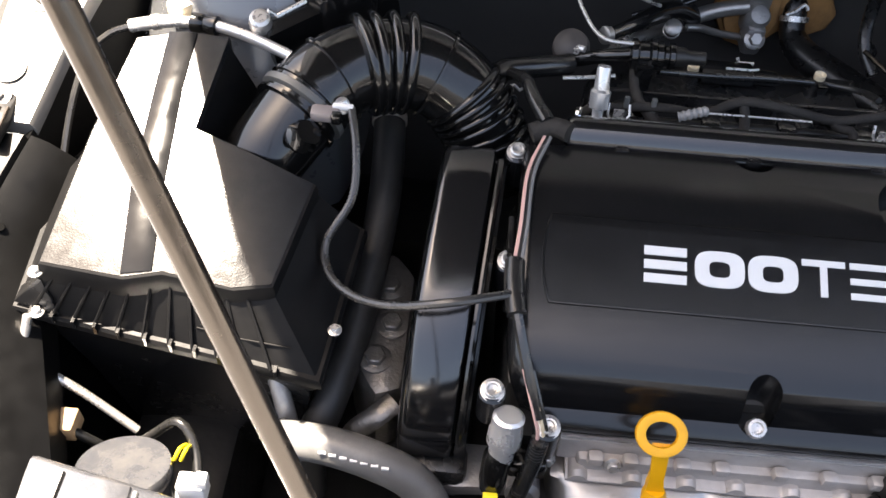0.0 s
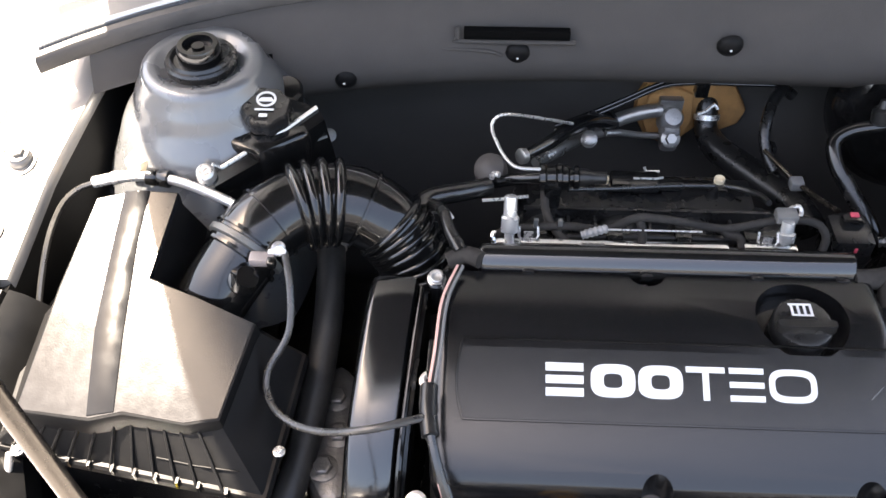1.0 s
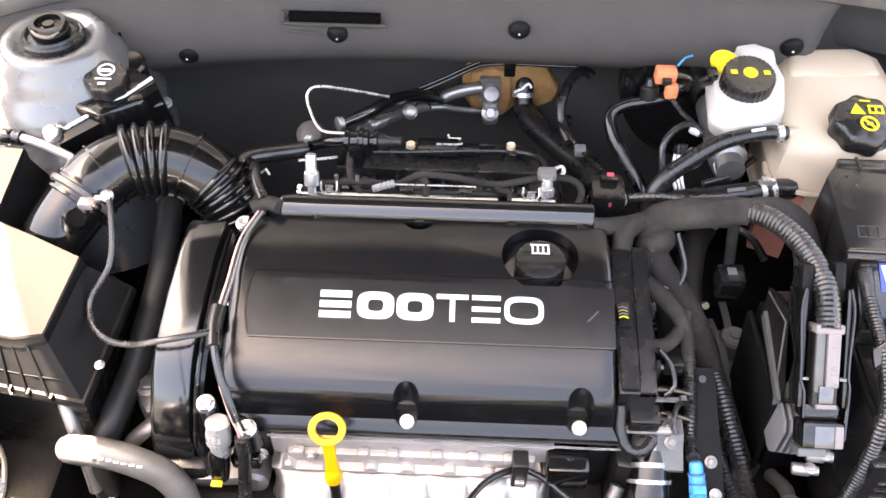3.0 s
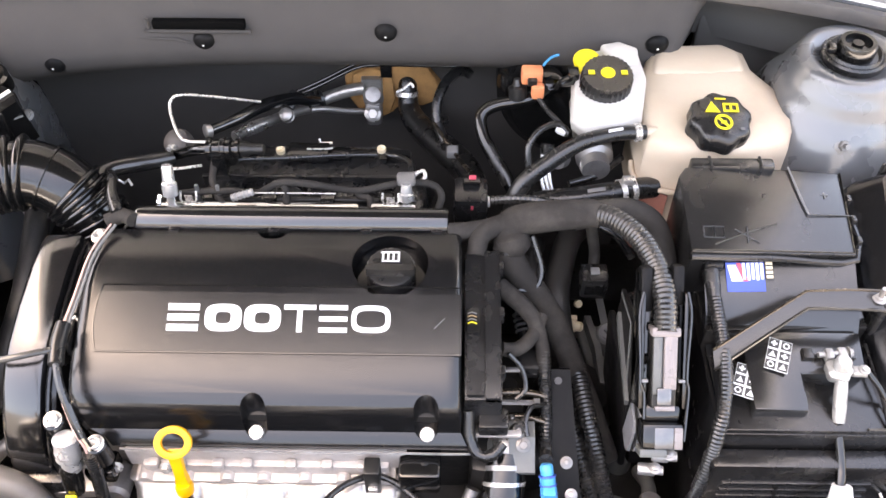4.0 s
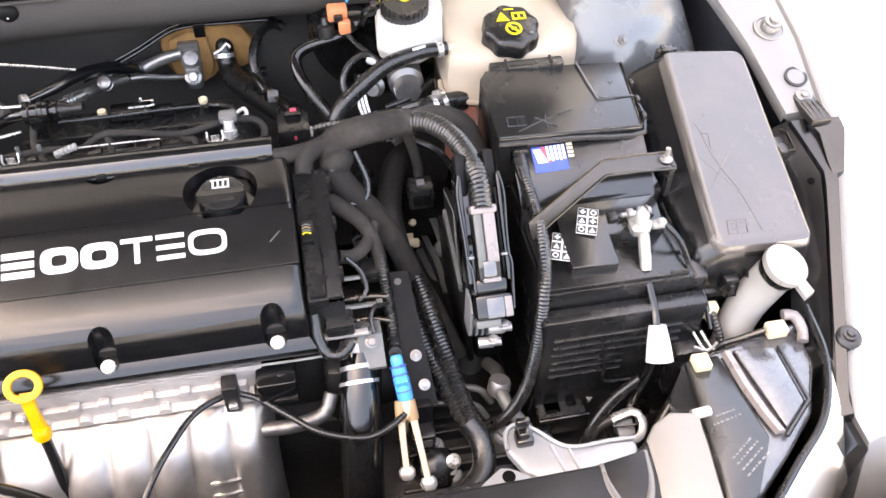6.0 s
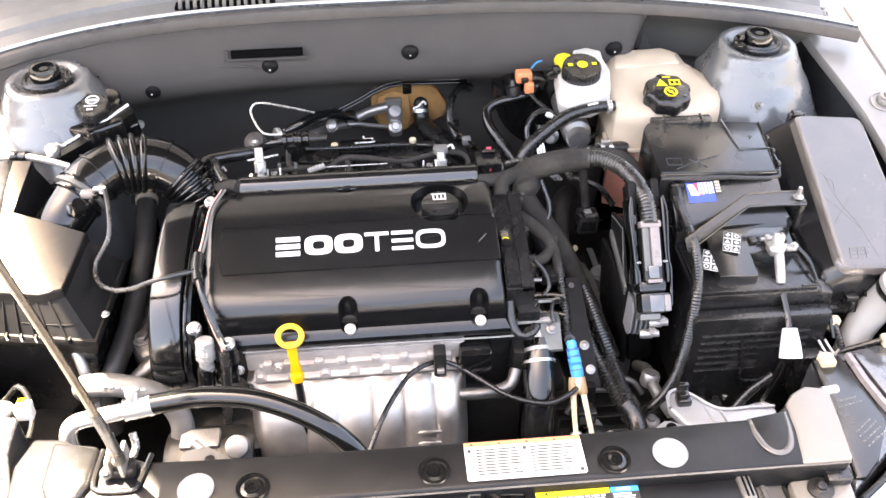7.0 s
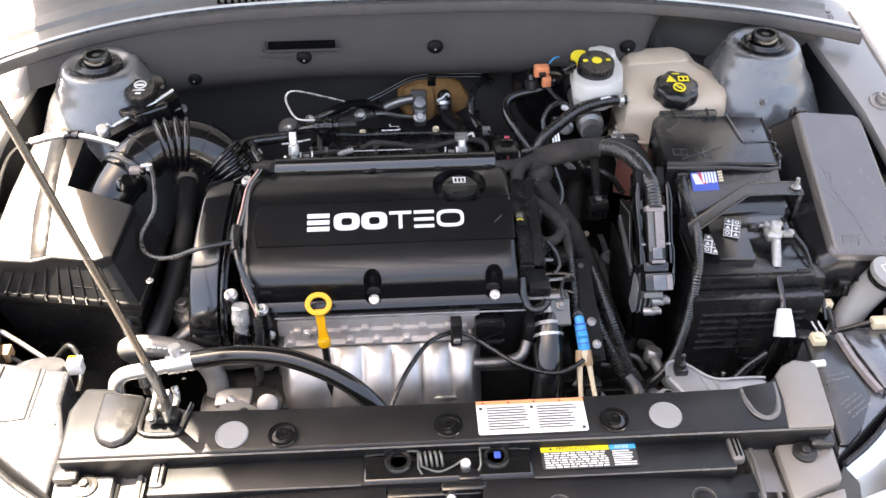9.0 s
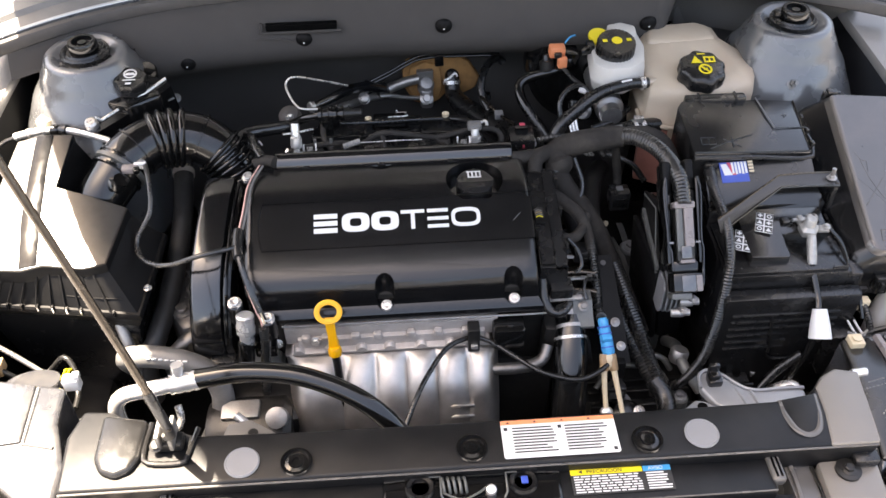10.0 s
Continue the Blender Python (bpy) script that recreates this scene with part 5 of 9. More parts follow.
def build_fuel_rail():
    fr = thing("fuel_rail", (-0.07, 0.497, 0.80), "bright steel fuel rail with two upright fittings", "fuel rail")
    part("rail", box(-0.2185, -0.002, 0.4925, 0.5025, 0.8165, 0.8255, 0.002), M_CHROME, fr)
    part("rail", box(0.0115, 0.0605, 0.4925, 0.5025, 0.8165, 0.8265, 0.002), M_CHROME, fr)
    part("core", box(-0.2150, 0.0580, 0.4940, 0.5010, 0.811, 0.8205, 0.001), M_STAY, fr)
    part("rail_end", tube([(-0.2185, 0.4975, 0.8210), (-0.2215, 0.500, 0.8255), (-0.2200, 0.506, 0.8285)], 0.0030, 8), M_CHROME, fr)
    part("rear_rail", tube([(-0.19, 0.520, 0.808), (-0.05, 0.522, 0.808), (0.06, 0.523, 0.806)], 0.0045, 10), M_DARK, fr)
    for x, y, z, k in ((-0.2060, 0.4935, 0.8205, 1.0), (0.0500, 0.5005, 0.8190, 0.56)):
        part("post", lathe([(0.0050, 0), (0.0050, 0.005), (0.0046, 0.006), (0.0046, 0.016 * k), (0.0085, 0.017 * k), (0.0085, 0.031 * k), (0.0066, 0.033 * k), (0.0060, 0.050 * k), (0.0052, 0.0515 * k), (0.002, 0.0515 * k)], (x, y, z), (0, 0.42, 1), 18), M_ALU, fr, "bright turned fitting")
    part("cap", box(0.0395, 0.0600, 0.5120, 0.5270, 0.8395, 0.8500, 0.003), M_COWL, fr, "grey plastic cap")
    for x in (-0.1880, 0.0330):
        part("tab", tube([(x - 0.0085, 0.5060, 0.8365), (x - 0.0090, 0.5005, 0.8295), (x - 0.0070, 0.4990, 0.8265), (x + 0.0070, 0.4990, 0.8265), (x + 0.0090, 0.5005, 0.8295), (x + 0.0085, 0.5060, 0.8365)], 0.0013, 6, raw=True), M_ZINC, fr, "bent metal clip")
        part("tab_tongue", box(x - 0.0045, x + 0.0045, 0.5015, 0.5030, 0.8250, 0.8335, 0.0006), M_ZINC, fr)
    for i in range(4):
        x = -0.170 + 0.0655 * i
        part("injector", lathe([(0.008, 0), (0.008, 0.022), (0.0065, 0.024), (0.0065, 0.030)], (x, 0.508, 0.787), (0, 0.25, 1), 14), M_BLACK, fr, "black injector")
        part("injector_plug", box(x - 0.008, x + 0.008, 0.5135, 0.5290, 0.806, 0.816, 0.002), M_GLOSS, fr, "black injector plug")
    for x in (-0.1810, -0.1580):
        part("stay", box(x - 0.0022, x + 0.0022, 0.512, 0.516, 0.800, 0.838, 0.0008), M_STAY, fr, "thin upright steel stay")
    return fr


def wire(name, pts, r, m, label, category="cable", ridge=0.0, pitch=0.005, flat=1.0, n=10, step=0.006, group=""):
    """One loose hose, cable or conduit as a thing of its own."""
    return single(name, tube(pts, r, n, step, ridge, pitch, flat), m, label, category, group, sharp=60 if not ridge else 25)


def build_rear_lines():
    wire("coil_loom", [(-0.2207, 0.503, 0.8208), (-0.2125, 0.51, 0.8241), (-0.1953, 0.515, 0.8243), (-0.1532, 0.515, 0.8287), (-0.1241, 0.512, 0.8284), (-0.1118, 0.515, 0.8268), (-0.0984, 0.515, 0.8362), (-0.0853, 0.515, 0.8428), (-0.0539, 0.515, 0.8397), (-0.0161, 0.515, 0.8315), (0.0029, 0.515, 0.8314), (0.0281, 0.518, 0.8357), (0.0469, 0.52, 0.8389), (0.0754, 0.52, 0.8374), (0.0864, 0.515, 0.8321), (0.0885, 0.507, 0.8259), (0.0845, 0.5, 0.8185)], 0.0040, M_TAPE, "taped injector wiring loom behind the coil cover", "wiring")
    wire("loom_branch", [(-0.085, 0.516, 0.8401), (-0.0823, 0.511, 0.8337), (-0.0815, 0.505, 0.8281), (-0.0818, 0.497, 0.82)], 0.0042, M_TAPE, "short taped branch of the injector loom", "wiring", group="loom branches")
    wire("loom_branch", [(-0.006, 0.515, 0.8302), (-0.0008, 0.512, 0.8253), (0.0082, 0.509, 0.826), (0.0109, 0.504, 0.824), (0.0111, 0.498, 0.8211)], 0.0040, M_TAPE, "short taped branch of the injector loom", "wiring", group="loom branches")
    wire("loom_branch", [(-0.1708, 0.562, 0.8287), (-0.1708, 0.545, 0.8241), (-0.1673, 0.528, 0.8226), (-0.1588, 0.512, 0.8207), (-0.1481, 0.502, 0.8176), (-0.141, 0.495, 0.816)], 0.0042, M_TAPE, "short taped branch of the injector loom", "wiring", group="loom branches")
    wire("white_connector", [(-0.1391, 0.499, 0.8335), (-0.1282, 0.5, 0.8374), (-0.1158, 0.503, 0.8393)], 0.0046, M_NECK, "pale grey ribbed connector sleeve on the injector loom", "connector", ridge=0.0011, pitch=0.0042)
    wire("thin_line", [(-0.1167, 0.507, 0.8336), (-0.0662, 0.507, 0.8339), (-0.0271, 0.507, 0.8337)], 0.0010, M_ZINC, "thin bright wire lying along the fuel rail", "wire")
    wire("vacuum_line", [(-0.147, 0.572, 0.822), (-0.10, 0.586, 0.811), (-0.03, 0.606, 0.798), (0.022, 0.614, 0.791), (0.040, 0.605, 0.795), (0.050, 0.588, 0.804), (0.052, 0.5685, 0.813)], 0.0030, M_CONDUIT, "thin black vacuum pipe over the intake", "pipe")
    wire("vacuum_line_clip", [(0.0548, 0.535, 0.8327), (0.0624, 0.54, 0.8353), (0.068, 0.54, 0.8373), (0.0701, 0.535, 0.8333), (0.0663, 0.53, 0.8326)], 0.0024, M_ZINC, "bright clip at the end of the vacuum pipe", "clip")
    single("pipe_clip", box(0.0120, 0.0215, 0.6040, 0.6110, 0.783, 0.7945, 0.0015), M_GLOSS, "black clip holding the vacuum pipe", "clip")
    # breather pipe with its valve beside the rail
    bp = thing("breather_pipe", (-0.24, 0.54, 0.82), "black breather pipe with a valve body and clips", "pipe")
    part("pipe", tube([(-0.2966, 0.52, 0.8314), (-0.2933, 0.535, 0.8296), (-0.284, 0.548, 0.8285), (-0.2562, 0.562, 0.8237), (-0.2329, 0.575, 0.818), (-0.226, 0.58, 0.8164)], 0.0096, 14), M_SATIN, bp)
    part("neck", tube([(-0.2287, 0.59, 0.81), (-0.1975, 0.575, 0.8319), (-0.1741, 0.568, 0.8416)], 0.0062, 12), M_GLOSS, bp)
    part("elbow", lathe([(0.012, -0.012), (0.0165, -0.006), (0.0175, 0.002), (0.0155, 0.009), (0.009, 0.0135), (0.002, 0.015)], (-0.2235, 0.606, 0.8140), (-0.25, -0.45, 0.85), 24), M_ELBOW, bp, "dull brownish round valve cap")
    part("collar", lathe([(0.010, 0), (0.0135, 0.001), (0.0135, 0.006), (0.011, 0.008), (0.011, 0.016), (0.0135, 0.018), (0.0135, 0.022), (0.010, 0.024)], (-0.1775, 0.5675, 0.842), (1, 0, 0.05), 20), M_GLOSS, bp)
    part("collar", lathe([(0.009, 0), (0.0125, 0.001), (0.0125, 0.006), (0.009, 0.008), (0.009, 0.011), (0.0118, 0.012), (0.0118, 0.016), (0.008, 0.018)], (-0.1555, 0.5665, 0.843), (1, -0.02, 0.05), 20), M_GLOSS, bp)
    part("body", box(-0.1720, -0.1560, 0.552, 0.570, 0.813, 0.842, 0.003), M_GLOSS, bp)
    part("nozzle", lathe([(0.0090, 0), (0.0085, 0.008), (0.0062, 0.012), (0.0062, 0.026), (0.0050, 0.027)], (-0.1390, 0.5660, 0.844), (1, -0.04, 0.03), 16), M_DARK, bp)
    part("stay", tube([(-0.2319, 0.56, 0.8157), (-0.2102, 0.56, 0.8183), (-0.1864, 0.56, 0.8229)], 0.0018, 6), M_ZINC, bp, "thin bright stay")
    part("clip", tube([(-0.2237, 0.57, 0.8371), (-0.2211, 0.575, 0.838), (-0.2158, 0.572, 0.8391)], 0.0030, 8), M_ZINC, bp, "bright hose clip")
    part("retainer", tube([(-0.2839, 0.53, 0.816), (-0.2828, 0.535, 0.8202), (-0.2751, 0.535, 0.8232), (-0.2702, 0.535, 0.818), (-0.2639, 0.535, 0.8237), (-0.2597, 0.53, 0.8197)], 0.0016, 6, raw=True), M_ZINC, bp, "bent wire retainer")
    wire("bent_wire", [(-0.1766, 0.565, 0.8545), (-0.1991, 0.565, 0.8563), (-0.2104, 0.578, 0.8565), (-0.2186, 0.595, 0.8604), (-0.2239, 0.61, 0.8647), (-0.2224, 0.618, 0.8709), (-0.2093, 0.6225, 0.8744), (-0.173, 0.65, 0.8478), (-0.1368, 0.675, 0.8209)], 0.0018, M_ZINC, "thin bent steel wire above the breather valve", "wire", step=0.004)
    # air-conditioning pipes to the bulkhead
    ac = thing("ac_pipes", (-0.08, 0.70, 0.72), "pair of aluminium air-conditioning pipes into the bulkhead", "pipe")
    part("thick_pipe", tube([(-0.019, 0.775, 0.7627), (-0.0439, 0.775, 0.757), (-0.0713, 0.772, 0.7476), (-0.0899, 0.758, 0.7464)], 0.0085, 14), M_DULL, ac, "thick bright aluminium pipe")
    part("lower_pipe", tube([(-0.0858, 0.755, 0.745), (-0.1068, 0.735, 0.7549), (-0.1304, 0.71, 0.7633), (-0.1502, 0.69, 0.7689), (-0.1642, 0.675, 0.7726), (-0.1734, 0.66, 0.7777)], 0.0065, 14), M_DULL, ac, "bright aluminium pipe")
    part("thin_pipe", tube([(-0.0203, 0.768, 0.7275), (-0.0472, 0.757, 0.7377), (-0.0732, 0.745, 0.7508), (-0.0882, 0.74, 0.7534)], 0.0040, 12), M_DULL, ac, "thin bright aluminium pipe")
    part("knurl", tube([(-0.1443, 0.7, 0.7635), (-0.1642, 0.675, 0.7726)], 0.0085, 14, 0.004, ridge=0.0012, pitch=0.005), M_DULL, ac, "knurled coupling")
    part("block", lathe([(0.013, -0.016), (0.0140, -0.012), (0.0135, 0.010), (0.010, 0.015), (0.002, 0.016)], (-0.0085, 0.772, 0.7500), (0.05, -0.62, 0.78), 24), M_CAST, ac, "cast pipe flange")
    part("block_lower", box(-0.0190, 0.0030, 0.752, 0.782, 0.7140, 0.7500, 0.006), M_CAST, ac, "cast pipe flange")
    part("block_bolt", bolt((-0.0085, 0.7530, 0.7360), (0.05, -0.75, 0.66), 0.0075, 0.009), M_DULL, ac, "bright hex bolt")
    part("block_top", box(-0.0240, 0.0045, 0.775, 0.796, 0.752, 0.7760, 0.002), M_DULL, ac, "bright block end")
    part("sleeve", tube([(-0.194, 0.62, 0.8191), (-0.181, 0.633, 0.8165), (-0.1599, 0.655, 0.8122), (-0.1364, 0.69, 0.8024), (-0.108, 0.725, 0.7843), (-0.0812, 0.752, 0.7585)], [0.0060, 0.0062, 0.0075, 0.0085, 0.0085, 0.0080], 14), M_SHEEN, ac, "black pipe sleeve")
    part("sleeve_end", lathe([(0.0070, -0.004), (0.0085, -0.003), (0.0085, 0.003), (0.0070, 0.004)], (-0.1914, 0.622, 0.8202), (0.75, 0.55, -0.2), 16), M_DULL, ac, "bright crimped sleeve end")
    for p in [(-0.0955, 0.755, 0.7546), (-0.0866, 0.76, 0.7538), (-0.0786, 0.766, 0.7512)]:
        part("strap", lathe([(0.0105, -0.003), (0.0130, -0.002), (0.0130, 0.002), (0.0105, 0.003)], p, (0.85, 0.45, 0.1), 18), M_RUBBER, ac, "black strap")
    part("strap_plate", plate([(-0.1203, 0.715, 0.7872), (-0.1087, 0.735, 0.7894), (-0.0956, 0.735, 0.7814), (-0.1078, 0.715, 0.7734)], 0.003), M_BLACK, ac, "flat black strap plate")
    part("cap", lathe([(0.0080, 0), (0.0092, 0.002), (0.0092, 0.005), (0.0074, 0.006), (0.0088, 0.008), (0.0088, 0.015), (0.006, 0.017)], (-0.1121, 0.705, 0.772), (-0.1, -0.6, 0.75), 18), M_DULL, ac, "bright valve cap")
    gk = thing("pipe_gasket", (0.02, 0.80, 0.72), "tan foam gasket round the pipes at the bulkhead", "gasket")
    g = [(-0.041, 0.825), (-0.048, 0.80), (-0.047, 0.771), (-0.030, 0.739), (-0.0045, 0.730), (0.0160, 0.741), (0.030, 0.757), (0.058, 0.752), (0.0800, 0.763), (0.0860, 0.783), (0.066, 0.819), (0.03, 0.836)]
    m = Matrix(((1, 0, 0, 0), (0, 0, -1, 0.803), (0, 1, 0, -0.035), (0, 0, 0, 1)))
    bm = prism(g, -0.02, 0.012, 0.005)
    bmesh.ops.transform(bm, matrix=m, verts=bm.verts)
    part("foam", bm, M_FOAM, gk)
    bm = prism([(-0.036, 0.812), (-0.039, 0.77), (-0.026, 0.743), (-0.0045, 0.735), (0.0130, 0.745), (0.0210, 0.772), (0.0170, 0.812), (-0.008, 0.824)], 0.012, 0.019, 0.004)
    bmesh.ops.transform(bm, matrix=m, verts=bm.verts)
    part("face", bm, M_FOAM, gk, "lighter tan flange")
    hh = thing("heater_hose", (0.06, 0.7, 0.7), "black heater hose clamped to the bulkhead", "hose")
    part("hose", tube([(0.0375, 0.8, 0.7606), (0.0379, 0.79, 0.7518), (0.0387, 0.778, 0.7314), (0.0479, 0.755, 0.7235), (0.0705, 0.725, 0.7217), (0.0967, 0.69, 0.7234), (0.1179, 0.655, 0.7263), (0.1277, 0.62, 0.725)], [0.0130, 0.0130, 0.0140, 0.0165, 0.0180, 0.0190, 0.0190, 0.0190], 18), M_RUBBER, hh)
    part("clamp", lathe([(0.0135, -0.003), (0.0155, -0.003), (0.0155, 0.003), (0.0135, 0.003)], (0.0370, 0.782, 0.7470), (0.0, -0.55, -0.85), 24), M_ZINC, hh, "bright spring clamp")
    part("clamp_ear", tube([(0.0231, 0.775, 0.7563), (0.0339, 0.778, 0.7601), (0.0422, 0.782, 0.766), (0.0462, 0.778, 0.7615)], 0.0022, 6), M_ZINC, hh)
    part("hose_clip", box(0.0790, 0.0950, 0.690, 0.704, 0.770, 0.778, 0.002), M_BLACK, hh, "small black hose clip")
    part("return_hose", tube([(0.1226, 0.765, 0.7944), (0.1145, 0.765, 0.8011), (0.1023, 0.755, 0.8057), (0.0904, 0.735, 0.8057), (0.0824, 0.715, 0.8005), (0.0792, 0.7, 0.7894), (0.0814, 0.685, 0.7764), (0.0894, 0.668, 0.7649)], 0.0065, 14), M_RUBBER, hh, "second black hose")
    for d in (0.0, 0.0062):
        wire("brake_line", [(x, y, z - d) for x, y, z in [(-0.1489, 0.74, 0.763), (-0.107, 0.75, 0.7757), (-0.0692, 0.76, 0.7891), (-0.0389, 0.765, 0.804), (-0.0186, 0.765, 0.8129), (0.0136, 0.758, 0.821), (0.0544, 0.76, 0.819), (0.0953, 0.761, 0.8177), (0.1144, 0.765, 0.8126)]], 0.0024, M_SHEEN, "thin black brake line along the bulkhead", "pipe", group="brake lines")
    single("line_clip", box(0.0060, 0.0210, 0.745, 0.760, 0.803, 0.8245, 0.002), M_GLOSS, "black clip holding the brake lines", "clip")
    wire("bracket_rod", [(0.0762, 0.68, 0.7846), (0.0914, 0.648, 0.7847), (0.1015, 0.628, 0.7842), (0.1166, 0.59, 0.7946), (0.1231, 0.57, 0.8027)], 0.0026, M_ROD, "stiff grey rod running down to the intake", "rod")
    single("rod_clip", box(0.0930, 0.1070, 0.622, 0.636, 0.7780, 0.7890, 0.002), M_GREY, "small grey clip on the stiff rod", "clip")
    rc = thing("purge_valve", (0.125, 0.53, 0.79), "black purge valve with a red-topped connector", "valve")
    part("body", box(0.1020, 0.1400, 0.5110, 0.5510, 0.7740, 0.8190, 0.004), M_BLACK, rc)
    part("cap", box(0.1120, 0.1320, 0.5310, 0.5450, 0.8180, 0.8270, 0.003), M_GLOSS, rc)
    part("tab", box(0.1190, 0.1270, 0.5370, 0.5430, 0.8270, 0.8290, 0.0008), M_RED, rc, "red locking tab")
    part("pin", box(0.1370, 0.1430, 0.5180, 0.5310, 0.8020, 0.8080, 0.001), M_PRINT, rc, "white pin")
    part("pin", box(0.1210, 0.1240, 0.5100, 0.5120, 0.8060, 0.8120, 0.0005), M_RED, rc, "red pin")
    wire("purge_hose", [(0.145, 0.52, 0.812), (0.17, 0.515, 0.82), (0.20, 0.512, 0.82), (0.225, 0.505, 0.815), (0.24, 0.49, 0.80)], 0.0055, M_CONDUIT, "corrugated black purge hose", "hose", ridge=0.0009, pitch=0.005)


def build_left_wires():
    lw = thing("cam_sensor_harness", (-0.265, 0.34, 0.78), "thin harness running down beside the valve cover", "wiring")
    part("junction", tube([(-0.262, 0.455, 0.842), (-0.245, 0.460, 0.846), (-0.232, 0.452, 0.848)], 0.0080, 12), M_TAPE, lw, "taped junction")
    part("riser", tube([(-0.250, 0.46, 0.85), (-0.262, 0.485, 0.853), (-0.268, 0.51, 0.85), (-0.28, 0.53, 0.84)], [0.0065, 0.0058, 0.0055, 0.0050], 12), M_RUBBER, lw)
    for dx, mm in ((-0.0022, M_COPPERWIRE), (0.0, M_CONDUIT), (0.0022, M_GREY)):
        part("wire", tube([(-0.25 + dx, 0.443, 0.85), (-0.262 + dx, 0.405, 0.848), (-0.266 + dx, 0.355, 0.842), (-0.270 + dx, 0.318, 0.836), (-0.271 + dx, 0.30, 0.835)], 0.0016, 6), mm, lw, "thin wire")
    part("sleeve", tube([(-0.271, 0.325, 0.838), (-0.271, 0.305, 0.836), (-0.268, 0.283, 0.832)], 0.0072, 14, 0.004), M_BLACK, lw, "black tee sleeve")
    part("lower", tube([(-0.268, 0.285, 0.832), (-0.263, 0.268, 0.822), (-0.254, 0.248, 0.80), (-0.246, 0.236, 0.78)], 0.004, 8), M_CONDUIT, lw)
    for dx, mm in ((-0.0025, M_COPPERWIRE), (0.0015, M_CREAM), (0.004, M_CONDUIT)):
        part("wire", tube([(-0.258 + dx, 0.255, 0.81), (-0.249 + dx, 0.238, 0.788), (-0.243 + dx, 0.231, 0.768), (-0.243 + dx, 0.228, 0.755)], 0.0014, 6), mm, lw, "thin wire")
    part("conduit", tube([(-0.243, 0.229, 0.762), (-0.245, 0.226, 0.73), (-0.25, 0.223, 0.69), (-0.256, 0.218, 0.64), (-0.26, 0.21, 0.56)], 0.0068, 14, ridge=0.0007, pitch=0.0036), M_CONDUIT, lw, "corrugated black conduit", sharp=25)
    wire("maf_wire", [(-0.402, 0.437, 0.868), (-0.395, 0.41, 0.853), (-0.394, 0.378, 0.832), (-0.410, 0.35, 0.812), (-0.405, 0.328, 0.803), (-0.385, 0.307, 0.806), (-0.355, 0.292, 0.818), (-0.315, 0.284, 0.838), (-0.27, 0.297, 0.838)], 0.0034, M_CONDUIT, "thin corrugated wire from the air sensor across the belt cover", "wiring", ridge=0.0003, pitch=0.0032)
    so = thing("oil_pressure_sensor", (-0.272, 0.235, 0.70), "silver cam sensor with a black plug below it", "sensor")
    part("can", lathe([(0.0095, -0.026), (0.0095, -0.010), (0.0125, -0.009), (0.0125, 0.002), (0.0115, 0.004), (0.0115, 0.016), (0.009, 0.018)], (-0.267, 0.235, 0.757), (0.05, 0.25, 1), 22), M_ALU, so)
    part("plug", lathe([(0.009, 0), (0.0105, 0.01), (0.0105, 0.035), (0.008, 0.04)], (-0.272, 0.220, 0.700), (0.05, 0.25, 1), 14), M_GLOSS, so, "black plug")
    part("lock", box(-0.278, -0.267, 0.206, 0.212, 0.704, 0.708, 0.001), M_YELLOW2, so, "yellow locking clip")


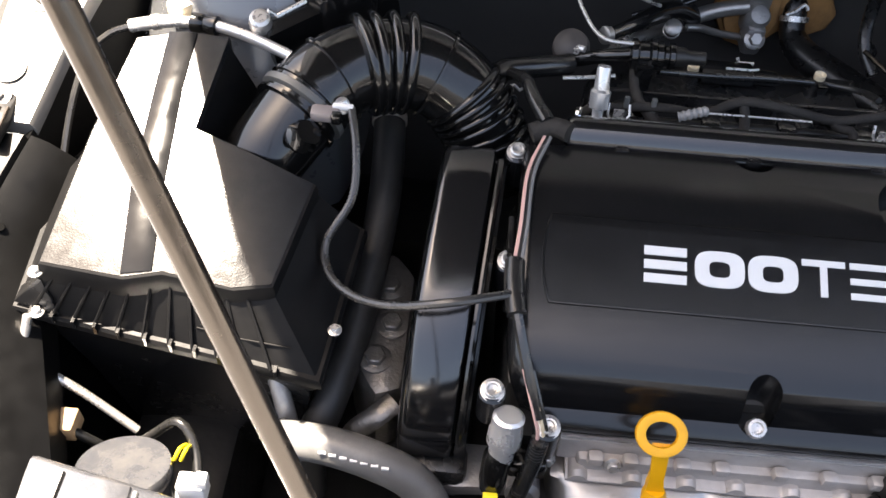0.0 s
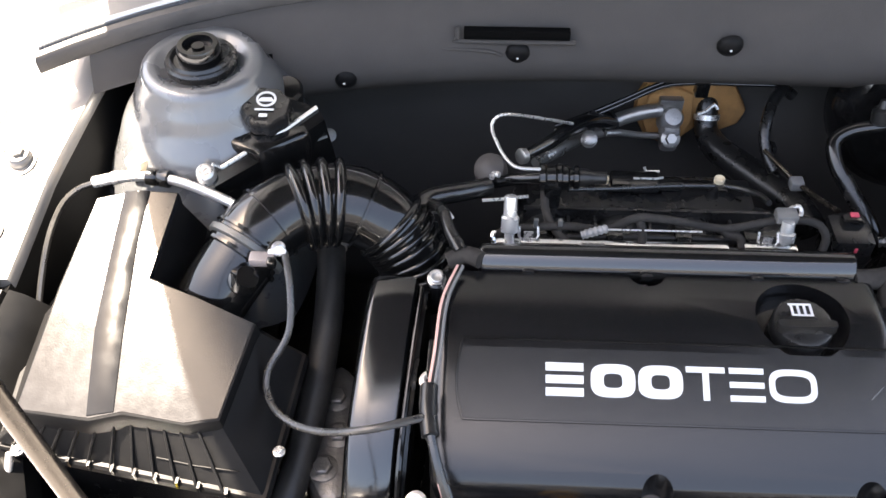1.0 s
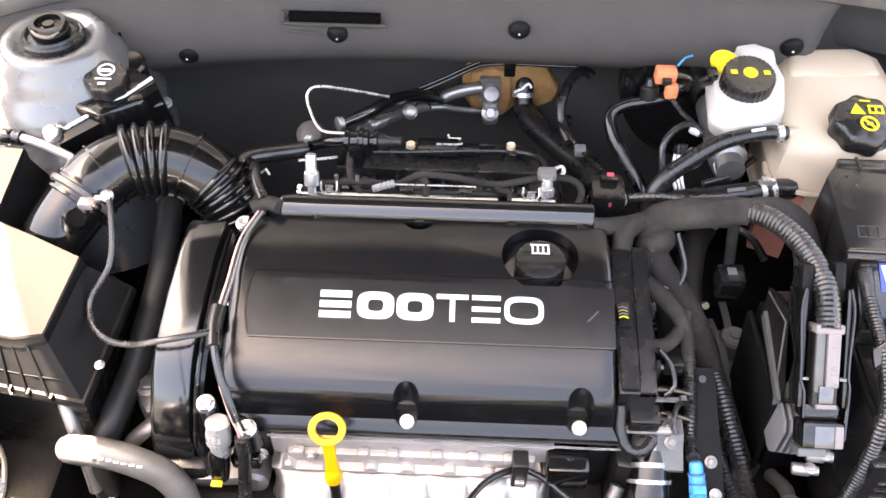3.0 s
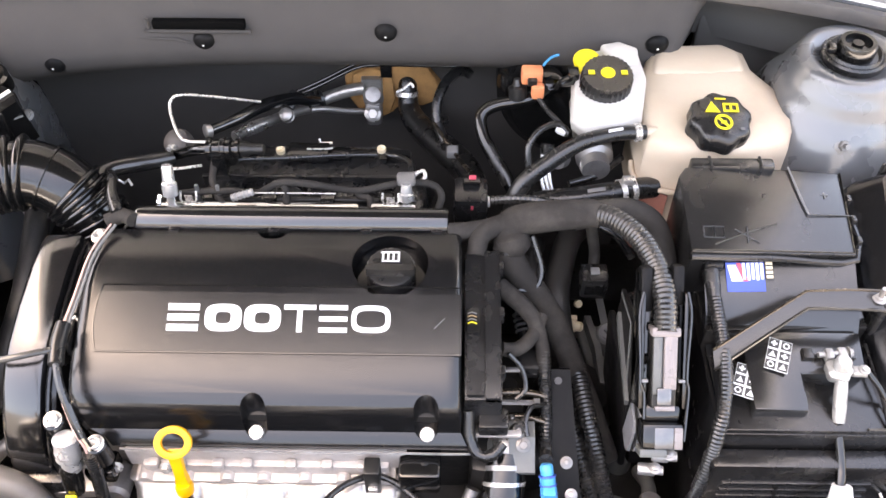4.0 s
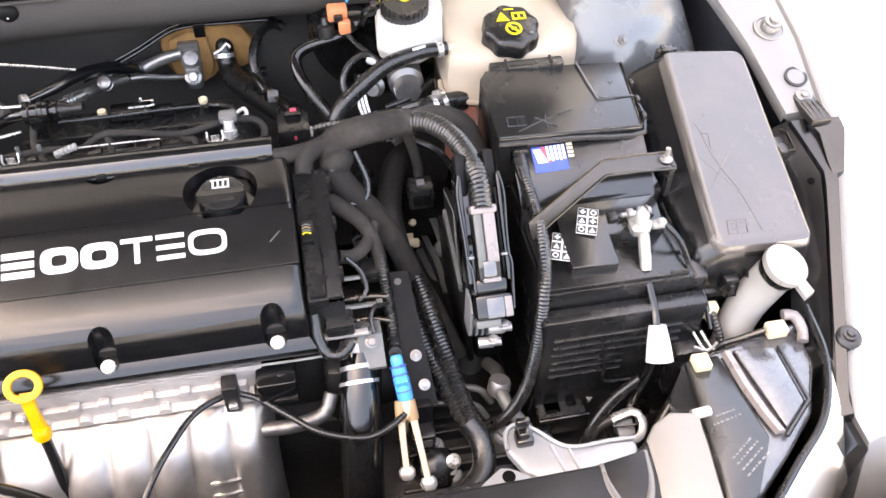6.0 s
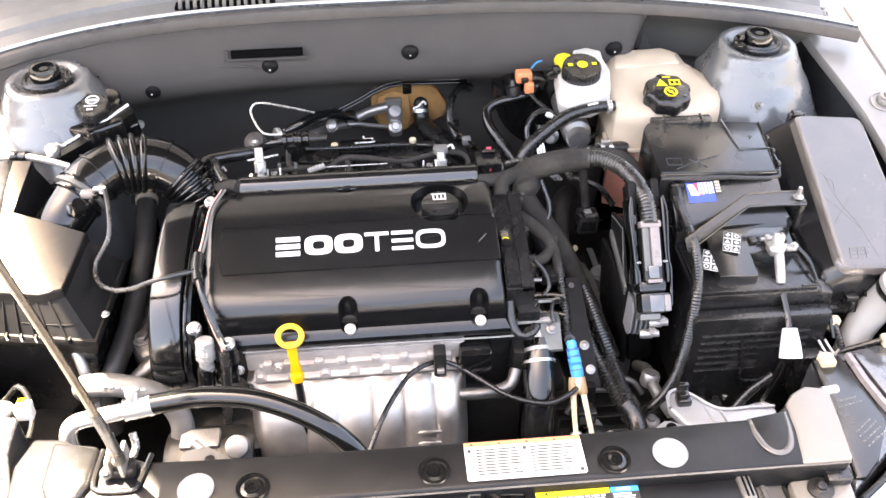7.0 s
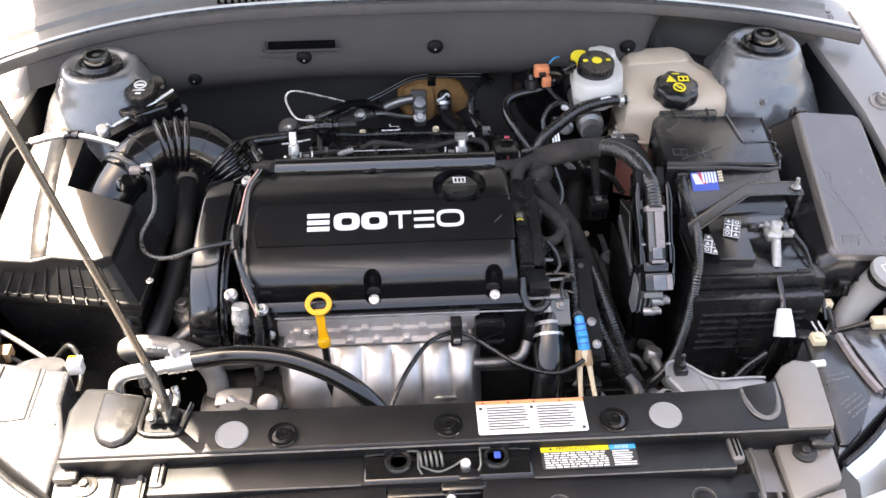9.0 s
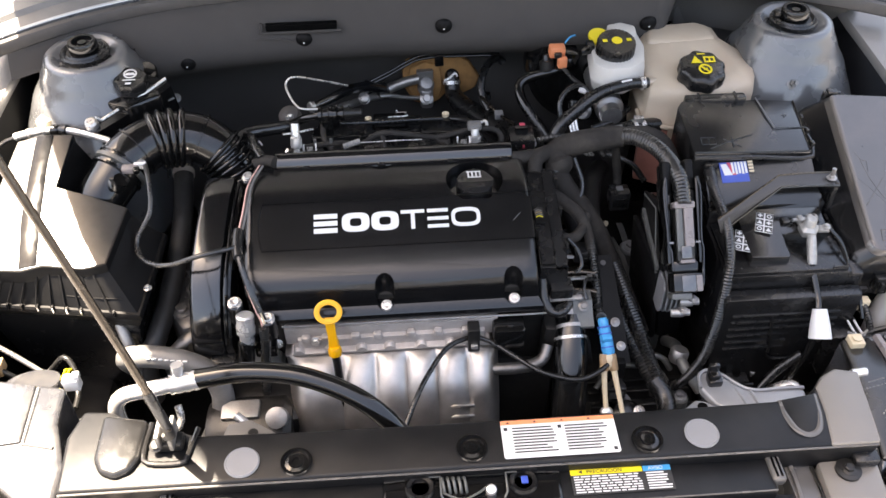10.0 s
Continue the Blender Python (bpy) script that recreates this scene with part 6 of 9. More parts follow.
# ---- left: air cleaner, intake hose, steering fluid ----
def build_airbox():
    ab = thing("air_cleaner", (-0.54, 0.38, 0.60), "black plastic air cleaner box with a ribbed lower half", "air cleaner")

    def lid_z(y):
        return 0.8155 + 0.318 * (y - 0.30)

    lid = [(-0.609, 0.303), (-0.547, 0.297), (-0.520, 0.303), (-0.468, 0.296), (-0.440, 0.301), (-0.421, 0.380), (-0.475, 0.402), (-0.519, 0.418), (-0.508, 0.498), (-0.545, 0.500), (-0.581, 0.491), (-0.597, 0.407)]
    foot = [(-0.640, 0.300, 0.764), (-0.565, 0.288, 0.763), (-0.525, 0.282, 0.762), (-0.455, 0.270, 0.761), (-0.405, 0.261, 0.760), (-0.390, 0.394, 0.776), (-0.452, 0.425, 0.782), (-0.492, 0.442, 0.785), (-0.492, 0.515, 0.80), (-0.545, 0.522, 0.80), (-0.598, 0.512, 0.80), (-0.640, 0.420, 0.785)]
    c = Vector((-0.52, 0.385))

    def grown(pts, d):
        out = []
        for p in pts:
            v = Vector((p[0], p[1]))
            v = v + (v - c).normalized() * d
            out.append((v.x, v.y))
        return out

    top = [(x, y, lid_z(y)) for x, y in grown(lid, -0.002)]
    edge = [(x, y, lid_z(y) - 0.0012) for x, y in grown(lid, -0.0002)]
    lip = [(x, y, lid_z(y) - 0.007) for x, y in grown(lid, 0.0015)]
    part("lid", loft([[(x, y, z - 0.008) for x, y, z in top], top]), M_AIRBOX, ab, "glossy black lid, partly in the sun", sharp=20)
    part("lid_lip", loft([[(x, y, z - 0.012) for x, y, z in lip], lip, edge, [(x, y, z - 0.0006) for x, y, z in top]]), M_MATT, ab, "dull black lip of the lid", sharp=20)
    # shallow raised band along the lid
    band = [(-0.549, 0.300), (-0.527, 0.304), (-0.532, 0.37), (-0.535, 0.45), (-0.533, 0.498), (-0.556, 0.497), (-0.557, 0.45), (-0.557, 0.37)]
    part("lid_band", prism([(x, y, lid_z(y) + 0.0010) for x, y in band], 0.80, 0.82, 0.0008), M_BAND, ab, "smoother grey band along the lid")
    # walls slanting out from the lid down to the flange
    under = [(x, y, lid_z(y) - 0.009) for x, y in grown(lid, -0.002)]
    part("wall", loft([foot, under]), M_MATT, ab, "black slanting side wall", sharp=20)
    low = [(p[0], p[1]) for p in foot]
    part("flange", loft([[(x, y, f[2] + dz) for (x, y), f in zip(grown(low, d), foot)] for d, dz in ((-0.012, -0.030), (0.001, -0.009), (0.004, -0.007), (0.004, -0.001), (0.002, 0.002), (-0.006, 0.003))]), M_MATT, ab, "flange between the two halves", sharp=25)
    part("base", loft([[(x, y, f[2] + dz) for (x, y), f in zip(grown(low, d), foot)] for d, dz in ((-0.05, -0.22), (-0.03, -0.10), (-0.010, -0.012))]), M_TRAY, ab, sharp=25)
    # ribs of the front wall

    def on_front(u, v):
        seq = [0.0, 0.37, 0.53, 0.84, 1.0]
        k = max(i for i in range(4) if u >= seq[i])
        w = (u - seq[k]) / (seq[k + 1] - seq[k])
        p = Vector(under[k]).lerp(Vector(under[k + 1]), w)
        q = Vector(foot[k]).lerp(Vector(foot[k + 1]), w)
        return p.lerp(q, v)

    for i in range(11):
        u = 0.06 + 0.083 * i
        part("rib", tube([on_front(u, 0.02), on_front(u, 0.5) + Vector((0, -0.0012, 0)), on_front(u, 0.97) + Vector((0, -0.003, 0))], 0.0014, 6, raw=True), M_MATT, ab)
        part("lip_notch", box(-0.0012, 0.0012, -0.003, 0.003, -0.003, 0.006, 0, Matrix.Translation(on_front(u + 0.012, 0.99) + Vector((0, -0.003, 0)))), M_TRAY, ab)
    part("seam_line", tube([on_front(0.66, 0.64), on_front(0.82, 0.65), on_front(0.97, 0.65)], 0.0007, 6, raw=True), M_MATT, ab)
    part("corner_gusset", loft([[(-0.640, 0.300, 0.770), (-0.604, 0.293, 0.768), (-0.604, 0.31, 0.768), (-0.640, 0.315, 0.770)], [(-0.615, 0.303, 0.797), (-0.612, 0.302, 0.797), (-0.612, 0.31, 0.797), (-0.615, 0.31, 0.797)]]), M_BLACK, ab)
    for x, y, z in ((-0.398, 0.30, 0.769), (-0.620, 0.293, 0.768), (-0.613, 0.302, 0.806)):
        part("screw", bolt((x, y, z), r=0.0035, h=0.005), M_ZINC, ab, "bright screw")
    return ab


def build_air_duct():
    ad = thing("intake_hose", (-0.38, 0.5, 0.74), "black corrugated intake hose with a steel clamp", "hose")
    part("sensor_tube", tube([(-0.484, 0.412, 0.800), (-0.468, 0.434, 0.820), (-0.448, 0.462, 0.838)], [0.031, 0.033, 0.034], 24), M_GLOSS, ad, "glossy black sensor tube")
    pts = [(-0.452, 0.456, 0.836), (-0.436, 0.480, 0.846), (-0.412, 0.502, 0.852), (-0.382, 0.515, 0.852), (-0.352, 0.519, 0.846), (-0.325, 0.514, 0.832), (-0.305, 0.505, 0.81), (-0.292, 0.497, 0.785), (-0.285, 0.49, 0.75)]
    part("hose", tube(pts, [0.034, 0.036, 0.036, 0.037, 0.037, 0.036, 0.034, 0.032, 0.032], 26), M_GLOSS, ad)
    way = spline(pts, 0.002)
    run = [0.0]
    for a, b in zip(way, way[1:]):
        run.append(run[-1] + (b - a).length)

    def collar(s, r, w, m, name, label=""):
        i = min(range(len(run)), key=lambda k: abs(run[k] - s))
        d = (way[min(i + 1, len(way) - 1)] - way[max(0, i - 1)])
        prof = [(r - 0.007, -w * 1.15), (r - 0.003, -w * 0.85), (r - 0.0008, -w * 0.5), (r, -w * 0.15), (r, w * 0.15), (r - 0.0008, w * 0.5), (r - 0.003, w * 0.85), (r - 0.007, w * 1.15)] if name == "ridge" else [(r - 0.004, -w), (r, -w * 0.6), (r, w * 0.6), (r - 0.004, w)]
        part(name, lathe(prof, way[i], d, 36), m, ad, label, sharp=70 if name == "ridge" else 38)

    for k in range(4):
        collar(0.076 + 0.0115 * k, 0.0430, 0.0050, M_GLOSS, "ridge")
    for k in range(7):
        collar(0.166 + 0.0090 * k, 0.0395 - 0.0005 * k, 0.0042, M_GLOSS, "ridge")
    collar(0.138, 0.0395, 0.002, M_GLOSS, "seam")
    collar(0.045, 0.0385, 0.002, M_GLOSS, "seam")
    collar(0.012, 0.0382, 0.0045, M_STAY, "clamp", "bright steel band clamp")
    collar(0.003, 0.0372, 0.0025, M_GLOSS, "clamp_bead")
    collar(0.021, 0.0372, 0.0025, M_GLOSS, "clamp_bead")
    part("clamp_screw", merge(box(-0.427, -0.411, 0.450, 0.459, 0.849, 0.858, 0.002), bolt((-0.412, 0.452, 0.856), (0.6, -0.5, 0.6), 0.0045, 0.006)), M_ZINC, ad, "bright clamp screw")
    part("plug_socket", lathe([(0.012, 0), (0.013, 0.004), (0.010, 0.010), (0.010, 0.016)], (-0.44, 0.418, 0.848), (0.55, -0.2, 0.75), 20), M_GLOSS, ad, "round sensor socket")
    part("plug", box(-0.432, -0.410, 0.426, 0.438, 0.860, 0.869, 0.002), M_LILAC, ad, "grey sensor plug")
    part("plug_latch", box(-0.416, -0.408, 0.423, 0.431, 0.861, 0.870, 0.002), M_GLOSS, ad, "black latch")
    part("plug_tab", box(-0.416, -0.400, 0.434, 0.4385, 0.867, 0.871, 0.001), M_PRINT, ad, "white locking tab")
    part("drop_neck", lathe([(0.010, 0), (0.010, 0.02), (0.012, 0.022), (0.012, 0.03)], (-0.386, 0.548, 0.765), (0, -0.2, 1), 18), M_CREAM, ad, "brown hose neck")
    return ad


def build_left_hoses():
    bh = thing("breather_hose", (-0.39, 0.4, 0.70), "thick dusty black breather hose beside the belt cover", "hose")
    part("hose", tube([(-0.386, 0.550, 0.775), (-0.382, 0.515, 0.765), (-0.380, 0.465, 0.748), (-0.383, 0.415, 0.728), (-0.392, 0.345, 0.703), (-0.405, 0.290, 0.682), (-0.418, 0.262, 0.655), (-0.42, 0.25, 0.60)], 0.0145, 16), M_HOSE, bh)
    for t in ((-0.404, 0.294, 0.700), (-0.398, 0.318, 0.709), (-0.409, 0.275, 0.689)):
        part("paint_dot", lathe([(0.0022, -0.003), (0.0022, 0.0002), (0.001, 0.0006)], (t[0], t[1] - 0.003, t[2] - 0.0035), (0.1, -0.5, 0.85), 10), M_PRINT, bh, "white paint dot")
    part("clamp", lathe([(0.0148, -0.004), (0.0162, -0.004), (0.0162, 0.004), (0.0148, 0.004)], (-0.384, 0.535, 0.771), (0.1, -1, -0.3), 24), M_FLANGE, bh, "brownish metal clamp")
    ch = thing("coolant_hose", (-0.38, 0.23, 0.66), "grey dusty coolant hose curving below the belt cover", "hose")
    part("hose", tube([(-0.432, 0.262, 0.66), (-0.437, 0.252, 0.685), (-0.425, 0.245, 0.698), (-0.395, 0.240, 0.702), (-0.36, 0.232, 0.70), (-0.33, 0.224, 0.688), (-0.312, 0.21, 0.665), (-0.312, 0.19, 0.64), (-0.335, 0.16, 0.60)], 0.0150, 18), M_GREYHOSE, ch)
    for k in range(7):
        part("print", box(-0.402 + 0.008 * k, -0.3965 + 0.008 * k, 0.2275 - 0.0012 * k, 0.2295 - 0.0012 * k, 0.7115 - 0.0003 * k, 0.7135 - 0.0003 * k, 0), M_PRINT, ch, "white printed bar")
    tp = thing("ac_hose", (-0.25, 0.12, 0.70), "aluminium pipe crimped to a thick black hose over the radiator", "hose")
    part("pipe", tube([(-0.398, 0.105, 0.70), (-0.405, 0.112, 0.755), (-0.395, 0.118, 0.778), (-0.365, 0.122, 0.783), (-0.33, 0.126, 0.787)], 0.0095, 16), M_ALU, tp, "bright bent aluminium pipe")
    part("crimp", tube([(-0.338, 0.1255, 0.786), (-0.305, 0.128, 0.790)], 0.0125, 18, 0.004, ridge=0.001, pitch=0.009), M_ALU, tp, "crimped collar")
    part("hose", tube([(-0.308, 0.128, 0.790), (-0.254, 0.129, 0.796), (-0.195, 0.121, 0.796), (-0.144, 0.106, 0.784), (-0.106, 0.090, 0.765), (-0.075, 0.072, 0.735), (-0.055, 0.06, 0.69)], 0.0118, 22), M_GLOSS, tp, "thick glossy black hose")
    part("side_port", lathe([(0.006, 0), (0.006, 0.012), (0.0075, 0.013), (0.0075, 0.02)], (-0.328, 0.128, 0.792), (0, 0.3, 1), 14), M_ALU, tp, "small service port")
    wire("steel_hook", [(-0.36, 0.115, 0.76), (-0.352, 0.10, 0.742), (-0.340, 0.098, 0.735), (-0.333, 0.108, 0.742), (-0.336, 0.118, 0.755)], 0.0045, M_ZINC, "bent steel hook by the radiator", "hook")
    wire("grey_pipe", [(-0.452, 0.302, 0.735), (-0.444, 0.286, 0.72), (-0.436, 0.27, 0.70), (-0.43, 0.258, 0.67), (-0.425, 0.24, 0.62)], 0.0075, M_CAST, "short bright pipe under the air cleaner", "pipe")
    wire("support_rod", [(-0.628, 0.292, 0.765), (-0.632, 0.278, 0.742), (-0.622, 0.273, 0.722), (-0.594, 0.268, 0.696), (-0.558, 0.259, 0.662)], 0.0036, M_ZINC, "bent bright steel rod under the air cleaner", "rod")
    wire("lamp_cable", [(-0.595, 0.235, 0.70), (-0.565, 0.238, 0.665), (-0.54, 0.25, 0.675), (-0.515, 0.25, 0.70), (-0.50, 0.235, 0.69), (-0.492, 0.205, 0.68), (-0.49, 0.18, 0.68)], 0.0038, M_RUBBER, "black cable behind the headlight", "cable")
    cc = thing("cream_connector", (-0.62, 0.24, 0.68), "cream plastic connector clipped beside the headlight", "connector")
    part("body", box(-0.618, -0.590, 0.230, 0.250, 0.690, 0.708, 0.002), M_TAN, cc)
    part("window", box(-0.610, -0.598, 0.228, 0.231, 0.696, 0.702, 0.0005), M_INK, cc, "dark latch window")
    part("socket", lathe([(0.012, 0), (0.013, 0.012), (0.010, 0.016)], (-0.628, 0.24, 0.70), (-1, 0, 0.2), 16), M_GREY, cc, "grey socket")
    part("clip", tube([(-0.632, 0.245, 0.71), (-0.642, 0.236, 0.70), (-0.645, 0.222, 0.69), (-0.638, 0.214, 0.682)], 0.005, 8), M_GREY, cc)
    pq = thing("pressure_line", (-0.62, 0.5, 0.80), "thin pressure pipe with a pale sleeve by the wing", "pipe")
    part("pipe", tube([(-0.640, 0.38, 0.74), (-0.640, 0.42, 0.79), (-0.638, 0.47, 0.826), (-0.634, 0.51, 0.840), (-0.622, 0.530, 0.846), (-0.604, 0.537, 0.850)], 0.0030, 8), M_CONDUIT, pq, "thin dark pipe")
    part("sleeve", tube([(-0.606, 0.537, 0.850), (-0.584, 0.540, 0.854), (-0.560, 0.540, 0.858)], 0.0058, 12), M_ALU, pq, "pale metal sleeve")
    part("collar", lathe([(0.0058, -0.003), (0.0068, -0.003), (0.0068, 0.003), (0.0058, 0.003)], (-0.584, 0.540, 0.854), (1, 0.1, 0.18), 14), M_ZINC, pq)
    pl = thing("steering_line", (-0.52, 0.53, 0.84), "bright steel power steering pipe with a black clip", "pipe")
    part("pipe", tube([(-0.566, 0.540, 0.857), (-0.536, 0.535, 0.860), (-0.505, 0.524, 0.861), (-0.462, 0.503, 0.860), (-0.44, 0.49, 0.858)], 0.0048, 12), M_ALU, pl)
    part("clip", lathe([(0.007, -0.012), (0.0085, -0.011), (0.0085, -0.002), (0.007, 0), (0.0085, 0.002), (0.0085, 0.011), (0.007, 0.012)], (-0.540, 0.536, 0.859), (1, -0.2, 0.05), 16), M_GLOSS, pl, "black clip")
    single("plug_tab", prism([(-0.578, 0.552), (-0.562, 0.545), (-0.552, 0.556), (-0.556, 0.572), (-0.572, 0.574)], 0.846, 0.866, 0.003), M_CREAM, "cream plastic tab on the strut tower", "tab")
    ps = thing("steering_reservoir", (-0.44, 0.575, 0.78), "black power steering reservoir with a lobed cap", "reservoir")
    part("body", prism([(-0.475, 0.56), (-0.44, 0.545), (-0.40, 0.575), (-0.395, 0.615), (-0.43, 0.635), (-0.468, 0.615)], 0.78, 0.886, 0.006), M_GLOSS, ps)
    part("bracket", loft([[(x, y, z), (x + 0.006, y - 0.010, z - 0.004), (x + 0.012, y - 0.006, z - 0.06), (x, y + 0.008, z - 0.06)] for x, y, z in ((-0.488, 0.53, 0.868), (-0.455, 0.552, 0.876), (-0.42, 0.578, 0.884), (-0.392, 0.602, 0.892))]), M_GLOSS, ps, "glossy black bracket")
    part("rim", tube([(-0.488, 0.530, 0.869), (-0.484, 0.536, 0.878), (-0.478, 0.538, 0.872), (-0.455, 0.554, 0.879), (-0.42, 0.580, 0.887), (-0.394, 0.602, 0.895)], 0.0022, 6, raw=True), M_ZINC, ps, "bright bracket edge")
    part("bolt", lathe([(0.009, -0.004), (0.010, 0.001), (0.0085, 0.009), (0.006, 0.011), (0.001, 0.011)], (-0.491, 0.531, 0.868), (0.1, -0.4, 1), 18), M_ZINC, ps, "bright round bolt")
    part("cap", lathe([(0.0230, 0), (0.0245, 0.004), (0.0245, 0.015), (0.0225, 0.019), (0.003, 0.020)], (-0.440, 0.590, 0.890), (0.05, -0.15, 1), 48, 8, 0.09), M_BLACK, ps, "lobed black cap")
    part("side_cap", lathe([(0.015, -0.02), (0.016, 0.006), (0.013, 0.010), (0.003, 0.011)], (-0.4316, 0.645, 0.8786), (0.1, -0.35, 0.9), 22), M_GLOSS, ps, "round black side cap")
    # bright strip stands in for the glint on the round cap
    part("side_cap_glint", tube([(-0.4444, 0.65, 0.886), (-0.4377, 0.655, 0.8866), (-0.4293, 0.655, 0.8852)], 0.0014, 6), M_ZINC, ps, "painted glint on the side cap")
    part("bolt", bolt((-0.385, 0.6, 0.8615), (0.1, -0.6, 0.7), 0.0045, 0.005), M_STAY, ps, "dull hex bolt")
    part("stay", tube([(-0.4093, 0.58, 0.8646), (-0.3848, 0.59, 0.8689)], 0.0014, 6), M_STAY, ps, "thin steel stay")
    ax = Vector((0.05, -0.15, 1)).normalized()
    c = Vector((-0.440, 0.590, 0.888)) + ax * 0.0222
    part("symbol_ring", lathe_tube(c + Vector((0, 0.006, 0.001)), 0.0085, 0.0022, ax, 0.0006, 22), M_PRINT, ps, "white steering wheel symbol")
    part("symbol_bar", plate([c + Vector((-0.008, 0.003, 0.0007)), c + Vector((0.008, 0.003, 0.0007)), c + Vector((0.005, 0.0075, 0.0014)), c + Vector((-0.005, 0.0075, 0.0014))], 0.0006), M_PRINT, ps)
    part("symbol_bar", box(c.x - 0.009, c.x + 0.009, c.y - 0.0085, c.y - 0.0065, c.z - 0.0008, c.z, 0), M_PRINT, ps)
    part("symbol_bar", box(c.x - 0.004, c.x + 0.004, c.y - 0.0165, c.y - 0.0125, c.z - 0.0020, c.z - 0.0012, 0), M_PRINT, ps)
    mt = thing("engine_mount", (-0.39, 0.35, 0.55), "rusty cast engine mount bracket with bolts", "engine mount")
    part("arm", prism([(-0.395, 0.33), (-0.37, 0.29), (-0.345, 0.30), (-0.345, 0.42), (-0.37, 0.45), (-0.395, 0.42)], 0.60, 0.695, 0.012), M_GRIME, mt)
    for x, y in ((-0.368, 0.40), (-0.362, 0.36), (-0.372, 0.325)):
        part("bolt", bolt((x, y, 0.695), r=0.009, h=0.010), M_GRIME, mt, "dull hex bolt")
    part("foot", tube([(-0.352, 0.29, 0.69), (-0.366, 0.278, 0.685), (-0.386, 0.27, 0.665), (-0.392, 0.262, 0.64)], 0.010, 10, flat=0.5), M_GRIME, mt)


def build_prop_rod():
    pr = thing("prop_rod", (-0.325, 0.05, 0.78), "slim steel bonnet prop rod standing in its pivot", "prop rod")
    part("rod", tube([(-0.328, 0.040, 0.800), (-0.320, 0.028, 0.822), (-0.308, 0.013, 0.845), (-0.312, 0.014, 0.88), (-0.334, 0.036, 0.95), (-0.402, 0.094, 1.15), (-0.470, 0.152, 1.37), (-0.585, 0.248, 1.74)], 0.0042, 12, 0.02), M_ROD, pr)
    part("sleeve", tube([(-0.320, 0.028, 0.823), (-0.3085, 0.0135, 0.846), (-0.312, 0.014, 0.88), (-0.320, 0.022, 0.905)], 0.0054, 12, 0.01), M_RUBBER, pr, "black rubber sleeve")
    part("pivot", box(-0.342, -0.310, 0.032, 0.052, 0.786, 0.80, 0.004), M_DARK, pr)
    part("pivot_bolt", bolt((-0.338, 0.034, 0.797), (0, -0.4, 1), 0.0045, 0.005), M_DARK, pr, "dark pivot bolt")
    part("pivot_arm", merge(box(-0.336, -0.331, 0.030, 0.058, 0.797, 0.818, 0.002), box(-0.322, -0.317, 0.026, 0.058, 0.797, 0.82, 0.002)), M_CAST, pr, "pale pivot cheek")
    part("tray_rim", tube([(-0.350, 0.070, 0.789), (-0.352, 0.030, 0.790), (-0.345, 0.018, 0.790), (-0.312, 0.016, 0.790), (-0.305, 0.024, 0.790), (-0.298, 0.060, 0.789)], 0.003, 8, 0.008), M_BLACK, pr, "moulded rim round the pivot")


build_intake()
build_fuel_rail()
build_rear_lines()
build_left_wires()
build_airbox()
build_air_duct()
build_left_hoses()
build_prop_rod()


# ---- right: fluids, battery, fuse box, wiring ----
def cap_symbols(parent, c, ax, r, m):
    """The printed warning signs on a filler cap: triangle, book and ring."""
    ax = Vector(ax).normalized()
    u = Vector((1, 0, 0))
    u = (u - ax * u.dot(ax)).normalized()
    v = ax.cross(u)

    def p(a, b):
        return c + u * a * r + v * b * r

    part("symbol", plate([p(-0.62, 0.12), p(-0.06, 0.12), p(-0.34, 0.60)], 0.0006, ax), m, parent, "yellow triangle sign")
    for a0, a1, b0, b1 in ((0.06, 0.62, 0.16, 0.24), (0.06, 0.62, 0.46, 0.54), (0.06, 0.14, 0.24, 0.46), (0.54, 0.62, 0.24, 0.46), (0.30, 0.38, 0.24, 0.46)):
        part("symbol", plate([p(a0, b0), p(a1, b0), p(a1, b1), p(a0, b1)], 0.0006, ax), m, parent)
    part("symbol", lathe_tube(p(0, -0.30), r * 0.29, r * 0.09, ax, 0.0006, 22), m, parent, "yellow ring sign")
    part("symbol", plate([p(-0.2, -0.15), p(-0.12, -0.1), p(0.2, -0.45), p(0.12, -0.5)], 0.0006, ax), m, parent)
    part("symbol", plate([p(-0.09, -0.36), p(0.11, -0.36), p(0.11, -0.24), p(-0.09, -0.24)], 0.0006, ax), m, parent)
    part("symbol", plate([p(-0.2, 0.70), p(0.2, 0.70), p(0.2, 0.76), p(-0.2, 0.76)], 0.0006, ax), m, parent)


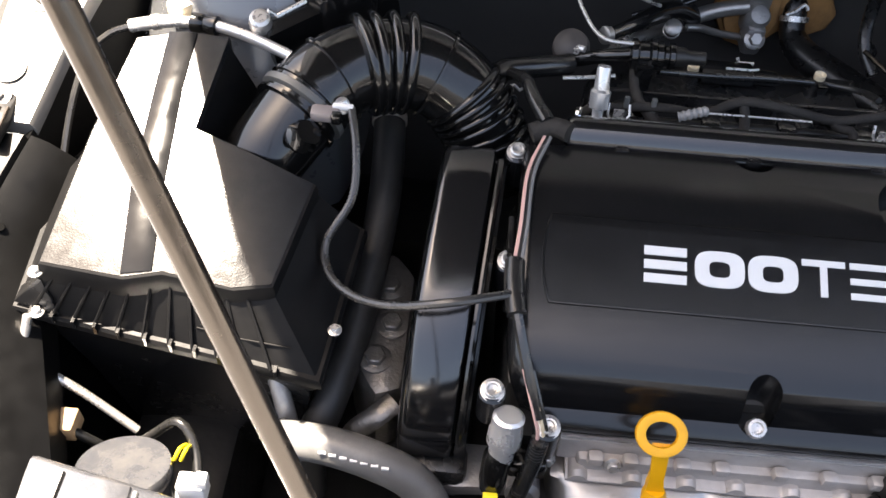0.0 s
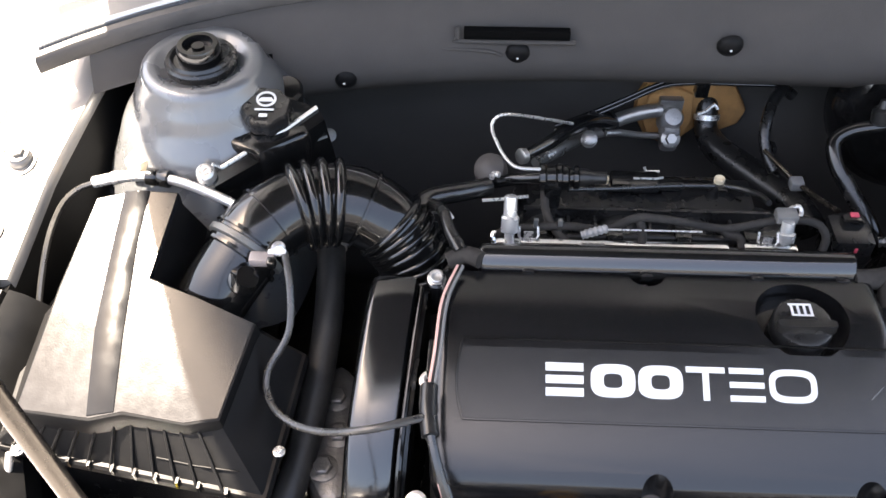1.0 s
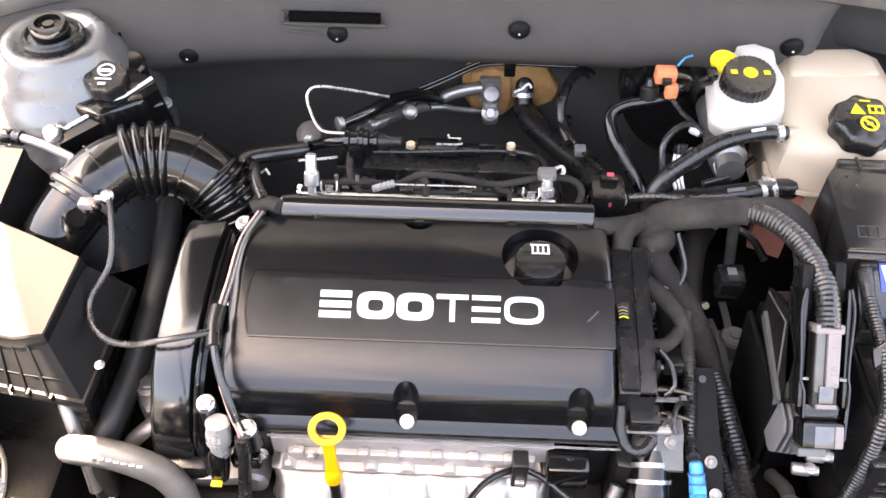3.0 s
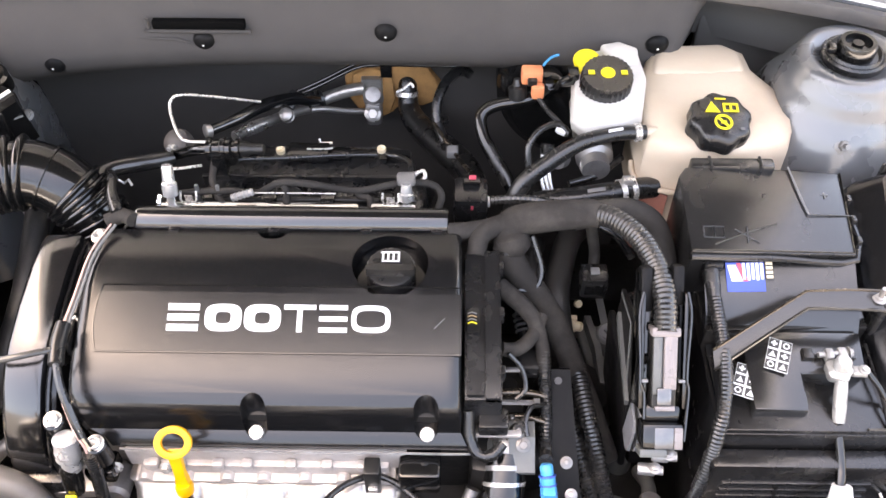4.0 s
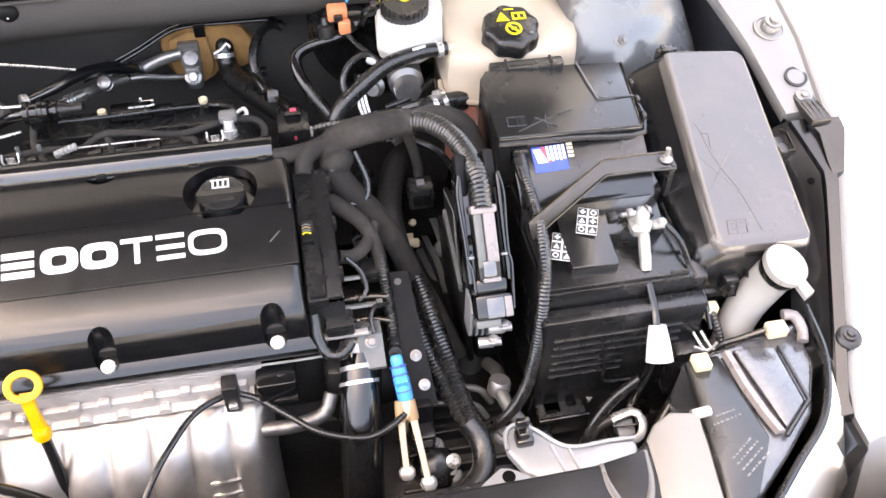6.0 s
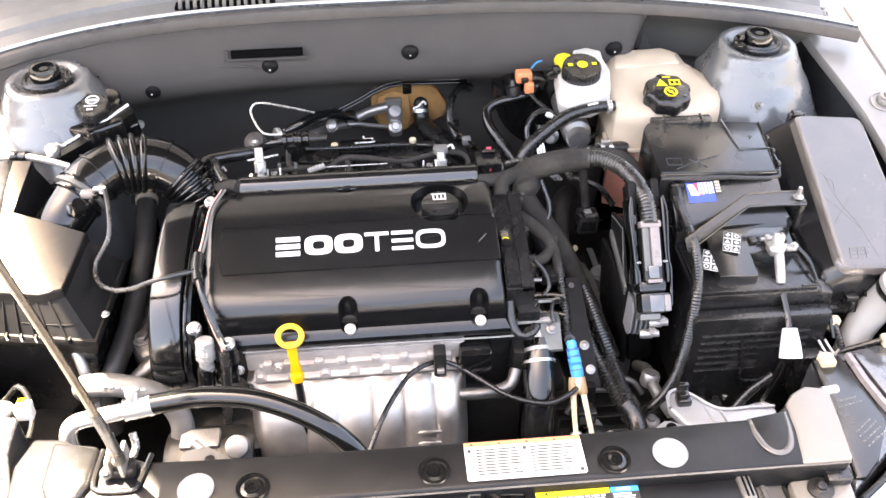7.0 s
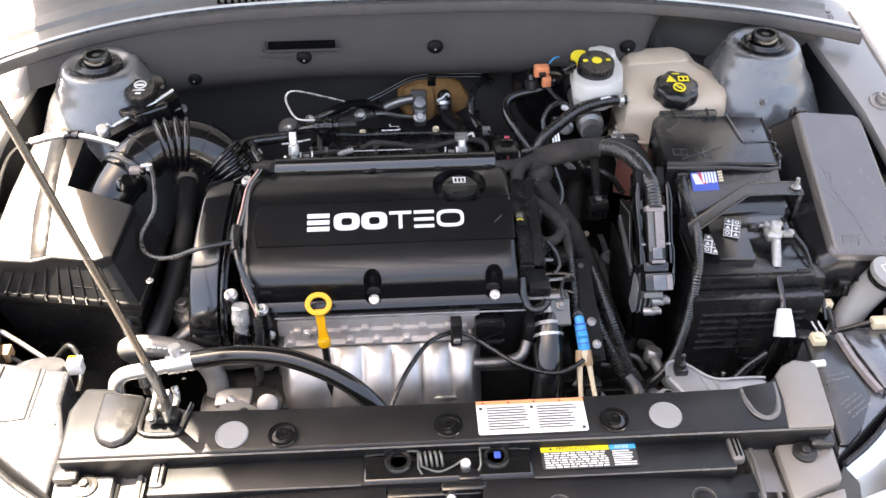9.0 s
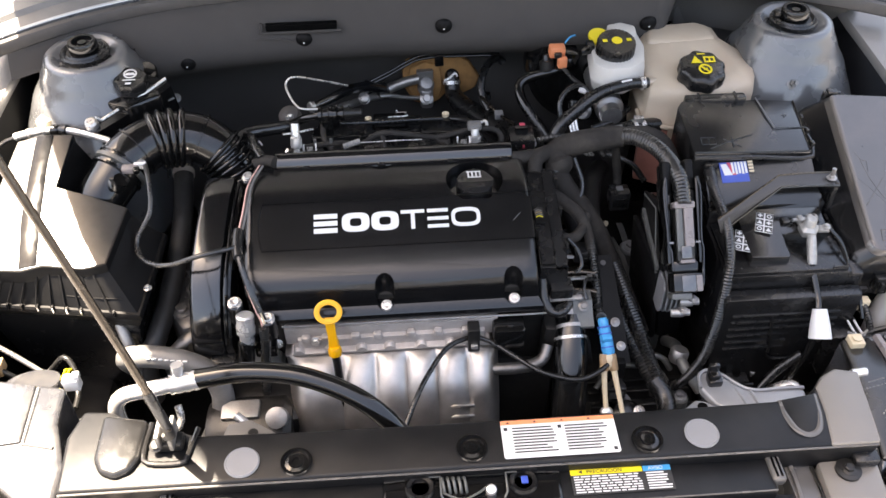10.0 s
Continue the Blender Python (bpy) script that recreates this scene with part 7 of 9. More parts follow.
def build_coolant_tank():
    ct = thing("coolant_tank", (0.40, 0.63, 0.70), "milky coolant expansion tank with a pink-stained base", "coolant tank")
    top = [(0.312, 0.556), (0.345, 0.541), (0.42, 0.540), (0.470, 0.556), (0.484, 0.585), (0.478, 0.635), (0.452, 0.675), (0.448, 0.706), (0.425, 0.722), (0.365, 0.716), (0.328, 0.700), (0.313, 0.650)]

    def ring(f, z, tilt=0.0):
        return [(0.395 + (x - 0.395) * f, 0.63 + (y - 0.63) * f, z + tilt * (y - 0.63)) for x, y in top]

    rings = [ring(0.90, 0.742), ring(0.985, 0.748), ring(1.0, 0.765), ring(1.0, 0.806), ring(1.015, 0.809), ring(1.015, 0.815), ring(1.0, 0.818), ring(0.995, 0.852, 0.05), ring(0.965, 0.869, 0.06), ring(0.90, 0.877, 0.06), ring(0.6, 0.880, 0.06), ring(0.2, 0.880, 0.06)]
    part("tank", loft(rings), M_TANK, ct, sharp=60)
    part("stained_foot", loft([[(x, y, z) for x, y in ((0.310, 0.556), (0.345, 0.538), (0.352, 0.56), (0.315, 0.58))] for z in (0.70, 0.76, 0.803)]), M_PINK, ct, "pink coolant-stained foot", sharp=50)
    part("seam", tube([(0.308, 0.585, 0.812), (0.309, 0.556, 0.812), (0.344, 0.536, 0.812), (0.42, 0.535, 0.812), (0.474, 0.552, 0.812), (0.489, 0.585, 0.812)], 0.0035, 8, 0.01), M_TANK, ct)
    part("raised_step", prism([(0.33, 0.66), (0.338, 0.70), (0.37, 0.712), (0.42, 0.716), (0.44, 0.70), (0.44, 0.665), (0.40, 0.65)], 0.86, 0.886, 0.008, segments=3), M_TANK, ct)
    ax = Vector((0.04, -0.22, 1))
    part("neck", lathe([(0.027, -0.012), (0.027, 0.008)], (0.389, 0.573, 0.872), ax, 28), M_TANK, ct)
    part("cap", lathe([(0.030, 0.004), (0.0355, 0.006), (0.0355, 0.022), (0.033, 0.027), (0.029, 0.029), (0.003, 0.030)], (0.389, 0.573, 0.870), ax, 56, 8, 0.10), M_BLACK, ct, "lobed black filler cap")
    cap_symbols(ct, Vector((0.389, 0.573, 0.870)) + ax.normalized() * 0.0303, ax, 0.030, M_YELLOW2)
    part("side_port", tube([(0.332, 0.578, 0.866), (0.320, 0.573, 0.869), (0.306, 0.570, 0.8705)], 0.0062, 12), M_TANK, ct)
    part("lug", merge(box(0.484, 0.498, 0.566, 0.586, 0.835, 0.844, 0.003), lathe([(0.005, 0), (0.005, 0.006), (0.003, 0.008)], (0.493, 0.576, 0.844), n=14)), M_TANK, ct)
    part("chip", box(0.408, 0.412, 0.548, 0.552, 0.895, 0.8956, 0), M_GREY, ct)
    return ct


def build_brake_reservoir():
    br = thing("brake_reservoir", (0.27, 0.62, 0.76), "white brake fluid reservoir with a black screw cap", "brake reservoir")
    body = [(0.232, 0.592), (0.248, 0.574), (0.285, 0.574), (0.312, 0.592), (0.322, 0.64), (0.318, 0.685), (0.295, 0.70), (0.262, 0.69), (0.238, 0.655)]

    def ring(f, z):
        return [(0.277 + (x - 0.277) * f, 0.635 + (y - 0.635) * f, z) for x, y in body]

    part("body", loft([ring(0.55, 0.835), ring(0.80, 0.842), ring(0.93, 0.852), ring(0.98, 0.862), ring(1.0, 0.8645), ring(1.0, 0.8690), ring(0.98, 0.8715), ring(0.975, 0.884), ring(0.93, 0.8915), ring(0.8, 0.894), ring(0.3, 0.895)]), M_WHITE, br, sharp=50)
    ax = Vector((0.0, -0.16, 1))
    part("cap", lathe([(0.026, 0.0), (0.029, 0.002), (0.029, 0.022), (0.0275, 0.025), (0.003, 0.0255)], (0.270, 0.620, 0.891), ax, 60, 30, 0.045), M_BLACK, br, "ribbed black cap")
    c = Vector((0.270, 0.620, 0.891)) + ax.normalized() * 0.0258
    part("symbol", lathe([(0.008, 0), (0.008, 0.0005), (0.006, 0.0006)], c, ax, 20), M_YELLOW2, br, "yellow printed dot")
    for sx in (-1, 1):
        part("symbol", box(c.x + sx * 0.018 - 0.0035, c.x + sx * 0.018 + 0.0035, c.y - 0.003, c.y + 0.004, c.z, c.z + 0.0007, 0), M_YELLOW2, br, "yellow printed mark")
    part("tab", lathe([(0.015, 0), (0.016, 0.003), (0.015, 0.006), (0.003, 0.007)], (0.253, 0.662, 0.895), (0, -0.2, 1), 22), M_YELLOW2, br, "yellow round tab")
    part("tab_stem", box(0.241, 0.258, 0.642, 0.658, 0.891, 0.898, 0.002), M_YELLOW2, br)
    part("float_plug", merge(box(0.2305, 0.2430, 0.632, 0.650, 0.884, 0.900, 0.003), lathe([(0.0060, 0), (0.0066, 0.004), (0.0050, 0.012), (0.0035, 0.016)], (0.2330, 0.636, 0.890), (-0.8, -0.6, 0.1), 14)), M_GLOSS, br, "black level sensor plug")
    part("rear_hump", prism([(0.285, 0.655), (0.312, 0.660), (0.314, 0.682), (0.293, 0.695), (0.270, 0.688)], 0.88, 0.902, 0.004, segments=3), M_WHITE, br)
    bo = thing("brake_booster", (0.25, 0.72, 0.78), "black brake servo drum behind the reservoir", "brake servo")
    part("drum", lathe([(0.06, -0.05), (0.098, -0.045), (0.105, -0.03), (0.105, 0.0), (0.09, 0.02), (0.05, 0.03)], (0.26, 0.725, 0.81), (0, -1, 0.15), 40), M_GLOSS, bo)
    part("master_cylinder", lathe([(0.022, 0), (0.022, 0.10), (0.016, 0.105), (0.016, 0.12)], (0.266, 0.69, 0.812), (0, -1, 0.0), 20), M_CAST, bo, "cast master cylinder")
    part("plug", lathe([(0.015, 0), (0.017, 0.006), (0.017, 0.016), (0.010, 0.02), (0.006, 0.026)], (0.266, 0.595, 0.797), (0, -0.8, 0.8), 18), M_CAST, bo, "grey end plug")
    part("port", lathe([(0.012, 0), (0.013, 0.006), (0.008, 0.01), (0.008, 0.022)], (0.228, 0.60, 0.805), (-0.3, -1, 0.4), 16), M_CAST, bo, "pipe union")
    part("valve", lathe([(0.014, 0), (0.016, 0.006), (0.016, 0.018), (0.009, 0.022)], (0.216, 0.690, 0.838), (0, -0.4, 1), 20), M_GLOSS, bo, "black check valve")
    oc = thing("orange_connector", (0.19, 0.67, 0.85), "orange connector with a blue wire on the brake sensor", "connector")
    part("body", box(0.180, 0.205, 0.660, 0.678, 0.862, 0.880, 0.003), M_ORANGE, oc)
    part("latch", box(0.187, 0.198, 0.653, 0.660, 0.866, 0.874, 0.001), M_RUBBER, oc, "dark latch window")
    part("foot", box(0.192, 0.207, 0.648, 0.66, 0.850, 0.868, 0.003), M_ORANGE, oc)
    part("wire", tube([(0.205, 0.672, 0.882), (0.214, 0.682, 0.886), (0.224, 0.69, 0.884)], 0.0016, 6), M_BLUE, oc, "blue wire")
    part("lead", tube([(0.2, 0.652, 0.852), (0.212, 0.638, 0.842), (0.226, 0.625, 0.835), (0.235, 0.62, 0.82)], 0.003, 8), M_CONDUIT, oc)


def build_right_hoses():
    tk = thing("tank_hose", (0.24, 0.57, 0.80), "black overflow hose from the coolant tank", "hose")
    part("hose", tube([(0.3125, 0.571, 0.870), (0.285, 0.567, 0.872), (0.258, 0.561, 0.870), (0.236, 0.555, 0.865), (0.207, 0.544, 0.849), (0.1790, 0.531, 0.828), (0.167, 0.520, 0.80), (0.163, 0.512, 0.74)], [0.0082, 0.0082, 0.0088, 0.0092, 0.0098, 0.0100, 0.0100, 0.0100], 14), M_RUBBER, tk)
    part("clamp", lathe([(0.009, -0.004), (0.0105, -0.003), (0.0105, 0.003), (0.009, 0.004)], (0.304, 0.5698, 0.8706), (1, 0.1, 0), 18), M_ZINC, tk, "bright hose clip")
    part("print", plate([(0.270, 0.5590, 0.8795), (0.286, 0.5625, 0.8805), (0.286, 0.5660, 0.8812), (0.270, 0.5625, 0.8803)], 0.0005), M_PRINT, tk, "white printed bars")
    lh = thing("lower_tank_hose", (0.26, 0.55, 0.77), "thick black hose with a steel clamp under the tank", "hose")
    part("hose", tube([(0.330, 0.548, 0.808), (0.305, 0.538, 0.814), (0.275, 0.529, 0.816), (0.240, 0.525, 0.812), (0.212, 0.530, 0.803), (0.192, 0.545, 0.780), (0.180, 0.555, 0.73)], 0.0125, 16), M_RUBBER, lh)
    for k in (0, 1):
        part("clamp", lathe([(0.0125, -0.003), (0.015, -0.003), (0.015, 0.003), (0.0125, 0.003)], (0.302 - 0.012 * k, 0.537 - 0.004 * k, 0.8142), (1, 0.3, 0), 24), M_ZINC, lh, "bright spring clamp")
    part("clamp_ear", box(0.289, 0.304, 0.530, 0.540, 0.826, 0.835, 0.002), M_ZINC, lh)
    part("print", plate([(0.250, 0.519, 0.8262), (0.270, 0.522, 0.8278), (0.270, 0.527, 0.8285), (0.250, 0.524, 0.8268)], 0.0005), M_GREY, lh, "grey printed bars")
    vh = thing("vacuum_hose", (0.155, 0.6, 0.79), "glossy black brake vacuum hose", "hose")
    part("hose", tube([(0.212, 0.676, 0.846), (0.195, 0.664, 0.840), (0.176, 0.662, 0.836), (0.150, 0.662, 0.829), (0.1345, 0.655, 0.820), (0.136, 0.636, 0.806), (0.149, 0.615, 0.790), (0.163, 0.598, 0.777), (0.178, 0.575, 0.755), (0.19, 0.56, 0.72)], 0.0078, 14), M_GLOSS, vh)
    part("valve", lathe([(0.009, 0), (0.011, 0.002), (0.011, 0.016), (0.006, 0.018), (0.004, 0.026)], (0.178, 0.662, 0.840), (-0.1, 0.3, 1), 16), M_BLACK, vh, "small black valve")
    part("print", tube([(0.143, 0.625, 0.798), (0.155, 0.607, 0.784), (0.168, 0.590, 0.769)], 0.0082, 16), M_RUBBER, vh)
    wire("wiring_loop", [(0.235, 0.610, 0.832), (0.222, 0.618, 0.84), (0.200, 0.607, 0.838), (0.188, 0.592, 0.825), (0.19, 0.575, 0.80)], 0.0042, M_CONDUIT, "black cable looped below the brake cylinder", "cable")
    single("cable_end", lathe([(0.005, 0), (0.0055, 0.008), (0.004, 0.012)], (0.232, 0.612, 0.832), (-0.8, 0.3, 0.2), 12), M_PRINT, "white ferrule on the brake cable", "ferrule")
    bp = thing("brake_pipes", (0.215, 0.57, 0.74), "three thin bright brake pipes bundled together", "pipe")
    for k in range(3):
        d = 0.0048 * k
        part("pipe", tube([(0.206 + d, 0.597, 0.815), (0.204 + d, 0.585, 0.80), (0.207 + d, 0.57, 0.785), (0.215 + d, 0.557, 0.77), (0.23 + d, 0.55, 0.755)], 0.0021, 8), M_ALU, bp, "thin bright pipe")
    part("sleeve", lathe([(0.008, -0.006), (0.0085, 0.006)], (0.211, 0.599, 0.818), (0, 0.6, 1), 14), M_RUBBER, bp, "black sleeve")
    wire("abs_cable", [(0.235, 0.56, 0.80), (0.27, 0.575, 0.80), (0.30, 0.60, 0.805)], 0.0042, M_CONDUIT, "black cable under the brake reservoir", "cable")
    wire("abs_cable", [(0.245, 0.53, 0.775), (0.265, 0.52, 0.775), (0.29, 0.51, 0.765), (0.31, 0.50, 0.74)], 0.0048, M_CONDUIT, "black cable above the gearbox", "cable")


def build_main_loom():
    ml = thing("main_loom", (0.2, 0.45, 0.80), "thick cloth-taped main wiring loom", "wiring")
    part("trunk", tube([(0.150, 0.462, 0.822), (0.165, 0.464, 0.838), (0.19, 0.460, 0.850), (0.217, 0.457, 0.857), (0.245, 0.457, 0.860), (0.256, 0.452, 0.860)], [0.012, 0.016, 0.017, 0.016, 0.0145, 0.0125], 18), M_TAPE, ml)
    part("inlet", tube([(0.095, 0.452, 0.835), (0.115, 0.455, 0.833), (0.14, 0.460, 0.832), (0.165, 0.463, 0.838)], [0.0095, 0.0095, 0.011, 0.013], 14), M_TAPE, ml)
    part("neck", tube([(0.126, 0.43, 0.822), (0.130, 0.448, 0.832), (0.148, 0.461, 0.836)], 0.0105, 14), M_TAPE, ml)
    part("conduit", tube([(0.247, 0.457, 0.861), (0.268, 0.440, 0.868), (0.287, 0.412, 0.871), (0.298, 0.375, 0.871), (0.301, 0.342, 0.868), (0.300, 0.312, 0.854)], 0.0115, 18, ridge=0.0010, pitch=0.0046), M_CONDUIT, ml, "thick corrugated black conduit", sharp=25)
    part("second_arm", tube([(0.225, 0.455, 0.852), (0.26, 0.466, 0.853), (0.290, 0.470, 0.849), (0.312, 0.46, 0.838), (0.322, 0.435, 0.815), (0.324, 0.41, 0.78)], [0.012, 0.013, 0.0135, 0.014, 0.0145, 0.0145], 16), M_TAPE, ml)
    part("down_trunk", tube([(0.168, 0.462, 0.836), (0.160, 0.445, 0.815), (0.172, 0.432, 0.792), (0.194, 0.420, 0.768), (0.216, 0.400, 0.738), (0.236, 0.373, 0.70), (0.256, 0.348, 0.66), (0.28, 0.31, 0.61)], [0.016, 0.0165, 0.016, 0.0145, 0.0145, 0.014, 0.0135, 0.013], 16), M_TAPE, ml)
    part("branch", tube([(0.150, 0.407, 0.802), (0.165, 0.395, 0.797), (0.182, 0.382, 0.787), (0.194, 0.362, 0.770), (0.198, 0.335, 0.748)], [0.0095, 0.0095, 0.009, 0.0075, 0.007], 12), M_TAPE, ml)
    part("branch_conduit", tube([(0.197, 0.352, 0.762), (0.198, 0.33, 0.745), (0.1995, 0.30, 0.722), (0.199, 0.272, 0.702), (0.1975, 0.252, 0.715)], 0.0072, 14, ridge=0.0007, pitch=0.0036), M_CONDUIT, ml, "corrugated black conduit", sharp=25)
    part("lower_branch", tube([(0.195, 0.385, 0.78), (0.185, 0.362, 0.775), (0.168, 0.345, 0.775), (0.152, 0.342, 0.78)], 0.0075, 12), M_TAPE, ml)
    part("bulge", lathe([(0.004, -0.016), (0.017, -0.008), (0.0185, 0), (0.017, 0.008), (0.006, 0.018)], (0.165, 0.447, 0.825), (0.3, -0.4, -0.8), 20), M_TAPE, ml)
    part("tie", lathe([(0.0165, -0.0018), (0.018, -0.0015), (0.018, 0.0015), (0.0165, 0.0018)], (0.161, 0.445, 0.816), (0.05, -0.5, -0.8), 20), M_RUBBER, ml, "black cable tie")
    part("loop", tube([(0.185, 0.452, 0.83), (0.196, 0.432, 0.80), (0.190, 0.418, 0.785), (0.172, 0.415, 0.785)], 0.0036, 8), M_CONDUIT, ml, "thin corrugated loop")
    for pts in ([(0.232, 0.400, 0.712), (0.240, 0.370, 0.700), (0.248, 0.322, 0.690), (0.256, 0.275, 0.675), (0.264, 0.233, 0.655), (0.277, 0.188, 0.635)], [(0.222, 0.370, 0.698), (0.225, 0.344, 0.690), (0.233, 0.304, 0.675), (0.243, 0.265, 0.660), (0.257, 0.226, 0.645), (0.272, 0.190, 0.630)]):
        wire("gearbox_conduit", pts, 0.0102, M_CONDUIT, "corrugated black conduit running down to the gearbox", "wiring", ridge=0.0011, pitch=0.0044, n=16, group="gearbox conduits")
    wire("loom_sleeve", [(0.268, 0.200, 0.640), (0.279, 0.178, 0.630), (0.275, 0.150, 0.622), (0.255, 0.130, 0.618), (0.225, 0.118, 0.610)], 0.0130, M_RUBBER, "thick black rubber sleeve round the conduits", "wiring", n=16)
    wire("coolant_return_hose", [(0.262, 0.585, 0.700), (0.243, 0.548, 0.715), (0.230, 0.505, 0.718), (0.223, 0.465, 0.710), (0.226, 0.435, 0.690), (0.235, 0.410, 0.655)], 0.0155, M_HOSE, "dusty black coolant hose behind the gearbox", "hose", n=16)
    wire("heater_return_hose", [(0.205, 0.560, 0.690), (0.196, 0.520, 0.712), (0.192, 0.485, 0.712), (0.200, 0.452, 0.690), (0.210, 0.430, 0.655)], 0.0125, M_HOSE, "dusty black heater return hose behind the gearbox", "hose", n=16)
    rl = thing("harness_plug", (0.262, 0.46, 0.74), "black multi-way harness plug hanging under the loom", "connector")
    part("body", box(0.246, 0.276, 0.448, 0.474, 0.728, 0.760, 0.003), M_BLACK, rl)
    part("lock", box(0.250, 0.272, 0.4465, 0.4490, 0.736, 0.752, 0.001), M_GLOSS, rl)
    part("tab", box(0.256, 0.266, 0.456, 0.466, 0.760, 0.7625, 0.0008), M_GREY, rl, "pale grey lock tab")
    part("lead", tube([(0.261, 0.470, 0.745), (0.262, 0.485, 0.765), (0.255, 0.480, 0.800), (0.245, 0.465, 0.845)], 0.0062, 10), M_TAPE, rl)
    bl = thing("blue_connector", (0.2, 0.22, 0.66), "bright blue plug joined to a cream sensor plug", "connector")
    part("plug", lathe([(0.005, 0), (0.0068, 0.003), (0.0068, 0.01), (0.006, 0.012), (0.008, 0.014), (0.008, 0.02), (0.0065, 0.022), (0.0085, 0.024), (0.0085, 0.046), (0.0065, 0.05)], (0.1965, 0.245, 0.722), (0.10, -0.75, -0.62), 12), M_BLUE, bl)
    part("latch", box(0.192, 0.2055, 0.215, 0.232, 0.704, 0.7135, 0.002), M_BLUE, bl)
    for k in range(4):
        q = Vector((0.1965, 0.245, 0.722)) + Vector((0.10, -0.75, -0.62)).normalized() * (0.012 + 0.009 * k)
        part("rib", lathe([(0.006, -0.0010), (0.0091, -0.0008), (0.0091, 0.0008), (0.006, 0.0010)], q, (0.10, -0.75, -0.62), 8), M_NAVY, bl, "dark blue rib")
    part("socket", lathe([(0.0075, 0), (0.0085, 0.004), (0.0085, 0.016), (0.006, 0.02)], (0.2, 0.208, 0.692), (0.10, -0.6, -0.78), 12), M_CREAM, bl, "cream sensor socket")
    for k, pts in enumerate(([(0.1945, 0.203, 0.688), (0.1935, 0.192, 0.678), (0.1925, 0.172, 0.660), (0.1925, 0.150, 0.640)], [(0.2050, 0.203, 0.688), (0.2065, 0.191, 0.678), (0.2100, 0.162, 0.658), (0.2130, 0.134, 0.640)])):
        part("tube", tube(pts, [0.0044, 0.0040, 0.0034, 0.0034], 12), M_CREAM, bl, "cream plastic tube")
        part("sleeve", lathe([(0.0058, -0.012), (0.0062, -0.010), (0.0062, 0.008), (0.0054, 0.010)], Vector(pts[0]).lerp(Vector(pts[1]), 0.4), Vector(pts[1]) - Vector(pts[0]), 12), M_TAN, bl, "tan sleeve")
        part("tube_foot", lathe([(0.0052, -0.006), (0.0085, -0.002), (0.0088, 0.004), (0.0060, 0.008)], pts[-1], Vector(pts[-2]) - Vector(pts[-1]), 16), M_ALU, bl, "bright round end")
    sb = thing("support_bracket", (0.21, 0.28, 0.6), "black steel bracket on the gearbox", "bracket")
    part("plate", loft([[(x - w, y, z), (x + w, y, z), (x + w, y + 0.006, z - 0.006), (x - w, y + 0.006, z - 0.006)] for x, y, z, w in ((0.211, 0.343, 0.742, 0.015), (0.214, 0.30, 0.715, 0.0155), (0.217, 0.26, 0.69, 0.016), (0.221, 0.22, 0.655, 0.017))]), M_MATT, sb)
    part("hole", lathe([(0.004, 0), (0.004, 0.001)], (0.213, 0.332, 0.7375), (0, -0.5, 0.85), 14), M_RUBBER, sb, "round hole")
    part("leg", box(0.208, 0.232, 0.215, 0.24, 0.46, 0.66, 0.004), M_MATT, sb)
    for x, y, z in ((0.221, 0.262, 0.692), (0.226, 0.236, 0.672)):
        part("bolt", bolt((x, y, z), (0, -0.5, 0.85), 0.0042, 0.004), M_CAST, sb, "small hex bolt")
    th = thing("thermostat_housing", (0.15, 0.24, 0.5), "cast aluminium coolant outlet with hoses and clamps", "coolant outlet")
    part("body", prism([(0.12, 0.245), (0.175, 0.24), (0.185, 0.29), (0.175, 0.36), (0.125, 0.37)], 0.60, 0.705, 0.01), M_DARK, th)
    part("outlet", lathe([(0.017, 0), (0.019, 0.006), (0.019, 0.024), (0.016, 0.028)], (0.158, 0.280, 0.712), (0, -0.8, -0.45), 24), M_CAST, th, "cast outlet neck")
    part("valve", merge(merge(prism([(0.153, 0.272), (0.160, 0.266), (0.173, 0.267), (0.181, 0.276), (0.179, 0.290), (0.166, 0.296), (0.155, 0.290)], 0.705, 0.729, 0.005), lathe([(0.0085, 0), (0.0085, 0.006), (0.0070, 0.008), (0.0070, 0.012), (0.0050, 0.013), (0.0028, 0.010)], (0.168, 0.277, 0.728), (0.2, -0.4, 1), 12)), lathe([(0.006, 0), (0.0065, 0.010), (0.004, 0.012)], (0.154, 0.272, 0.716), (-0.6, -0.6, 0.5), 10)), M_GRIME, th, "grimy cast valve")
    for a in range(7):
        t = a * 0.9
        part("knob", lathe([(0.0034, 0), (0.0034, 0.004), (0.0018, 0.0055)], (0.167 + 0.013 * math.cos(t), 0.281 + 0.011 * math.sin(t), 0.727), (0.4 * math.cos(t), 0.4 * math.sin(t) - 0.2, 1), 8), M_GRIME if a % 3 else M_ZINC, th, "small cast knob")
    for y, z in ((0.34, 0.745), (0.305, 0.738)):
        part("stud", lathe([(0.003, 0), (0.003, 0.043), (0.0052, 0.044), (0.0052, 0.050)], (0.142, y, z), (1, 0, 0), 6), M_CAST, th, "bright long stud")
    part("top_bar", box(0.115, 0.172, 0.264, 0.272, 0.737, 0.742, 0.002), M_FLANGE, th, "grey-white cross bar")
    part("hose", tube([(0.158, 0.264, 0.703), (0.157, 0.248, 0.695), (0.154, 0.222, 0.678), (0.151, 0.197, 0.655), (0.147, 0.172, 0.62), (0.145, 0.152, 0.57), (0.145, 0.14, 0.50)], [0.0205, 0.0210, 0.0225, 0.0230, 0.0230, 0.0230, 0.0230], 24), M_GLOSS, th, "thick glossy coolant hose")
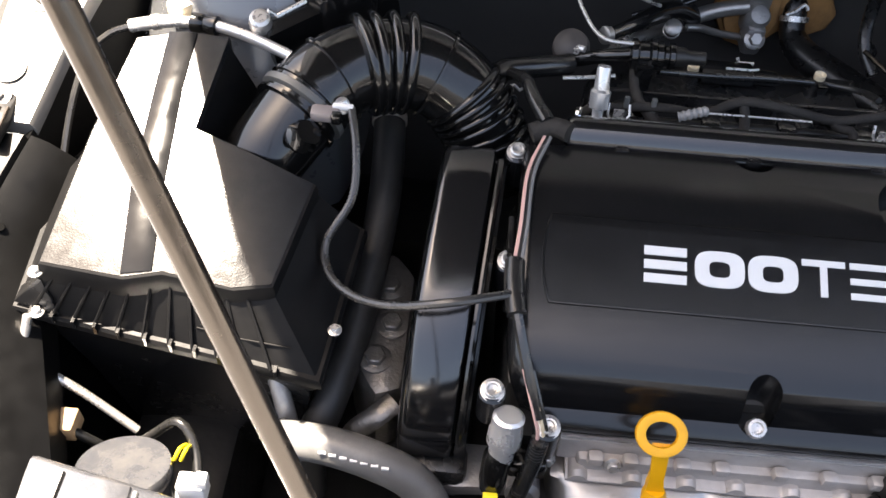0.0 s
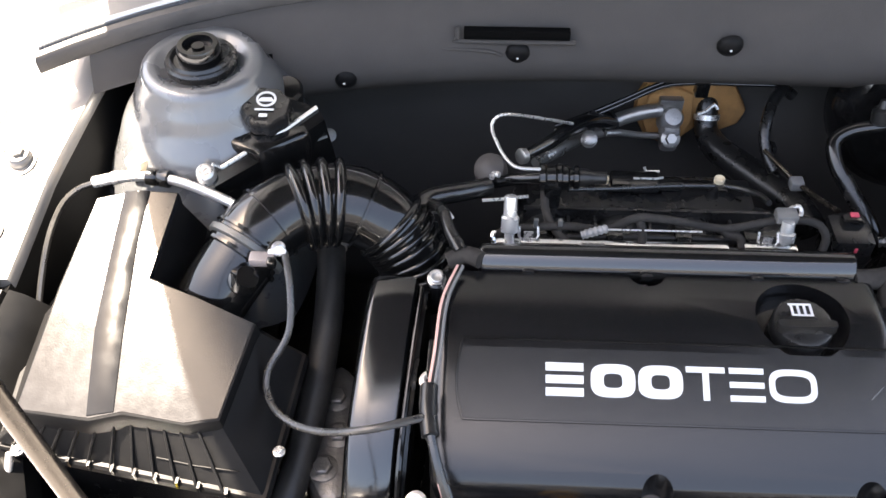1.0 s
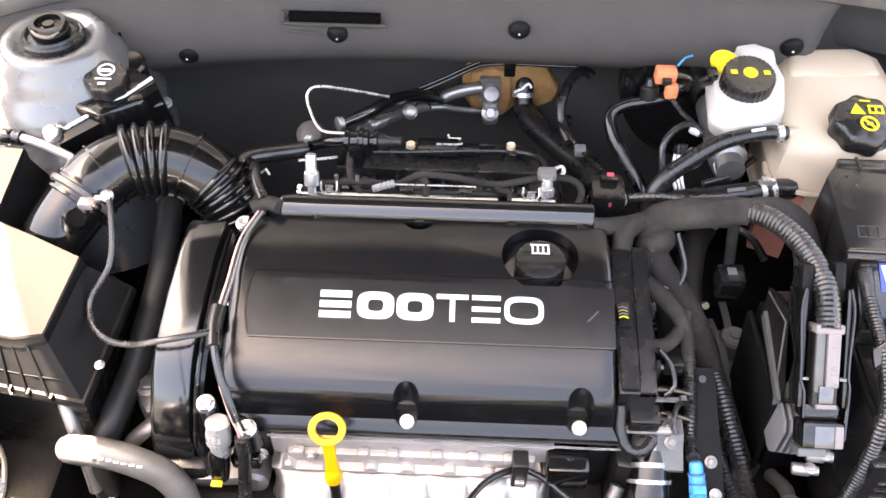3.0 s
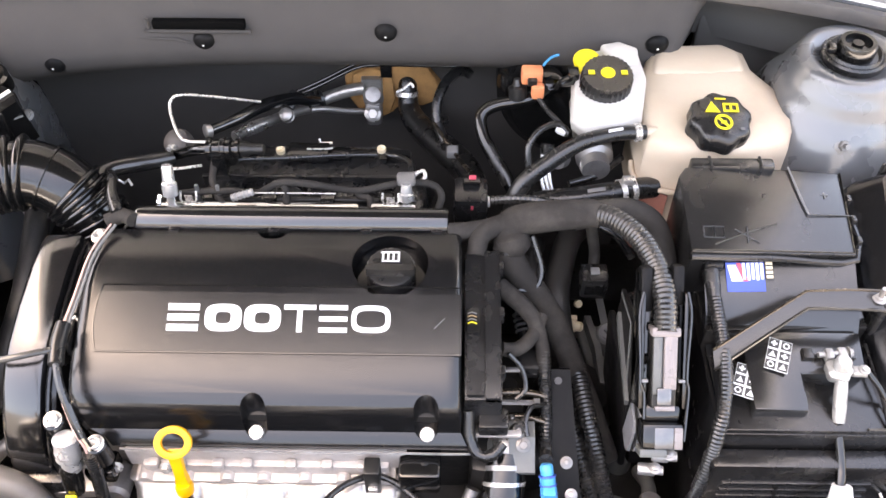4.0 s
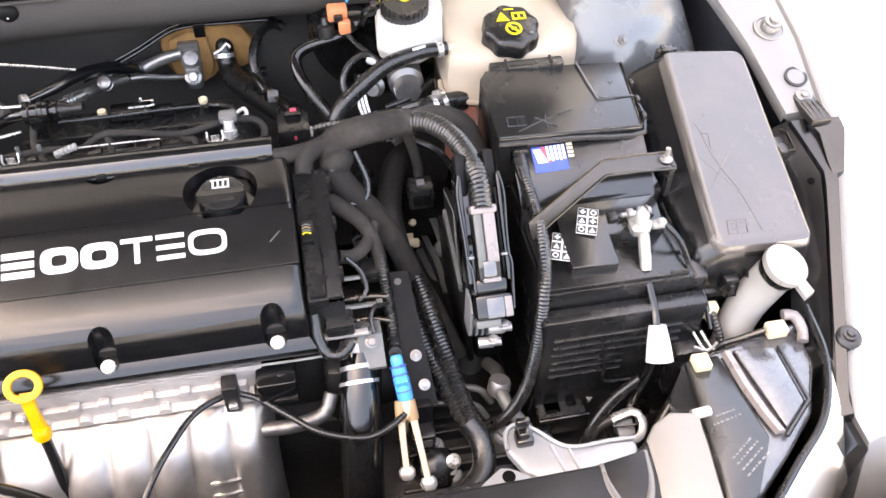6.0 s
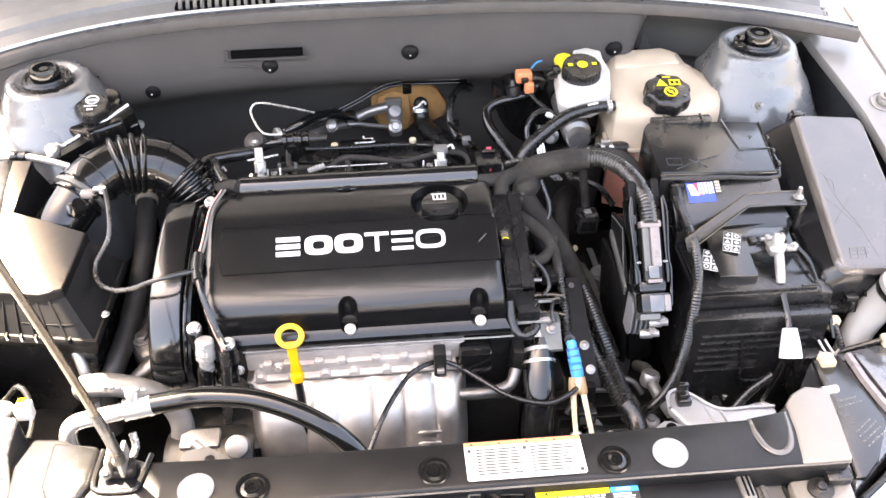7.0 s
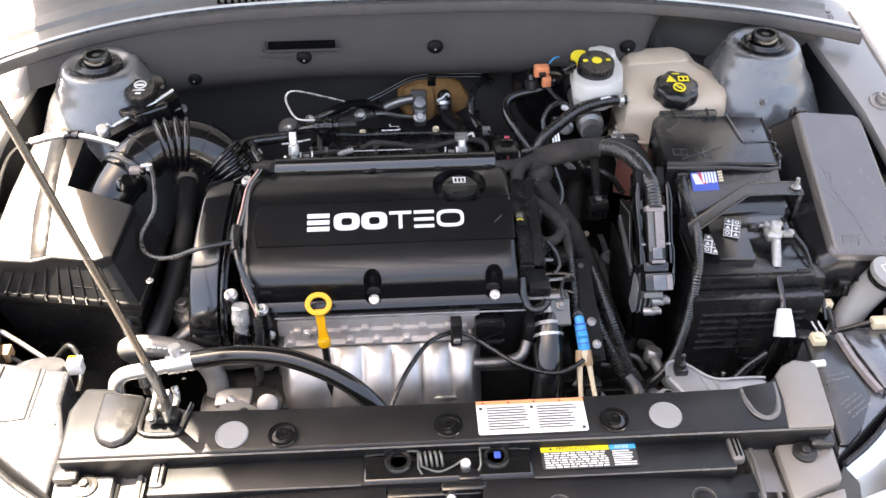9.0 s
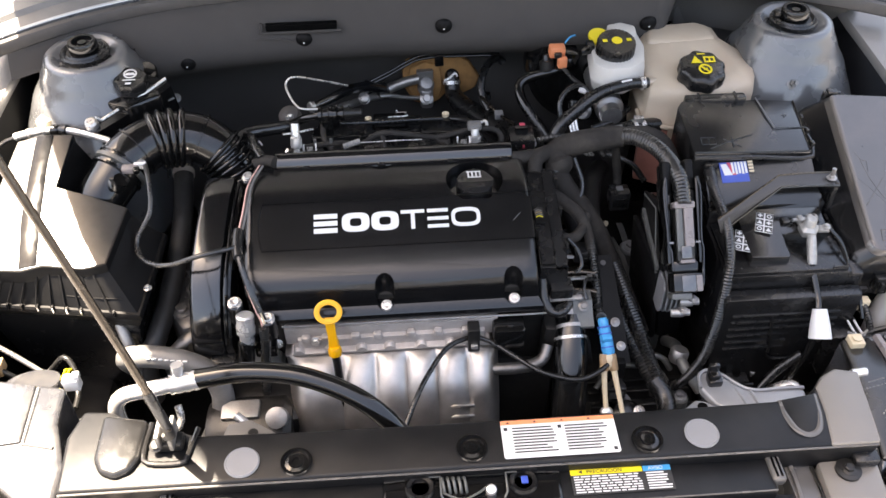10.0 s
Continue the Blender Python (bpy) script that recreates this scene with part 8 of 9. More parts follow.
    part("clamp", lathe([(0.0202, -0.0025), (0.0216, -0.0025), (0.0216, 0.0025), (0.0202, 0.0025)], (0.1572, 0.252, 0.6972), (0, -0.9, -0.45), 28), M_CAST, th, "bright hose clamp")
    part("clamp", lathe([(0.0205, -0.002), (0.0222, -0.002), (0.0222, 0.002), (0.0205, 0.002)], (0.1560, 0.239, 0.690), (0, -0.86, -0.52), 28), M_ZINC, th, "bright hose clamp")
    part("small_hose", tube([(0.118, 0.277, 0.77), (0.120, 0.258, 0.748), (0.128, 0.246, 0.738), (0.142, 0.245, 0.738), (0.152, 0.256, 0.742)], 0.0062, 12), M_RUBBER, th, "small black hose")
    part("riser", box(0.128, 0.158, 0.262, 0.285, 0.744, 0.762, 0.003), M_BLACK, th)
    part("thin_wire", tube([(0.158, 0.33, 0.79), (0.172, 0.322, 0.775), (0.176, 0.306, 0.762), (0.166, 0.298, 0.756)], 0.0026, 8), M_CONDUIT, th)
    part("thin_wire", tube([(0.198, 0.305, 0.735), (0.182, 0.295, 0.745), (0.176, 0.28, 0.742), (0.178, 0.268, 0.735)], 0.0026, 8), M_CONDUIT, th)
    part("cross_bar", tube([(0.150, 0.318, 0.735), (0.175, 0.318, 0.737), (0.200, 0.314, 0.736)], 0.0042, 10), M_ROD, th, "steel cross bar")
    part("cross_bar", tube([(0.150, 0.298, 0.722), (0.176, 0.297, 0.724), (0.198, 0.292, 0.722)], 0.0036, 10), M_ROD, th, "steel cross bar")
    part("stay", soften(loft([[(0.160, y, z), (0.186, y, z), (0.186, y, z - 0.004), (0.160, y, z - 0.004)] for y, z in ((0.285, 0.735), (0.268, 0.733), (0.258, 0.722), (0.240, 0.712))]), 0.0015), M_STAY, th, "dirty steel stay")
    part("stay_bolt", bolt((0.174, 0.262, 0.728), (0, -0.5, 0.85), 0.0048, 0.005), M_GRIME, th, "grimy hex bolt")
    part("switch", box(0.172, 0.20, 0.335, 0.36, 0.735, 0.755, 0.004), M_BLACK, th)


def build_gearbox():
    gb = thing("gearbox", (0.26, 0.35, 0.40), "dark dirty aluminium gearbox casing with bolts", "gearbox")
    part("case", prism([(0.14, 0.15), (0.32, 0.14), (0.35, 0.24), (0.34, 0.46), (0.24, 0.52), (0.15, 0.50)], 0.42, 0.560, 0.02, segments=3), M_DARK, gb)
    part("tower", lathe([(0.05, 0), (0.052, 0.04), (0.04, 0.062), (0.025, 0.068)], (0.250, 0.400, 0.55), (0, 0, 1), 28), M_DARK, gb)
    part("bell", lathe([(0.075, 0), (0.08, 0.02), (0.072, 0.05)], (0.165, 0.36, 0.52), (1, 0, 0.1), 32), M_DARK, gb)
    for k in range(5):
        y = 0.165 + 0.022 * k
        part("rib", box(0.19, 0.335, y - 0.003, y + 0.003, 0.555, 0.575 + 0.004 * (k % 2), 0.002), M_DARK, gb)
    for x, y, z, r in ((0.297, 0.468, 0.632, 0.0085), (0.297, 0.4125, 0.612, 0.0085), (0.232, 0.205, 0.592, 0.006), (0.312, 0.205, 0.592, 0.0065), (0.300, 0.330, 0.600, 0.0075), (0.246, 0.170, 0.585, 0.0055)):
        part("boss", lathe([(r * 2.1, -0.05), (r * 2.1, -0.002), (r * 1.9, 0)], (x, y, z), n=20), M_STAY, gb)
        part("bolt", merge(lathe([(r * 1.7, 0), (r * 1.7, 0.0015), (r * 1.2, 0.002)], (x, y, z), n=20), bolt((x, y, z + 0.0015), r=r, h=0.008)), M_PLUG, gb, "dull flanged bolt")
    arm = [(0.258, 0.500), (0.266, 0.458), (0.274, 0.428), (0.279, 0.396), (0.292, 0.384), (0.312, 0.388), (0.320, 0.410), (0.316, 0.436), (0.320, 0.470), (0.308, 0.500)]
    part("mount_arm", prism(arm, 0.575, 0.606, 0.006, segments=3), M_STAY, gb, "dull cast mounting arm")
    part("arm_web", loft([[(x - 0.004, y, z), (x + 0.004, y, z), (x + 0.004, y, z - 0.02), (x - 0.004, y, z - 0.02)] for x, y, z in ((0.272, 0.498, 0.628), (0.280, 0.450, 0.630), (0.284, 0.405, 0.618))]), M_STAY, gb)
    part("strip", soften(loft([[(x - 0.0045, y, z), (x + 0.0045, y, z), (x + 0.0045, y, z - 0.002), (x - 0.0045, y, z - 0.002)] for x, y, z in ((0.286, 0.512, 0.645), (0.288, 0.498, 0.642), (0.292, 0.478, 0.632))]), 0.0006), M_STAY, gb, "dull steel strip")
    part("cream_plug", merge(lathe([(0.0055, -0.008), (0.0075, -0.006), (0.0075, 0.004), (0.0060, 0.006), (0.0060, 0.011), (0.004, 0.013)], (0.246, 0.459, 0.660), (0.9, -0.3, 0.2), 10), box(0.240, 0.252, 0.462, 0.469, 0.658, 0.668, 0.001)), M_CREAM, gb, "cream connector")
    part("cream_tip", lathe([(0.0045, 0), (0.0052, 0.003), (0.0045, 0.006)], (0.2529, 0.4848, 0.670), (0.3, -0.6, 0.6), 10), M_CREAM, gb, "small cream pin")
    for k in range(4):
        part("sensor_ring", lathe([(0.0085, -0.0016), (0.0118, -0.0012), (0.0118, 0.0012), (0.0085, 0.0016)], (0.1853 + 0.0012 * k, 0.466 - 0.0062 * k, 0.672 - 0.0025 * k), (0.15, -0.9, -0.35), 20), M_PLUG, gb, "pale ribbed sensor collar")
    part("sensor_stem", tube([(0.184, 0.475, 0.676), (0.188, 0.445, 0.664), (0.190, 0.430, 0.655)], 0.0085, 14), M_RUBBER, gb)
    part("vent", tube([(0.245, 0.52, 0.66), (0.246, 0.522, 0.685), (0.25, 0.52, 0.69)], 0.004, 8), M_ROD, gb)
    for k in range(2):
        part("shift_pipe", tube([(0.205 - 0.008 * k, 0.235 - 0.014 * k, 0.600), (0.222 - 0.008 * k, 0.252 - 0.014 * k, 0.622 - 0.008 * k), (0.240 - 0.008 * k, 0.257 - 0.014 * k, 0.630 - 0.009 * k), (0.288 - 0.008 * k, 0.248 - 0.014 * k, 0.630 - 0.009 * k), (0.305 - 0.008 * k, 0.238 - 0.014 * k, 0.612 - 0.009 * k)], 0.0042, 10), M_STAY, gb, "dull steel pipe")
    part("starter", lathe([(0.018, 0), (0.023, 0.004), (0.023, 0.040), (0.016, 0.046), (0.006, 0.047)], (0.225, 0.195, 0.560), (0.2, -0.5, 0.85), 24), M_TRAY, gb, "black round motor end")
    part("starter_nut", bolt((0.248, 0.178, 0.600), (0.2, -0.5, 0.85), 0.0055, 0.008), M_ZINC, gb, "bright nut")
    part("relay_box", box(0.205, 0.232, 0.196, 0.222, 0.600, 0.628, 0.003), M_BLACK, gb, "small black connector box")
    part("relay_label", box(0.209, 0.228, 0.1955, 0.197, 0.608, 0.622, 0), M_STAY, gb)
    part("selector", tube([(0.315, 0.300, 0.600), (0.318, 0.270, 0.625), (0.312, 0.240, 0.640), (0.318, 0.215, 0.635), (0.335, 0.195, 0.615)], 0.0080, 12), M_STAY, gb, "dull selector arm")
    part("selector_joint", lathe([(0.011, -0.010), (0.013, -0.006), (0.013, 0.006), (0.011, 0.010)], (0.3125, 0.240, 0.640), (0.2, 0.3, 1), 18), M_CAST, gb, "cast joint")
    return gb


def build_control_module():
    cm = thing("control_module", (0.30, 0.31, 0.62), "finned aluminium control module in a glossy black bracket", "control module")
    m = pose(0.284, 0.335, 0.70, 0, -5, 3)
    part("case", box(-0.002, 0.006, -0.030, 0.086, -0.10, 0.045, 0.003, m), M_MATT, cm, "dark case")
    part("bracket", box(0.008, 0.044, -0.030, 0.088, -0.10, 0.060, 0.006, m), M_MATT, cm, "black plastic bracket")
    # finned side plate
    side = [(0.402, 0.805), (0.348, 0.833), (0.306, 0.818), (0.296, 0.795), (0.297, 0.750), (0.312, 0.741), (0.392, 0.768)]
    part("side_plate", soften(loft([[(x, y, z) for y, z in side] for x in (0.2775, 0.2815)]), 0.001), M_MATT, cm, "dull black side plate", sharp=30)
    part("core", loft([[(x, 0.318 + (y - 0.318) * 0.95, 0.772 + (z - 0.772) * k) for y, z in side] for x, k in ((0.2815, 0.9), (0.286, 1.0), (0.302, 1.0))]), M_TRAY, cm, "black core behind the side plate", sharp=30)
    part("rail", soften(loft([[(x, y, z) for y, z in ((0.385, 0.788), (0.292, 0.766), (0.292, 0.758), (0.385, 0.777))] for x in (0.2735, 0.2772)]), 0.0008), M_STAY, cm, "dull cooling rail", sharp=30)
    for k in range(5):
        x, d = 0.2835 + 0.0068 * k, 0.0012 * k
        fin = [(0.2852, 0.688 - d), (0.2790, 0.690 - d), (0.2720, 0.700 - d), (0.2720, 0.738), (0.2800, 0.746), (0.302, 0.748), (0.302, 0.690)]
        part("fin", soften(loft([[(x + w, y, z) for y, z in fin] for w in (0, 0.0024)]), 0.0005), M_PLUG, cm, "pale cooling fin", sharp=30)
    part("fin_block", soften(loft([[(x, y, z) for y, z in ((0.290, 0.689), (0.2815, 0.700), (0.2815, 0.734), (0.288, 0.741), (0.303, 0.743), (0.303, 0.689))] for x in (0.2840, 0.3125)]), 0.0008), M_STAY, cm, "dull finned heat sink")
    part("side_edge", tube([(0.2780, 0.300, 0.745), (0.2780, 0.345, 0.822), (0.2780, 0.398, 0.803)], 0.0018, 6, raw=True), M_STAY, cm, "dull edge of the side plate")
    # plug and its housing, leaning forwards
    d = Vector((0, 0.70, 0.714))
    n = Vector((1, 0, 0)).cross(d)
    q = Matrix(((1, 0, n.x, 0.300), (0, d.y, n.y, 0.310), (0, d.z, n.z, 0.858), (0, 0, 0, 1)))

    def at(name, x0, x1, y0, y1, z0, z1, b, mm, label=""):
        part(name, box(x0, x1, y0, y1, z0, z1, b, q), mm, cm, label)

    def rim(pts, r=0.0016, mm=M_SATIN):
        part("rim", tube([q @ Vector(p) for p in pts], r, 6, 0.006), mm, cm, "thin glossy rim")

    at("collar", -0.0135, 0.0135, -0.005, 0.004, -0.022, 0.001, 0.002, M_LILAC, "lilac-grey plug collar")
    at("plug", -0.0118, 0.0118, -0.074, -0.003, -0.024, -0.004, 0.003, M_DARK, "dark locking plug")
    at("plug_face", -0.0015, 0.0108, -0.055, -0.004, -0.010, 0.0, 0.0015, M_LILAC, "pale sliding lock")
    at("plug_facet", -0.0112, -0.0025, -0.060, -0.004, -0.010, -0.0020, 0.0015, M_STAY, "grey plug facet")
    at("lever", -0.0075, 0.0065, -0.070, -0.053, -0.010, 0.0008, 0.002, M_LAMP, "bluish black lever")
    at("lever_lip", -0.0085, 0.0105, -0.0755, -0.0705, -0.012, -0.001, 0.0015, M_LILAC, "pale lever lip")
    at("floor", -0.021, 0.0215, -0.078, 0.055, -0.048, -0.028, 0.004, M_GLOSS, "glossy black housing")
    at("wall", -0.0225, -0.0175, -0.076, 0.035, -0.046, -0.010, 0.0018, M_GLOSS)
    at("wall", 0.0185, 0.0235, -0.076, 0.035, -0.046, -0.010, 0.0018, M_GLOSS)
    for x0, x1 in ((-0.022, -0.0135), (0.0145, 0.023)):
        at("latch_ear", x0, x1, -0.050, -0.047, -0.014, -0.0085, 0.0008, M_PLUG, "pale latch ear")
    at("cup", -0.016, 0.018, -0.088, -0.072, -0.040, -0.010, 0.004, M_GLOSS, "black cup below the plug")
    at("back_tab", -0.0205, -0.0095, 0.015, 0.058, -0.038, -0.020, 0.003, M_MATT, "dull black back tab")
    at("back_tab", 0.0095, 0.0205, 0.022, 0.060, -0.038, -0.020, 0.003, M_MATT, "dull black back tab")
    at("lower_block", -0.019, 0.019, -0.113, -0.088, -0.030, -0.002, 0.003, M_GLOSS)
    at("lower_face", -0.008, 0.010, -0.112, -0.091, -0.006, -0.0010, 0.001, M_LAMP, "bluish glossy face")
    at("lower_edge", 0.0105, 0.0185, -0.112, -0.091, -0.006, -0.0008, 0.001, M_LILAC, "pale edge of the block")
    at("lower_plate", -0.020, 0.006, -0.122, -0.114, -0.030, -0.008, 0.001, M_STAY, "bent grey plate")
    for x, y, s in ((0.007, -0.126, 1.0), (-0.006, -0.140, 0.9)):
        c = q @ Vector((x, y, -0.028))
        part("clamp", merge(lathe([(0.0062 * s, -0.011), (0.0068 * s, -0.009), (0.0068 * s, 0.004), (0.005 * s, 0.006), (0.005 * s, 0.013)], c, (1, -0.15, 0.1), 14), bolt(c + Vector((0.004, -0.002, 0.006)), r=0.0045 * s, h=0.004)), M_CAST, cm, "bright cable clamp")
    rim([(-0.020, 0.036, -0.010), (-0.0235, 0.015, -0.009), (-0.0215, -0.03, -0.009), (-0.021, -0.05, -0.009), (-0.017, -0.06, -0.010), (-0.0165, -0.085, -0.010)])
    rim([(0.021, 0.036, -0.010), (0.0245, 0.015, -0.009), (0.0225, -0.03, -0.009), (0.0225, -0.05, -0.009), (0.0245, -0.058, -0.010), (0.0205, -0.105, -0.006)])
    return cm


def build_battery():
    bt = thing("battery", (0.43, 0.32, 0.58), "black car battery with warning stickers", "battery")
    part("case", box(0.352, 0.520, 0.245, 0.415, 0.60, 0.785, 0.005), M_TRAY, bt)
    part("rear_lid", prism([(0.352, 0.345), (0.515, 0.352), (0.515, 0.415), (0.352, 0.415)], 0.78, 0.812, 0.003), M_SATIN, bt)
    part("rear_block", soften(loft([[(x, y, z) for y, z in ((0.346, 0.805), (0.360, 0.8215), (0.404, 0.8450), (0.414, 0.8455), (0.414, 0.78), (0.346, 0.78))] for x in (0.353, 0.505)]), 0.0025), M_SATIN, bt, "sloping black rear block")
    part("raised_lid", prism([(0.386, 0.262, 0.803), (0.437, 0.262, 0.801), (0.438, 0.276, 0.803), (0.438, 0.30, 0.806), (0.50, 0.302, 0.806), (0.503, 0.345, 0.812), (0.386, 0.345, 0.812)], 0.77, 0.80, 0.002), M_SATIN, bt)
    part("ledge", box(0.356, 0.512, 0.247, 0.345, 0.775, 0.790, 0.002), M_TRAY, bt)
    part("ledge_lip", tube([(0.492, 0.249, 0.791), (0.510, 0.249, 0.791), (0.5115, 0.27, 0.796), (0.512, 0.34, 0.80)], 0.0016, 6, raw=True), M_BLACK, bt)
    for x in (0.447, 0.487):
        part("latch", box(x - 0.005, x + 0.005, 0.314, 0.326, 0.8075, 0.8125, 0.001), M_RUBBER, bt, "dark latch slot")
    part("latch_bar", box(0.449, 0.485, 0.3185, 0.3205, 0.808, 0.8105, 0), M_RUBBER, bt)
    # maker's sticker: blue with a red stripe and white bars
    o, u, v = Vector((0.3745, 0.4040, 0.8460)), Vector((0.82, 0.02, 0)), Vector((0.03, -0.80, -0.45))

    def q(a, b, up=0.0):
        return o + u * a + v * b + Vector((0, 0, up))

    def rect(a0, a1, b0, b1, up=0.0):
        return plate([q(a0, b0, up), q(a1, b0, up), q(a1, b1, up), q(a0, b1, up)], 0.0006)

    part("sticker", rect(0, 0.047, 0, 0.032), M_NAVY, bt, "blue and white maker's sticker")
    part("sticker_shape", plate([q(0.002, 0.003, 0.0008), q(0.012, 0.003, 0.0008), q(0.020, 0.021, 0.0008), q(0.006, 0.021, 0.0008)], 0.0004), M_PRINT, bt)
    part("sticker_shape", plate([q(0.013, 0.001, 0.0008), q(0.018, 0.001, 0.0008), q(0.026, 0.021, 0.0008), q(0.020, 0.021, 0.0008)], 0.0004), M_RED, bt)
    for i in range(5):
        part("sticker_shape", rect(0.020 + 0.0055 * i, 0.0235 + 0.0055 * i, 0.001, 0.019 + 0.001 * (i % 2), 0.0008), M_PRINT, bt)
    part("sticker_shape", rect(0.048, 0.058, -0.001, 0.02, 0.0), M_INK, bt)
    for i in range(4):
        part("sticker_shape", rect(0.049, 0.057, 0.0 + 0.005 * i, 0.003 + 0.005 * i, 0.0008), M_CREAM, bt)
    # two warning stickers with pictogram blocks
    for cx, cy, zz in ((0.383, 0.292, 0.8035), (0.4175, 0.317, 0.8105)):
        m = pose(cx, cy, zz + 0.0006, 6, 0, -20)
        part("warning_sticker", box(-0.011, 0.011, -0.0175, 0.0175, 0, 0.0005, 0, m), M_PRINT, bt, "white warning sticker with black pictograms")
        for r in range(3):
            for c in range(2):
                a, b = -0.0058 + 0.0116 * c, -0.012 + 0.012 * r
                part("pictogram", box(a - 0.0048, a + 0.0048, b - 0.0048, b + 0.0048, 0.0006, 0.0009, 0, m), M_INK, bt)
                if (r + c) % 3 == 0:
                    part("pictogram", lathe_tube(m @ Vector((a, b, 0.001)), 0.0027, 0.0013, (0, -0.1, 1), 0.0003, 14), M_PRINT, bt)
                elif (r + c) % 3 == 1:
                    part("pictogram", plate([m @ Vector(p) for p in ((a - 0.0034, b - 0.003, 0.001), (a + 0.0034, b - 0.003, 0.001), (a, b + 0.0034, 0.001))], 0.0003), M_PRINT, bt)
                else:
                    part("pictogram", box(a - 0.003, a + 0.003, b - 0.001, b + 0.001, 0.001, 0.0013, 0, m), M_PRINT, bt)
                    part("pictogram", box(a - 0.001, a + 0.001, b - 0.003, b + 0.003, 0.001, 0.0014, 0, m), M_PRINT, bt)
    tn = thing("battery_terminal", (0.475, 0.30, 0.79), "corroded lead battery terminal with a grey clamp", "battery terminal")
    part("clamp", lathe([(0.011, 0), (0.0135, 0.003), (0.0135, 0.011), (0.009, 0.015)], (0.470, 0.299, 0.806), (0, -0.05, 1), 18, 5, 0.18), M_LEAD, tn)
    part("post", lathe([(0.0085, 0), (0.0075, 0.024), (0.006, 0.026)], (0.470, 0.299, 0.806), n=18), M_LEAD, tn)
    part("arm", merge(box(0.461, 0.469, 0.310, 0.322, 0.808, 0.819, 0.002), box(0.474, 0.483, 0.312, 0.324, 0.808, 0.818, 0.002)), M_LEAD, tn)
    part("bolt", merge(lathe([(0.0028, -0.016), (0.0028, 0.014)], (0.471, 0.318, 0.814), (1, 0.1, 0), 10), bolt((0.484, 0.319, 0.814), (1, 0.1, 0), 0.0042, 0.005)), M_CAST, tn, "bright clamp bolt")
    part("ear", merge(box(0.482, 0.500, 0.294, 0.305, 0.808, 0.815, 0.003), bolt((0.494, 0.299, 0.815), r=0.0035, h=0.004)), M_LEAD, tn)
    part("lug", tube([(0.473, 0.295, 0.812), (0.470, 0.282, 0.806), (0.468, 0.268, 0.797), (0.467, 0.258, 0.788)], [0.0055, 0.0065, 0.0065, 0.006], 12), M_LEAD, tn, "grey cable lug")
    nc = thing("negative_cable", (0.46, 0.22, 0.6), "black earth cable with a white sleeve", "cable")
    part("cable", tube([(0.468, 0.265, 0.79), (0.468, 0.248, 0.778), (0.470, 0.228, 0.762), (0.467, 0.208, 0.75), (0.462, 0.19, 0.72), (0.452, 0.185, 0.67), (0.44, 0.19, 0.60)], 0.0048, 12), M_GLOSS, nc)
    part("sleeve", lathe([(0.009, 0), (0.0125, 0.02), (0.0145, 0.038)], (0.4685, 0.210, 0.755), (-0.05, -0.62, -0.62), 20), M_PRINT, nc, "white heat sleeve")
    part("thin_cable", tube([(0.497, 0.298, 0.814), (0.512, 0.282, 0.80), (0.523, 0.265, 0.775), (0.535, 0.245, 0.75), (0.54, 0.22, 0.72)], 0.0030, 10), M_GLOSS, nc, "thin glossy cable")
    hb = thing("hold_down_bracket", (0.44, 0.34, 0.80), "black steel hold-down bar across the battery", "bracket")
    bar = [((0.350, 0.303), 0.824, 0.0085), ((0.40, 0.332), 0.838, 0.0080), ((0.444, 0.3575), 0.8485, 0.0075), ((0.485, 0.3590), 0.8485, 0.0085), ((0.524, 0.3590), 0.8465, 0.0088)]
    part("bar", loft([[(x, y + w, z + 0.003), (x, y + w, z - 0.003), (x, y + w * 0.3, z - 0.004), (x, y - w, z - 0.008), (x, y - w, z - 0.004), (x, y + w * 0.3, z)] for (x, y), z, w in bar]), M_SATIN, hb)
    part("flange", tube([(x, y + w, z + 0.003) for (x, y), z, w in bar], 0.0014, 6, raw=True), M_ROD, hb, "worn bright edge")
    part("flange", tube([(x, y - w, z - 0.005) for (x, y), z, w in bar], 0.0018, 6, raw=True), M_SATIN, hb)
    part("bolt", merge(bolt((0.515, 0.360, 0.8465), r=0.0045, h=0.005), lathe([(0.0028, 0.004), (0.0028, 0.016)], (0.515, 0.360, 0.8465), n=10)), M_CAST, hb, "bright hold-down bolt")
    part("strap", box(0.518, 0.525, 0.351, 0.367, 0.62, 0.845, 0.002), M_BLACK, hb)
    fb = thing("battery_fuse_cover", (0.42, 0.46, 0.80), "black plastic fuse cover over the rear of the battery", "fuse cover")
    top = [(0.337, 0.402, 0.866), (0.507, 0.412, 0.851), (0.512, 0.512, 0.868), (0.458, 0.513, 0.872), (0.345, 0.508, 0.879), (0.336, 0.495, 0.878)]
    part("lid", prism(top, 0.80, 0.86, 0.0025, segments=2), M_SATIN, fb)
    part("lip", tube([(0.337, 0.400, 0.860), (0.42, 0.405, 0.853), (0.508, 0.410, 0.845), (0.513, 0.46, 0.852)], 0.0034, 8, 0.02), M_BLACK, fb)
    part("hinge_groove", tube([(0.455, 0.514, 0.874), (0.461, 0.478, 0.868), (0.466, 0.455, 0.8635)], 0.0011, 6, raw=True), M_GREY, fb, "pale worn hinge line")
    part("hinge_groove", tube([(0.466, 0.455, 0.8637), (0.512, 0.458, 0.8592)], 0.0008, 6, raw=True), M_RUBBER, fb)
    part("rear_tab", box(0.352, 0.44, 0.508, 0.522, 0.86, 0.88, 0.003), M_SATIN, fb)
